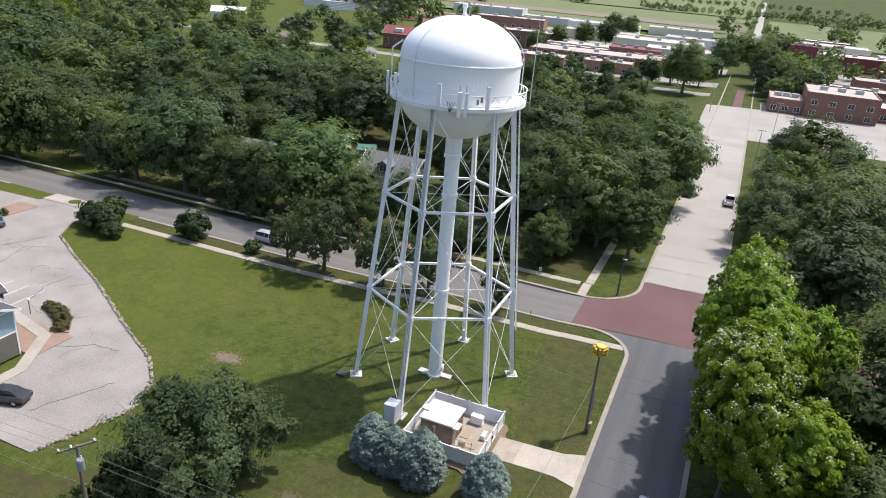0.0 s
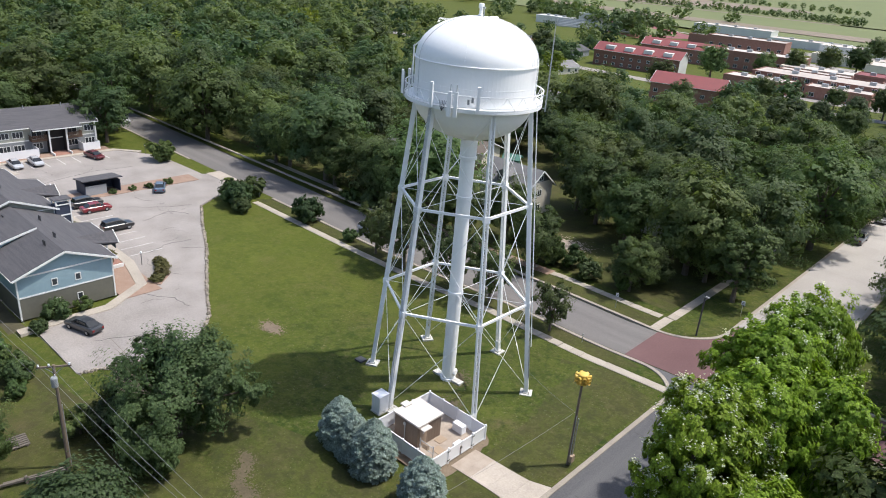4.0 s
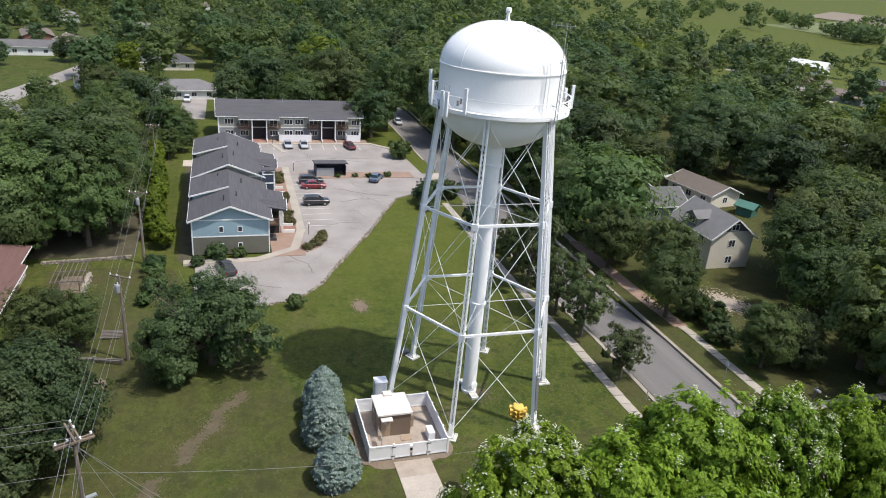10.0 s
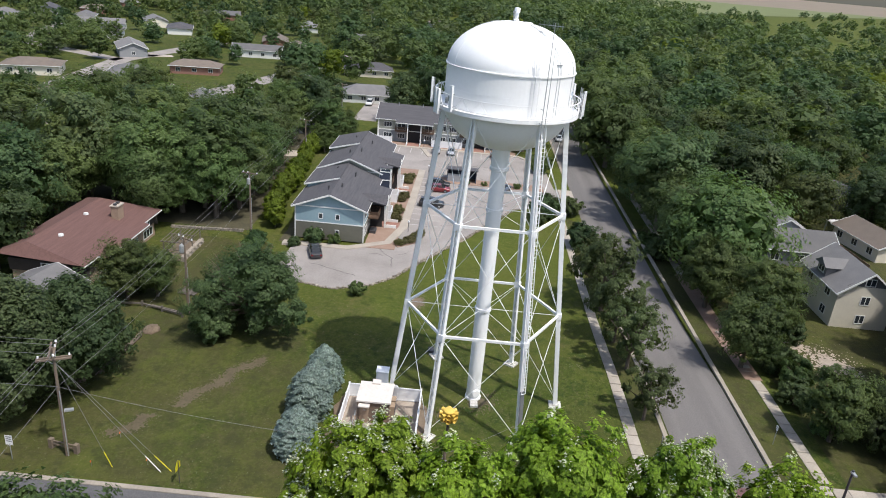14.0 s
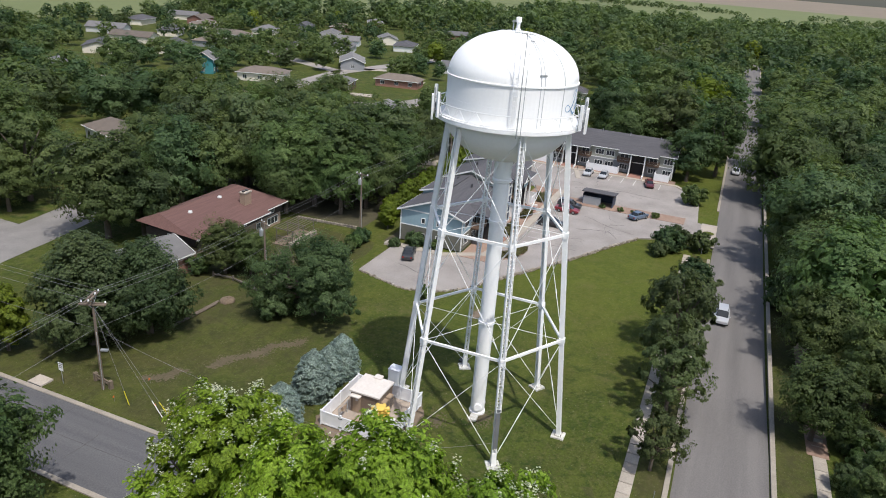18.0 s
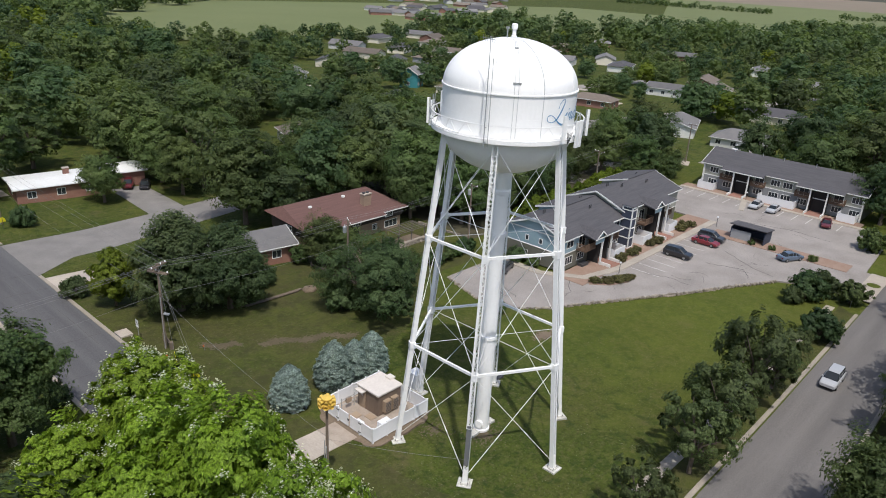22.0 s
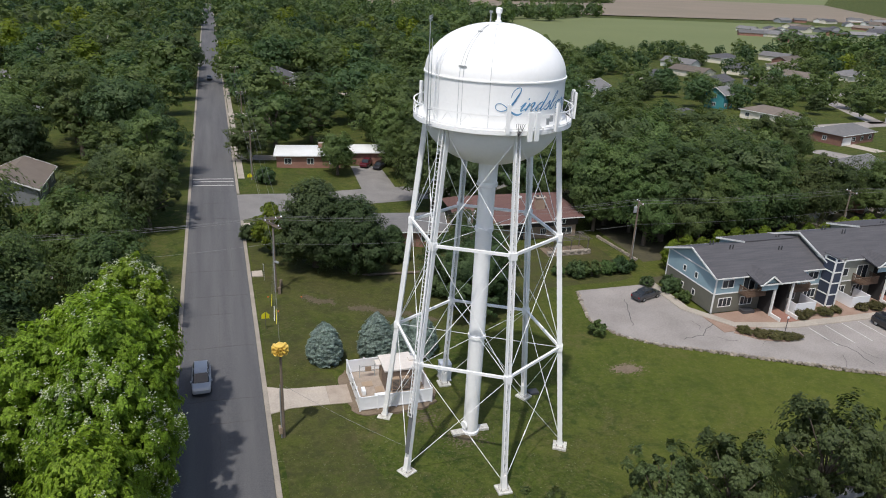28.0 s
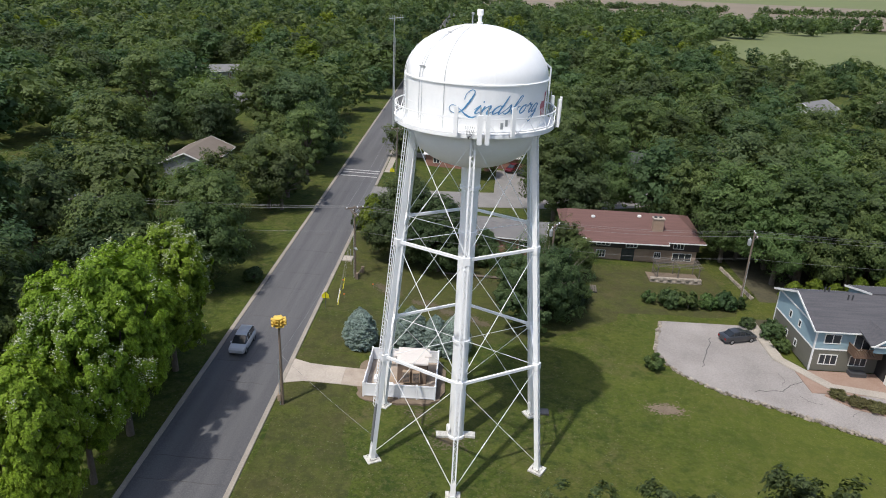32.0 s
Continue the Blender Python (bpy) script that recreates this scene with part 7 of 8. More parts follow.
# long brick house with the maroon roof
TAN_BRICK = material("tan_house_brick", (0.34, 0.25, 0.18), 0.9, (0.26, 0.18, 0.13), 9, 0.9, 0.9, 0.3)
BROWN_BOARD = material("dark_brown_boarding", (0.035, 0.026, 0.024), 0.8, (0.055, 0.042, 0.036), 6, 0.8, 0.7)
ranch = thing("house", "low brick house with large maroon shingle roof", "house", pose(2.2, 0, 0))
for q in ((-18, -52, 6), (-24, -52, 7), (-30, -52, 7), (-36, -52, 7)):
    FOOT.append(q)
part("wall", Mesher().box(-38.2, -18.2, -57.6, -48.6, -2.0, 1.35), TAN_BRICK, ranch, "tan brick lower wall")
part("wall", Mesher().box(-38.4, -18.0, -57.8, -48.3, 1.35, 2.9), BROWN_BOARD, ranch, "dark-stained upper wall")
SL = 0.27
rz_ = lambda y: 2.85 + SL * (-47.5 - y)
front = [(-17.3, -47.9), (-20.8, -47.9), (-20.8, -47.0), (-33.4, -47.0), (-33.4, -47.7), (-39.2, -47.7)]
ridge = [(-36.2, -55.4), (-18.6, -55.6)]
m = Mesher()
top = [(x, y, rz_(y)) for x, y in front[::-1] + ridge[::-1]]
back = [(-17.3, -59.0, 3.7), (-39.2, -59.0, 3.7)]
nt = len(top)
m.add(top + [(x, y, z - 0.2) for x, y, z in top] + back, [tuple(range(nt))] + [(i, i + nt, i + 1 + nt, i + 1) for i in range(5)])
e, w, r0, r1 = 5, 0, 6, 7
m.f += [(e, 2 * nt, r0), (r0, 2 * nt, 2 * nt + 1, r1), (r1, 2 * nt + 1, w)]
rf = part("roof", m, SHINGLE_MAROON, ranch)
for a_, b_ in zip(front, front[1:]):
    part("gutter", Mesher().bar((*a_, rz_(a_[1]) - 0.1), (*b_, rz_(b_[1]) - 0.1), 0.1, 0.16), TRIM, rf)
ch = part("chimney", Mesher().box(-33.0, -31.4, -51.4, -50.4, 3.2, 5.6), TAN_BRICK, ranch, "tan brick chimney")
part("chimney_cap", Mesher().box(-33.1, -31.3, -51.5, -50.3, 5.6, 5.75), CONCRETE, ch)
for px in (-32.7, -31.9):
    part("flue", Mesher().box(px, px + 0.4, -51.1, -50.7, 5.75, 6.0), DARK_STEEL, ch)
for x, z, w, hh in ((-23.6, 1.75, 2.0, 0.85), (-35.2, 1.75, 1.5, 0.8), (-28.0, 1.6, 1.6, 0.9)):
    window(ranch, pose(x, -48.3, z), w, hh, 3)
for x, z, w, hh in ((-23.4, -0.3, 1.3, 1.0), (-36.0, -0.3, 2.8, 1.1), (-32.2, -0.1, 0.9, 0.9)):
    window(ranch, pose(x, -48.6, z), w, hh, 3)
part("door", Mesher().box(-28.6, -26.6, -48.6, -48.52, -0.8, 1.2), GLASS_DARK, ranch)
window(ranch, pose(-18.0, -53.0, 1.6, 0, 0, -90), 1.3, 0.9, 2)
for x, y in ((-22.5, -53.5), (-30.0, -54.2)):
    part("roof_vent", Mesher().lathe([(0.35, 0), (0.3, 0.25), (0.0, 0.3)], 10, Matrix.Translation((x, y, rz_(y)))), METAL_ROOF, ranch, "pale metal roof vent")
terrace = thing("terrace", "old stone terrace with a bare timber pergola frame", "terrace", pose(-31.1, -40.9, -0.95))
part("terrace_wall", Mesher().box(-3.6, 3.8, -0.25, 0.25, 0, 0.85), STONE, terrace, "old grey stone terrace wall")
for i in range(12):
    q = new("stone", stones[i % 6])
    q.matrix_basis = Matrix.Translation((-3.4 + 0.63 * i, 0.22, 0.25 + 0.42 * (i % 2))) @ Matrix.Diagonal((1.1, 0.6, 1.0, 1))
    q.parent = terrace
part("terrace_floor", Mesher().box(-3.6, 3.8, -3.2, -0.25, 0, 0.3), SOIL, terrace)
for x in (-3.2, -0.2, 2.8):
    for y in (-3.0, -0.1):
        part("pergola_post", Mesher().box(x - 0.06, x + 0.06, y - 0.06, y + 0.06, 0.3, 2.5), GREY_TIMBER, terrace)
    part("pergola_beam", Mesher().bar((x, -3.4, 2.5), (x, 0.3, 2.5), 0.08, 0.14), GREY_TIMBER, terrace)
for i in range(7):
    part("pergola_slat", Mesher().bar((-3.7, -3.2 + 0.56 * i, 2.62), (3.3, -3.2 + 0.56 * i, 2.62), 0.07, 0.08), GREY_TIMBER, terrace)
for z in (0.9, 1.3):
    part("pergola_rail", Mesher().bar((2.8, -3.0, z), (2.8, -0.1, z), 0.05, 0.1), GREY_TIMBER, terrace)
garden_wall = thing("garden_wall", "low weathered grey rubble garden wall", "stone wall")
rng = random.Random(61)
for i in range(44):
    for row in range(2):
        q = new("stone", stones[rng.randrange(6)])
        k = (i + 0.5 * row) / 44
        q.matrix_basis = Matrix.Translation((-39.6 - 1.0 * k + rng.uniform(-0.06, 0.06), -47.5 + 11.0 * k, ground_z(-40) + 0.08 + 0.24 * row)) @ Matrix.Rotation(rng.uniform(0, 6.28), 4, "Z") @ Matrix.Diagonal((0.72, 0.62, 0.75, 1))
        q.parent = garden_wall

house(-6.6, -50.6, 11.5, 7.2, -8, HOUSE_BRICK, SHINGLE_GREY, 2.7, 1.5, "small red brick house with grey roof", brick=True, z=0.0)
house(2.0, -99.3, 14, 8.5, 172, HOUSE_BRICK, METAL_ROOF, 2.7, 0.32, "low brick house with flat white metal roof", chimney=True)
house(-9.6, -100.0, 8, 7, 172, HOUSE_BRICK, METAL_ROOF, 2.8, 0.5, "low carport with flat white roof", detail=False)

# cream house with dormer across the side street
cream = house(-32.0, 52.2, 10.6, 7.6, 0, SIDING_CREAM, SHINGLE_GREY, 5.4, 2.9, "two-storey cream house with grey gabled roof and dormer", storeys=2)
part("gable_shingles", Mesher().add([(5.31, -3.0, 6.3), (5.31, 3.0, 6.3), (5.31, 0, 8.2)], [(0, 1, 2)]), SHINGLE_GREY, cream)
window(cream, pose(5.32, 0, 6.5, 0, 0, -90), 1.2, 0.9, 2)
dm = part("dormer", Mesher().box(-1.5, 1.0, -3.9, -1.5, 5.6, 7.2), SHINGLE_GREY, cream, "grey shingled dormer")
window(dm, pose(-0.25, -3.92, 6.0, 0, 0, 180), 1.4, 0.9, 2)
part("dormer_roof", Mesher().add([(-1.9, -4.3, 7.0), (1.4, -4.3, 7.0), (1.4, -0.5, 7.0), (-1.9, -0.5, 7.0), (-0.25, -4.3, 8.0), (-0.25, -0.5, 8.0)], [(0, 4, 5, 3), (1, 2, 5, 4), (0, 1, 4), (3, 5, 2), (0, 3, 2, 1)]), SHINGLE_GREY, dm)
part("porch", Mesher().box(-5.3, 0.0, 3.8, 6.6, -0.3, 2.7), SIDING_GREY, cream, "grey lean-to at the back")
house(-52.5, 53.2, 12, 8, 90, SIDING_GREY, SHINGLE_GREY, 3.0, 2.2, "grey house with slate-grey roof among trees")
house(-62.5, 54.4, 10, 8, 0, SIDING_GREY, SHINGLE_GREY, 3.0, 2.2, "grey bungalow under tall trees")
porch = house(-60.5, 71.6, 12, 8, 10, SIDING_CREAM, SHINGLE_TAN, 2.7, 1.6, "cream house with tan roof and white porch")
part("porch_roof", Mesher().box(-9.2, -6.1, -3.6, 2.6, 2.3, 2.45), METAL_ROOF, porch, "flat white porch roof")
for px, py in ((-9.0, -3.4), (-9.0, 2.4)):
    part("porch_post", Mesher().box(px - 0.08, px + 0.08, py - 0.08, py + 0.08, 0, 2.3), TRIM, porch)
house(-50.0, 74.5, 3.2, 2.6, 25, GREEN_SIDING, GREEN_SIDING, 1.9, 0.7, "small green garden shed beside a house", detail=False)
yard_fence = thing("timber_fence", "brown timber garden fence between back yards", "fence")
for i in range(26):
    part("board", Mesher().box(-64 + 0.62 * i, -63.44 + 0.62 * i, 63.4 + 0.04 * i, 63.46 + 0.04 * i, ground_z(-55) - 0.1, ground_z(-55) + 1.7), TIMBER, yard_fence)
house(-90.0, 77.0, 12, 8, 15, SIDING_GREY, SHINGLE_GREY, 2.9, 2.0, "grey house among trees")
house(-9.5, 65.0, 12, 8, 90, SIDING_WHITE, SHINGLE_GREY, 3.0, 2.2, "white house hidden under trees")
house(-24.0, 88.0, 11, 8, 0, SIDING_WHITE, SHINGLE_TAN, 3.0, 2.2, "white house hidden under trees")
house(54.4, -81.5, 14, 9, 90, SIDING_GREY, SHINGLE_TAN, 2.9, 1.9, "tan-roofed house among dense trees")
house(46.0, -29.0, 13, 9, 90, HOUSE_BRICK, SHINGLE_MAROON, 3.0, 2.0, "brown-roofed house behind catalpa trees")
walls_pick = [SIDING_WHITE, SIDING_GREY, SIDING_CREAM, HOUSE_BRICK]
roof_pick = [SHINGLE_GREY, SHINGLE_GREY, SHINGLE_TAN, SHINGLE]
rng = random.Random(14)
SUBURB = [(-89, -54, 16), (-106, -58, 30), (-124, -50, 20), (-113, -105, 110), (-59, -107, 70), (-35, -104, 150), (-9, -191, 95), (-2, -215, 100), (-115, -134, 25), (-153, -108, 15), (-178, -96, 100), (-153, -137, 110), (-119, -72, 20), (-205, -131, 30), (-228, -90, 100),
          (-157, -34, 100), (-206, -42, 100), (-240, -74, 30), (-265, -93, 15), (-246, -160, 20), (-272, -176, 110), (-281, -143, 20), (-300, -163, 30), (-240, -221, 105), (-274, -224, 15), (-312, -225, 20), (-334, -208, 110), (-389, -218, 30), (-293, -195, 20), (-161, -222, 40), (-182, -205, 30),
          (-194, -237, 110), (-213, -211, 20), (-228, -247, 30), (-209, -268, 110), (-253, -292, 20), (-270, -262, 25), (-298, -300, 110), (-288, -280, 20), (-115, -190, 40), (-161, -56, 20), (-300, -60, 70), (-433, -30, 20), (-457, -70, 80), (-520, -120, 30), (-340, -95, 15), (-360, -150, 110),
          (76, -351, 10), (90, -200, 30), (70, -140, 80), (85, -280, 20), (-90, 140, 30), (-176, 222, 15), (-212, 238, 40), (-130, 206, 80), (-205, 275, 20), (-160, 262, 100)]
for i, (x, y, r) in enumerate(SUBURB):
    w, rf = rng.choice(walls_pick), rng.choice(roof_pick)
    wn_ = {"white_siding": "white", "grey_siding": "grey", "cream_siding": "cream", "house_brick": "brick"}[w.name]
    rn_ = {"grey_shingle": "grey", "tan_shingle": "tan", "charcoal_shingle": "charcoal"}[rf.name]
    near = math.hypot(x, y) < 260
    house(x, y, rng.uniform(15, 21), rng.uniform(8.5, 11), r, w, rf, rng.uniform(2.7, 3.1), rng.uniform(1.6, 2.3), f"{wn_} suburban house with {rn_} shingle roof", hip=rng.random() < 0.35, detail=near, garage=near and rng.random() < 0.6)
    FOOT.append((x, y, 13.5))
    if near and math.hypot(x, y) > 150:
        FOOT.append((x * (1 - 14 / math.hypot(x, y)), y * (1 - 14 / math.hypot(x, y)), 9.0))
    if near and i < 40:
        d = Matrix.Rotation(radians(r), 3, "Z") @ Vector((4, 9, 0))
        structure("driveway_house", Mesher().box(-2.4, 2.4, -5, 5, -0.2, 0.05), CONCRETE, "pale concrete house driveway", "driveway").matrix_basis = pose(x + d.x, y + d.y, ground_z(x), 0, 0, r)
house(-240, 262, 17, 11, 30, SIDING_WHITE, METAL_ROOF, 6.2, 2.4, "tall white two-storey house with white porch", storeys=2)
FOOT.append((-240, 262, 16))
structure("lot_north_west", sheet([(-222, 222), (-180, 196), (-168, 212), (-210, 240)], 0.06), CONCRETE, "pale gravel lot beside houses", "car park")
# teal house front seen beyond the trees
house(-150.0, -160, 7, 7, 25, material("teal_siding", (0.05, 0.25, 0.28), 0.7), SHINGLE_GREY, 5.2, 2.2, "narrow teal two-storey house with grey roof", storeys=2)
# distant estate beside the fields
for i in range(46):
    a = i / 46
    x, y = -400 - 480 * a + rng.uniform(-50, 50), -400 - 370 * a + rng.uniform(-70, 60)
    house(x, y, rng.uniform(14, 22), rng.uniform(9, 12), rng.choice((10, 60, 100, 150)), rng.choice(walls_pick), rng.choice(roof_pick), 3.0, 2.2, "distant new house beside open fields", detail=False)


# ---- town centre ----
def hall(x, y, L, W, rz, H, walls, roof_mat, label, windows=True, storeys=1):
    h = thing("town_building", label, "building", pose(x, y, ground_z(x), 0, 0, rz))
    FOOT.append((x, y, max(L, W) * 0.6))
    FOOT.append((x + L * 0.35 * math.cos(radians(rz)), y + L * 0.35 * math.sin(radians(rz)), W * 0.6))
    FOOT.append((x - L * 0.35 * math.cos(radians(rz)), y - L * 0.35 * math.sin(radians(rz)), W * 0.6))
    FOOT.append((x, y - W / 2 - 14, L * 0.4))
    part("wall", Mesher().box(-L / 2, L / 2, -W / 2, W / 2, -0.5, H), walls, h)
    part("roof", Mesher().box(-L / 2 + 0.3, L / 2 - 0.3, -W / 2 + 0.3, W / 2 - 0.3, H - 0.2, H + 0.05), roof_mat, h)
    m = Mesher()
    for a, b, c, d in ((-L / 2 - 0.05, L / 2 + 0.05, -W / 2 - 0.05, -W / 2 + 0.3), (-L / 2 - 0.05, L / 2 + 0.05, W / 2 - 0.3, W / 2 + 0.05), (-L / 2 - 0.05, -L / 2 + 0.3, -W / 2 + 0.3, W / 2 - 0.3), (L / 2 - 0.3, L / 2 + 0.05, -W / 2 + 0.3, W / 2 - 0.3)):
        m.box(a, b, c, d, H - 0.3, H + 0.4)
    part("parapet", m, walls, h)
    if windows:
        for s in range(storeys):
            for k in range(max(3, int(L / 5))):
                wx = -L / 2 + L * (k + 0.5) / max(3, int(L / 5))
                for yy, r in ((-W / 2, 180), (W / 2, 0)):
                    window(h, pose(wx, yy, 1.0 + 3.4 * s, 0, 0, r), 1.8, 1.5, 2)
    for k in range(3):
        ux = -L / 4 + L / 4 * k
        part("roof_unit", Mesher().box(ux - 1.2, ux + 1.2, -1, 1, H, H + 1.3), GALV, h)
    return h


hall(54.0, 217, 22, 24, 0, 8.0, HOUSE_BRICK, FLAT_ROOF, "brick hall with pale flat roof", storeys=2)
hall(37.4, 215, 11, 18, 0, 4.5, HOUSE_BRICK, FLAT_ROOF, "low brick annex with pale flat roof")
hall(76.2, 222, 22, 16, 0, 4.5, HOUSE_BRICK, FLAT_ROOF, "low brick wing with pale flat roof")
hall(74, 388, 50, 24, 0, 7.0, RED_ROOF, FLAT_ROOF, "dark red school building with pale roof", storeys=1)
hall(47, 372, 14, 12, 0, 11.0, RED_ROOF, RED_ROOF, "tall dark red stage tower", windows=False)
hall(-44, 284, 60, 22, 5, 6.0, HOUSE_BRICK, FLAT_ROOF, "brick college building with pale flat roof", storeys=2)
hall(-66, 262, 26, 14, 5, 4.5, HOUSE_BRICK, FLAT_ROOF, "low brick campus wing with pale flat roof")
hall(-14, 300, 30, 15, 5, 5.0, HOUSE_BRICK, FLAT_ROOF, "brick campus wing with pale flat roof")
hall(-12, 345, 34, 22, 5, 5.5, SIDING_CREAM, FLAT_ROOF, "pale campus hall with flat roof")
hall(-28, 380, 50, 26, 5, 6.5, SIDING_CREAM, FLAT_ROOF, "large pale hall with flat roof", storeys=1)
hall(-33, 330, 26, 18, 5, 5.5, HOUSE_BRICK, RED_ROOF, "brick hall with faded red roof")
hall(-123, 394, 44, 18, 8, 9.5, HOUSE_BRICK, FLAT_ROOF, "three-storey brick hall with pale roof", storeys=2)
hall(-104, 322, 36, 16, 8, 8.5, HOUSE_BRICK, FLAT_ROOF, "three-storey brick hall beside trees", storeys=2)
for x, y, r, l in ((-65, 193, 12, 24), (-120, 258, 10, 40), (-126, 314, 12, 40)):
    res = house(x, y, l, 13, r, HOUSE_BRICK, RED_ROOF, 7.0, 3.0, "brick hall of residence with red gabled roof", storeys=2)
    m = Mesher()
    m.add([(l / 2 + d, yy, zz) for d in (0.02, 0.12) for yy, zz in ((-6.5, 0), (6.5, 0), (6.5, 6.9), (0, 9.8), (-6.5, 6.9))], [(0, 4, 3, 2, 1), (5, 6, 7, 8, 9)] + [(i, (i + 1) % 5, 5 + (i + 1) % 5, 5 + i) for i in range(5)])
    part("gable_cladding", m, SIDING_WHITE, res, "white clad gable end")
    for k in range(4 if l > 30 else 0):
        part("dormer", Mesher().box(-15 + 9 * k, -11 + 9 * k, -5.6, -1.5, 7.6, 9.2), SIDING_WHITE, res, "white roof dormer")
hall(-252, 428, 22, 7, 30, 9.5, SIDING_WHITE, METAL_ROOF, "white stadium press box", windows=False)
hall(-280, 420, 26, 16, 10, 5, SIDING_WHITE, METAL_ROOF, "white metal shed near sports fields", windows=False)
hall(-9, 426, 40, 20, 0, 5.5, SIDING_WHITE, FLAT_ROOF, "pale store with flat roof", windows=False)
hall(60, 470, 60, 24, 0, 6, SIDING_CREAM, FLAT_ROOF, "wide pale store with flat roof", windows=False)
hall(-80, 480, 50, 22, 4, 6, SIDING_WHITE, FLAT_ROOF, "wide pale shed with flat roof", windows=False)
for x, y, L, W, r, H, w in ((-58, 306, 30, 16, 5, 5.0, HOUSE_BRICK), (-36, 268, 24, 14, 5, 4.5, HOUSE_BRICK), (-62, 330, 34, 16, 5, 4.5, SIDING_CREAM), (-96, 352, 40, 18, 8, 6.0, HOUSE_BRICK), (-150, 430, 46, 20, 8, 6.0, HOUSE_BRICK), (-70, 420, 44, 18, 5, 5.0, SIDING_CREAM), (-120, 500, 50, 18, 6, 5.0, SIDING_WHITE), (-30, 520, 46, 20, 4, 5.0, SIDING_CREAM), (-190, 540, 60, 22, 6, 6.0, SIDING_WHITE), (70, 262, 40, 14, 0, 4.5, HOUSE_BRICK), (88, 296, 44, 16, 0, 5.0, HOUSE_BRICK), (96, 340, 30, 14, 0, 5.0, RED_ROOF), (120, 420, 60, 22, 0, 6.0, SIDING_WHITE), (64, 520, 40, 18, 0, 5.0, HOUSE_BRICK)):
    hall(x, y, L, W, r, H, w, FLAT_ROOF, "low " + {"house_brick": "brick", "cream_siding": "cream", "white_siding": "white", "red_metal_roof": "dark red"}[w.name] + " town building with pale flat roof", windows=y < 360)
stand = thing("grandstand", "grey stepped grandstand below the press box", "grandstand", pose(-246, 419, ground_z(-246), 0, 0, 30))
for k in range(6):
    part("tier", Mesher().box(-26, 26, -7 + 2.2 * k, -4.8 + 2.2 * k, 0, 0.8 + 0.9 * k), GALV, stand)
structure("sports_track", sheet([(-200, 400), (-290, 440), (-330, 500), (-250, 520), (-180, 460)][::-1], 0.1), RED_ROOF, "red running track beside sports fields", "track")
structure("sports_field", sheet([(-215, 415), (-280, 445), (-300, 485), (-245, 500), (-195, 455)][::-1], 0.2), FIELD_GREEN, "green sports field", "sports field")

# ---- utility poles and lines ----
TOPS = {}


def utility_pole(key, x, y, h, rz, arms=1, can=False, lamp=False, crossed=False):
    p = thing("utility_pole", "grey-brown wooden utility pole with crossarm" + (" and transformer" if can else ""), "utility pole", pose(x, y, ground_z(x), 0, 0, rz))
    part("pole", Mesher().tube((0, 0, -0.5), (0, 0, h), 0.17, 0.11, n=10), POLE_WOOD, p)
    for a in range(arms):
        z = h - 0.25 - 0.75 * a
        plank = Mesher().box(-1.25, 1.25, 0.09, 0.21, z - 0.07, z + 0.07)
        if crossed:
            plank.box(-1.25, 1.25, -0.24, -0.12, z - 0.07, z + 0.07)
        arm = part("crossarm", plank, POLE_WOOD, p)
        if crossed and a:
            arm.rotation_euler.z = radians(90)
        for s in (-1.1, -0.35, 1.1):
            part("insulator", Mesher().lathe([(0.05, 0), (0.09, 0.05), (0.06, 0.12), (0.08, 0.17), (0.0, 0.22)], 8, Matrix.Translation((s, 0.15, z + 0.07))), VINYL, arm)
        for s in (-1, 1):
            part("brace", Mesher().bar((s * 0.7, 0.15, z - 0.05), (0, 0.12, z - 0.65), 0.04, 0.04), GALV, arm)
    if can:
        c = part("transformer", Mesher().lathe([(0.0, -0.45), (0.24, -0.45), (0.26, -0.35), (0.26, 0.35), (0.20, 0.45), (0.0, 0.47)], 14, Matrix.Translation((0.0, -0.42, h - 1.3))), GALV, p, "grey can transformer")
        part("bushing", Mesher().tube((0.1, -0.42, h - 0.88), (0.1, -0.42, h - 0.6), 0.04, n=6), VINYL, c)
    if lamp:
        part("lamp_head", Mesher().box(-0.15, 0.15, 0.2, 0.9, h * 0.42, h * 0.42 + 0.15), GALV, p)
    part("conduit", Mesher().tube((0.16, 0.08, 0), (0.16, 0.08, h * 0.62), 0.04, n=6), GALV, p)
    g = Matrix.Translation((x, y, ground_z(x))) @ Matrix.Rotation(radians(rz), 4, "Z")
    TOPS[key] = [g @ Vector((s, 0.15, h)) for s in (-1.1, -0.35, 1.1)] + [g @ Vector((0.15, 0, h * 0.66))]


utility_pole("corner", 15.0, -33.6, 10.3, 25, arms=2, lamp=True, crossed=True)
utility_pole("yard", -11.7, -33.9, 9.9, 60, can=True)
utility_pole("back", -38.2, -34.6, 10.6, 80, can=True)
utility_pole("south", 15.0, -86.5, 9.8, 5)
utility_pole("south_b", 14.8, -132, 9.8, 5)
utility_pole("south_c", 14.8, -178, 9.8, 5)
utility_pole("east", 52.0, -31.5, 9.8, 90)
utility_pole("west_a", -80.0, -36.0, 9.8, 85)
utility_pole("west_b", -126.0, -37.0, 9.8, 85)
utility_pole("north_a", -82.0, 98.2, 9.0, 20, arms=2)
utility_pole("north_b", -101.8, 92.2, 9.8, 20, arms=2)
lamp = thing("street_lamp", "short dark wooden lamp pole by the crossing", "street lamp", pose(13.9, 30.2, ground_z(13.9)))
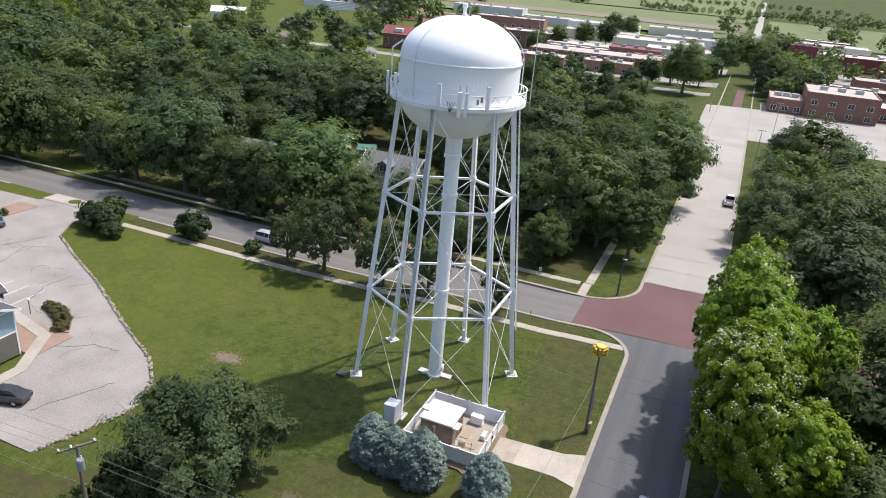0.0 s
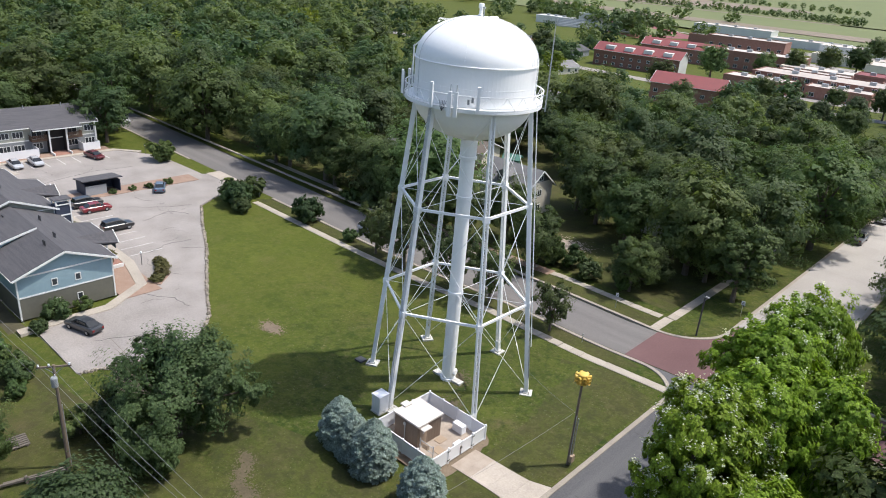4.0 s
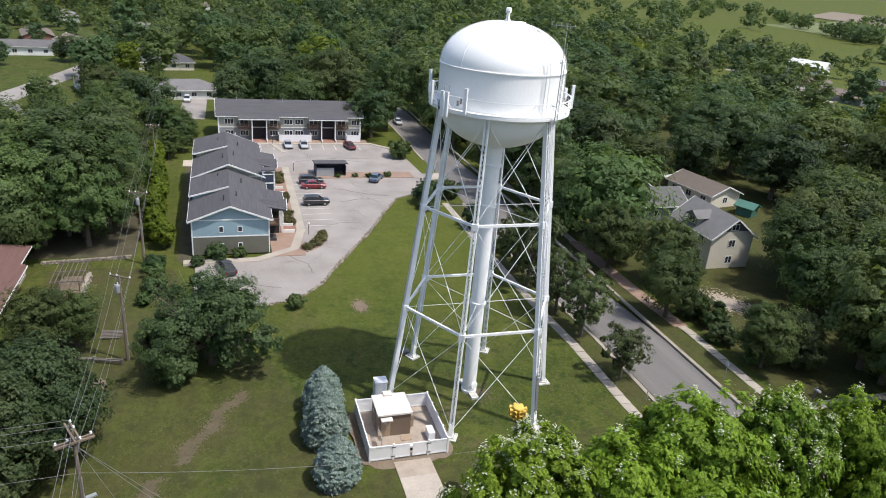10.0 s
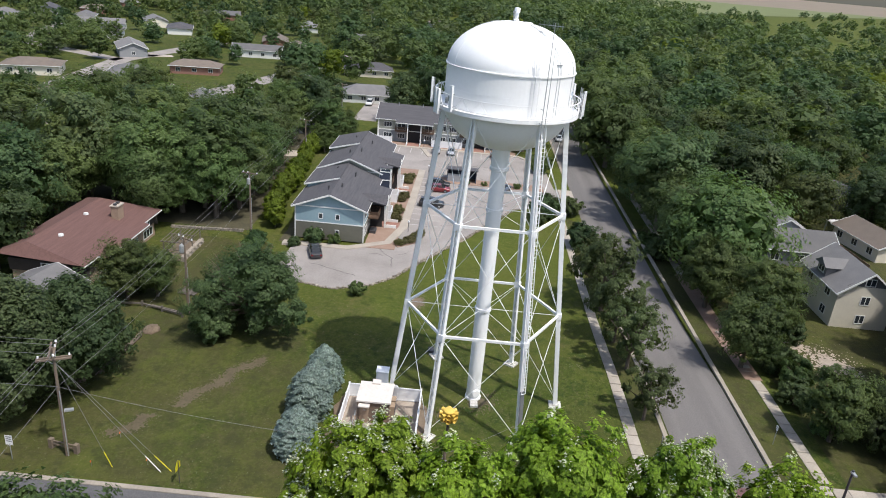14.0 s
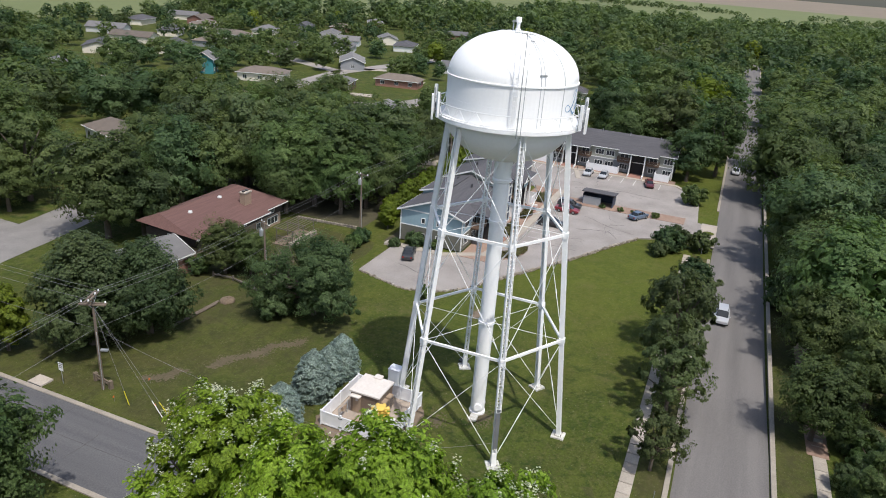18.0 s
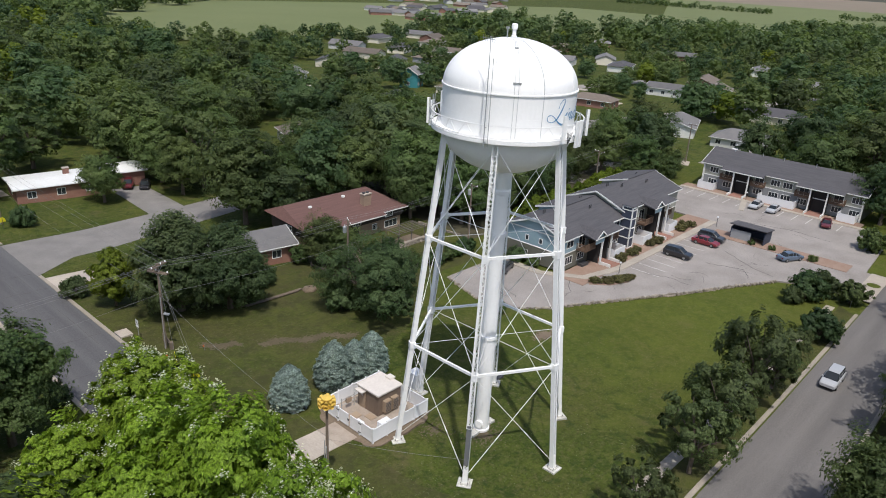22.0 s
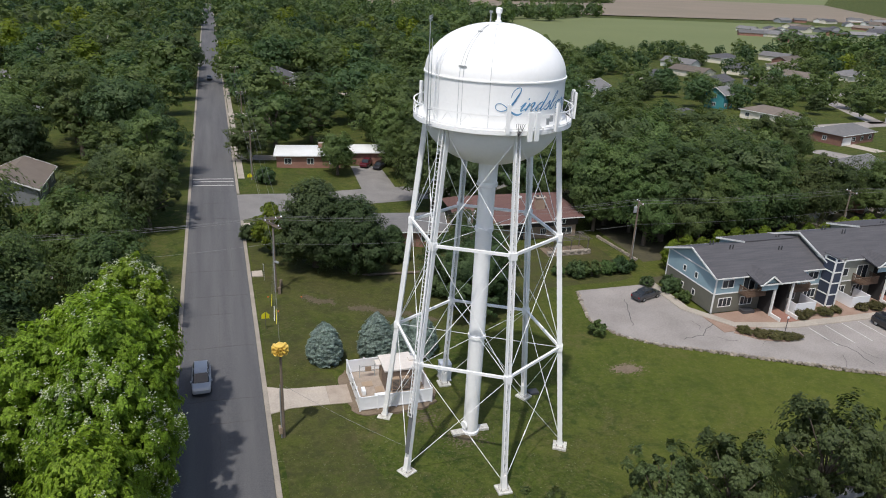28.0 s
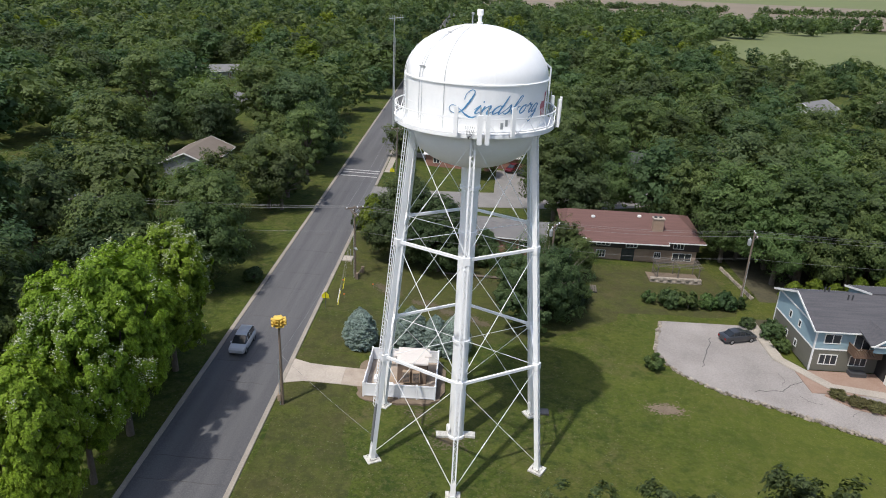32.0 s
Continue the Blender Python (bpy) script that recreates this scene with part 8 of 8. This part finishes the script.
part("pole", Mesher().tube((0, 0, -0.4), (0, 0, 5.6), 0.12, 0.09, n=8), DARK_STEEL, lamp)
part("lamp_head", Mesher().box(-0.12, 0.5, -0.12, 0.12, 5.3, 5.45), GALV, lamp)
for x, y in ((29.5, 118), (14.6, 190), (34, 165)):
    l = thing("street_lamp", "tall grey street lamp by the concrete street", "street lamp", pose(x, y, ground_z(x)), group="tall street lamps")
    part("pole", Mesher().tube((0, 0, -0.4), (0, 0, 9), 0.1, 0.07, n=8), GALV, l)
    part("lamp_head", Mesher().box(-0.9, 0.9, -0.12, 0.12, 8.9, 9.05), GALV, l)


def cable(p, q, sag, r=0.014):
    m = Mesher()
    side = (q - p).cross(Vector((0, 0, 1))).normalized()
    vs = []
    for i in range(13):
        c = p.lerp(q, i / 12) - Vector((0, 0, 4 * sag * (i / 12) * (1 - i / 12)))
        vs += [tuple(c + r * o) for o in (side, Vector((0, 0, 1)), -side, Vector((0, 0, -1)))]
    m.add(vs, [(4 * i + k, 4 * i + (k + 1) % 4, 4 * i + 4 + (k + 1) % 4, 4 * i + 4 + k) for i in range(12) for k in range(4)])
    solid("power_line", m, WIRE, "thin grey overhead power line between poles", "power line", "overhead power lines")


for a, b in (("corner", "yard"), ("yard", "back"), ("back", "west_a"), ("west_a", "west_b"), ("corner", "south"), ("south", "south_b"), ("south_b", "south_c"), ("corner", "east"), ("north_a", "north_b")):
    for i in range(4):
        cable(TOPS[a][i], TOPS[b][i], 0.5)
cable(TOPS["corner"][3], Vector((16.9, -2.5, 6.2)), 0.7)
cable(Vector((16.9, -2.5, 6.0)), Vector((7.3, 4.2, 2.6)), 0.2)
for x, y in ((15.9, -29.4), (15.9, -25.4), (15.7, -24.6)):
    g = thing("guy_wire", "guy wire with bright plastic guard", "guy wire")
    a, b = Vector((x, y, ground_z(x))), Vector((15.0, -33.6, 9.0 + ground_z(15)))
    part("wire", Mesher().tube(a, b, 0.014, n=4), WIRE, g)
    part("guard", Mesher().tube(a, a.lerp(b, 0.15), 0.035, n=6), VINYL if y == -25.4 else SIGN_YELLOW, g)

drain = thing("storm_drain", "concrete storm drain inlet set in the kerb", "drain", pose(17.6, -39.6, ground_z(17.6)))
part("lid", Mesher().box(-1.3, 0.1, -0.9, 0.9, -0.1, 0.15), CONCRETE, drain)
part("inlet", Mesher().box(0.1, 0.34, -0.8, 0.8, -0.1, 0.12), DARK_STEEL, drain, "dark inlet opening")
for x, y in ((12.0, -30.6), (16.1, -31.0), (15.2, -26.8)):
    f = thing("marker_flag", "small orange utility marker flag in the grass", "flag", pose(x, y, ground_z(x)), group="marker flags")
    part("wire", Mesher().tube((0, 0, -0.1), (0, 0, 0.7), 0.012, n=4), WIRE, f)
    part("flag", Mesher().box(0.0, 0.16, -0.01, 0.01, 0.5, 0.68), ORANGE, f)
# loose things in the back yard
logs = thing("log_fence", "fallen grey timber fence rails in the grass", "fence")
for a, b in (((-10.8, -34.3), (-11.8, -37.1)), ((-11.8, -37.1), (-12.7, -39.9)), ((-12.7, -39.9), (-12.4, -43.0)), ((-11.2, -34.4), (-12.5, -38.6))):
    part("rail", Mesher().bar((*a, ground_z(a[0]) + 0.4), (*b, ground_z(b[0]) + 0.35), 0.16, 0.2), GREY_TIMBER, logs)
for x, y in ((-10.8, -34.3), (-11.8, -37.1), (-12.7, -39.9), (-12.4, -43.0)):
    part("post", Mesher().box(x - 0.1, x + 0.1, y - 0.1, y + 0.1, ground_z(x) - 0.3, ground_z(x) + 0.75), GREY_TIMBER, logs)
pile = thing("timber_stack", "stack of weathered grey timber pallets", "timber stack", pose(-17.8, -36.2, ground_z(-17.8), 0, 0, 85))
for i in range(6):
    part("plank", Mesher().box(-1.1, 1.1, -0.9 + 0.32 * i, -0.7 + 0.32 * i, 0.2, 0.28), GREY_TIMBER, pile)
for i in range(3):
    part("bearer", Mesher().box(-1.0 + 0.9 * i, -0.85 + 0.9 * i, -0.9, 0.95, 0.0, 0.2), GREY_TIMBER, pile)
heap_v, heap_q = ball(np.random.default_rng(77), np.zeros(3), 1.0, 14, 8, 0.12)
heap_v[:, 2] = np.maximum(heap_v[:, 2], -0.3) * 0.45
solid("soil_mound", fast_mesh("soil_mound", heap_v * np.array([1.1, 0.9, 1]), heap_q, True), SOIL, "small heap of pale reddish soil", "soil heap", m=pose(-6.9, -36.2, ground_z(-6.9) + 0.05))
trunk = thing("fallen_trunk", "long fallen grey poles lying in the grass", "log")
for d in (0.0, 0.35, 0.7):
    part("trunk", Mesher().tube((-5.4 - d, -36.7 - 0.4 * d, 0.16), (2.2 + d, -37.1 - 0.6 * d, 0.16), 0.13, 0.08, n=7), BARK, trunk)
barrier = thing("timber_barrier", "low timber barrier beside the utility pole", "barrier", pose(14.4, -34.2, ground_z(14.4), 0, 0, 80))
for x in (-1.2, 1.2):
    part("post", Mesher().box(x - 0.18, x + 0.18, -0.18, 0.18, -0.2, 0.9), POLE_WOOD, barrier)
for z in (0.35, 0.65):
    part("rail", Mesher().box(-1.2, 1.2, -0.05, 0.05, z, z + 0.12), POLE_WOOD, barrier)

# ---- the tree-covered town ----
def in_field(x, y):
    """Open farmland beyond the town."""
    return (y < -328 and x < -150 and y > -330 - 0.9 * abs(x)) or (x < -440 and y < -240 and y > -330 - 0.9 * abs(x)) or (x < -620 and -560 < y < -190) or x < -770 - 0.9 * max(0.0, y) or (y < -700 and x < 30) or y > 850 or x > 620


def free(x, y, r):
    """Whether a crown of radius r may stand at x, y."""
    if 17 - r * 0.35 < x < 27.5 + r * (0.75 if y > -140 else 0.35) and y < 1700:
        return False
    if 19 - r * 0.3 < y < 27.5 + r * 0.3 and -420 < x < 60:
        return False
    if -25 < x < 30 and -40 < y < 33 or -40 < x < 30 and -16 < y < 19:
        return False
    if 27 <= x < 42 and -34 < y < 32 or 40 < x < 64 and 6 < y < 32:
        return False
    if -108 < x < -20 and -30 < y < 19 or -122 < x < -104 and -28 < y < 10:
        return False
    if -70 < x < -20 and -18 < y < 33:
        return False
    if -38 < x < 17 and -47 < y < -24:
        return False
    if -36 < x < 10 and 27 < y < 47 or -31 < x < -3 and 46 < y < 57 or -72 < x < -36 and 42 < y < 50:
        return False
    if 8 < x < 35 and 15 < y < 42 or -90 < x < -30 and -43 < y < -28:
        return False
    if 10 < x < 85 and 118 < y < 225:
        return False
    if -112 < x < 14 and y > 152 and math.sin(x * 0.61 + y * 0.83) < 0.9 or -112 < x < 14 and 128 < y < 153 and r > 6.2:
        return False
    if -62 < x < -26 and 52 < y < 80:
        return False
    if x < -60 and y > 0.78 * -x and math.hypot(x, y) > 205 and math.sin(x * 0.83 + y * 0.57) < 0.86:
        return False
    if -32 < x < 18.4 and -80 - 0.2 * max(0, -x) < y < -62 or -12 < x < 18 and -98 < y < -78:
        return False
    if -75 < x < -28 and abs((y + 80) - (x + 30) * 0.66) < 8:
        return False
    if -135 < x < -100 and -40 < y < -24 or -180 < x < -128 and -40 < y < -24:
        return False
    if -265 < x < -92 and abs(y + 121 - 6 * math.sin((x + 190) / 60)) < 8:
        return False
    if -420 < x < -128 and abs(y + 79 - 0.19 * (-139 - x)) < 8:
        return False
    if 40 < x < 62 and -80 < y < -44:
        return False
    if -15 < x < 18 and -101 < y < -47:
        return False
    return all((x - a) ** 2 + (y - b) ** 2 > (rr + r * 0.45) ** 2 for a, b, rr in FOOT) and not in_field(x, y)


rng = np.random.default_rng(99)
near_kinds = ["round", "broad", "tall", "dark", "dark_broad", "grey", "lace", "yellow"]
weights = np.array([0.22, 0.18, 0.14, 0.16, 0.14, 0.06, 0.08, 0.02])
cell = {}


def take(x, y, r):
    key = (int(x // 12), int(y // 12))
    for i in (-1, 0, 1):
        for j in (-1, 0, 1):
            for a, b, c in cell.get((key[0] + i, key[1] + j), ()):
                if (a - x) ** 2 + (b - y) ** 2 < (0.73 * (r + c)) ** 2:
                    return False
    cell.setdefault(key, []).append((x, y, r))
    return True


count = 0
for _ in range(9000):
    if count >= 205:
        break
    x, y = rng.uniform(-140, 75), rng.uniform(-125, 140)
    if math.hypot(x, y) > 140 or (x > 45 and y > 20) or (x > 62 and y > -55):
        continue
    r = 5.0 + 4.2 * rng.random() ** 1.2
    if x < -70 and y < -78 and rng.random() < 0.5:
        continue
    if not free(x, y, r) or not take(x, y, r):
        continue
    k = near_kinds[rng.choice(8, p=weights)]
    s = r / 4.8
    plant(k, x, y, s, {"grey": "pale grey-green leafy town tree", "dark": "dark green leafy town tree", "dark_broad": "broad dark green town tree", "lace": "open-crowned green town tree", "yellow": "bright yellow-green town tree"}.get(k, "leafy green deciduous town tree"), sz=s * rng.uniform(0.75, 1.0))
    count += 1

# farther crowns, too many to count
FAR = []
for seed, kw in ((31, {}), (32, dict(radius=5.2)), (33, dict(z1=12.5, radius=4.0)), (34, dict(radius=5.4, z1=10.0))):
    k = dict(lobes=10, radius=4.7, z0=0.9, z1=11, leaves=1060, size=0.46, core=0.66, ragged=0.13, lobe=1.2, tufts=9, clump=0.42, flat=0.75, inner=(34, 0.62)) | kw
    v, q, _ = crown_arrays(seed, **k)
    FAR.append((v, q))
TINY = []
for seed, kw in ((41, {}), (42, dict(radius=5.2)), (43, dict(z1=12.5, radius=4.0)), (44, dict(radius=5.6, z1=9.5))):
    v, q, _ = crown_arrays(seed, **(dict(lobes=8, radius=4.7, z0=0.4, z1=10, leaves=150, size=0.80, core=0.86, clump=0.22, ragged=0.08, lobe=1.15, tufts=10, inner=(14, 0.66)) | kw))
    TINY.append((v, q))


def grove(name, templates, spots, mat, label):
    vs, fs, off = [], [], 0
    for x, y, s, a, k in spots:
        v, q = templates[k]
        c, d = math.cos(a), math.sin(a)
        w = np.stack([v[:, 0] * c - v[:, 1] * d, v[:, 0] * d + v[:, 1] * c, v[:, 2] * 0.8], 1) * s + np.array([x, y, ground_z(x) - 0.3])
        vs.append(w), fs.append(q + off)
        off += len(v)
    me = fast_mesh(name, np.concatenate(vs), np.concatenate(fs))
    me.materials.append(mat)
    return solid(name, me, mat, label, "woods", kind="stuff")


spots, remote = [[], [], [], []], [[], [], [], []]
total = 0
for _ in range(30000):
    if total >= 1850:
        break
    a, d = rng.uniform(0, 6.283), 132 + 330 * rng.random() ** 0.75
    x, y = d * math.cos(a), d * math.sin(a)
    if x > 330 or (x > 60 and -40 < y < 160):
        continue
    suburb = x < -98 and y < -62
    r = rng.uniform(4.0, 6.2) if suburb else rng.uniform(5.2, 9.2)
    if suburb and rng.random() < 0.64 or y > (160 if -100 < x < 22 else 230) and x < 26 and rng.random() < (0.84 if abs(x) < 150 else 0.7) or not free(x, y, r) or not take(x, y, r * 0.9):
        continue
    (spots if d < 290 else remote)[rng.choice(4, p=[0.48, 0.36, 0.12, 0.04])].append((x, y, r / 4.8, rng.uniform(0, 6.28), rng.integers(0, 4)))
    total += 1
for s, m in zip(remote, (LEAF, LEAF_DARK, LEAF_GREY, LEAF_YELLOW)):
    grove("far_trees", TINY, s, m, "tree canopy far off over the town")
for s, m, l in zip(spots, (LEAF, LEAF_DARK, LEAF_GREY, LEAF_YELLOW), ("green", "dark green", "pale green", "yellow-green")):
    grove("town_trees", FAR, s, m, f"dense {l} tree canopy over the town")
spots = [[], []]
total = 0
for _ in range(40000):
    if total >= 2300:
        break
    a, d = rng.uniform(1.2, 5.9), (440 + 640 * rng.random() if rng.random() < 0.72 else 900 + 1000 * rng.random())
    x, y = d * math.cos(a), d * math.sin(a)
    if x > 700 or (x > 150 and -200 < y < 100):
        continue
    row = abs(y + 0.45 * x - 330) < 25 or abs(y - 0.3 * x + 900) < 14 or abs(x + 1250) < 18 or abs(y - 900) < 22 or abs(y - 1250) < 30
    if in_field(x, y):
        continue
    if not free(x, y, 5) and not row:
        continue
    if y > 230 and not row and rng.random() < 0.86:
        continue
    r = rng.uniform(6.5, 10.5)
    spots[rng.integers(0, 2)].append((x, y, r / 4.8, rng.uniform(0, 6.28), rng.integers(0, 4)))
    total += 1
for i in range(150):
    j = rng.uniform(-3, 3)
    for x, y, keep in ((-900 + 9 * i, 905 + 12 * math.sin(i * 0.21) + j, i % 40 > 6), (-1250 + j, -800 + 8 * i, i % 50 > 12), (-700 + 5 * i, 0.3 * (-700 + 5 * i) - 900 + j, i % 60 > 10), (-1100 + 14 * i, 1270 + 3 * j, i % 30 > 4)):
        if keep:
            spots[rng.integers(0, 2)].append((x, y, rng.uniform(0.9, 1.6), rng.uniform(0, 6.28), rng.integers(0, 4)))
for s, m in zip(spots, (LEAF, LEAF_DARK)):
    grove("far_woods", TINY, s, m, "distant woods and tree rows beyond the town")

# fields
for nm, o, mat, lab in (("field_town_edge", [(-640, 560), (14, 520), (14, 855), (-820, 855)], FIELD_GREEN, "pale green open land beyond the town centre"),
                        ("field_town_edge_east", [(32, 540), (480, 500), (600, 855), (32, 855)], FIELD_GREEN, "pale green open land beyond the town centre"),
                        ("field_strip_tan", [(-520, 640), (12, 610), (12, 668), (-560, 700)], FIELD_TAN, "tan bare strip of farmland"),
                        ("field_south_west", [(-150, -332), (-440, -332), (-440, -245), (-620, -240), (-620, -195), (-880, -190), (-880, -560), (-620, -640), (-250, -690), (-165, -480)], FIELD_GREEN, "pale green crop field beyond the woods"),
                        ("field_far_south", [(10, -720), (-900, -720), (-1500, -1500), (10, -1500)], FIELD_TAN, "tan stubble field far off"),
                        ("field_west", [(-885, -420), (-885, -184), (-780, -184), (-780, 0), (-1210, 480), (-1900, 1100), (-1900, -900)], FIELD_GREEN, "pale green farmland to the horizon"),
                        ("field_north", [(-800, 880), (700, 880), (1500, 2200), (-1500, 2200)], FIELD_GREEN, "pale green farmland to the horizon"),
                        ("field_north_tan", [(-900, 860), (-200, 860), (-300, 1250), (-1200, 1200)], FIELD_TAN, "tan ploughed field far off"),
                        ("field_horizon_south", [(10, -1500), (-1500, -1500), (-4400, -4400), (10, -4400)], FIELD_GREEN, "pale farmland to the horizon"),
                        ("field_horizon_west", [(-1900, -900), (-1900, 1100), (-4400, 3000), (-4400, -3500)], FIELD_TAN, "pale farmland to the horizon"),
                        ("field_horizon_north", [(-1500, 2200), (1500, 2200), (3800, 4400), (-3800, 4400)], FIELD_GREEN, "pale farmland to the horizon")):
    area = sum(a[0] * b[1] - b[0] * a[1] for a, b in zip(o, o[1:] + o[:1]))
    mbf = Mesher().add([(x, y, ground_z(x) + (0.3 if "town_edge" in nm else 0.5 if "tan" not in nm else 0.9)) for x, y in (o if area > 0 else o[::-1])], [tuple(range(len(o)))])
    structure(nm, mbf, mat, lab, "field")
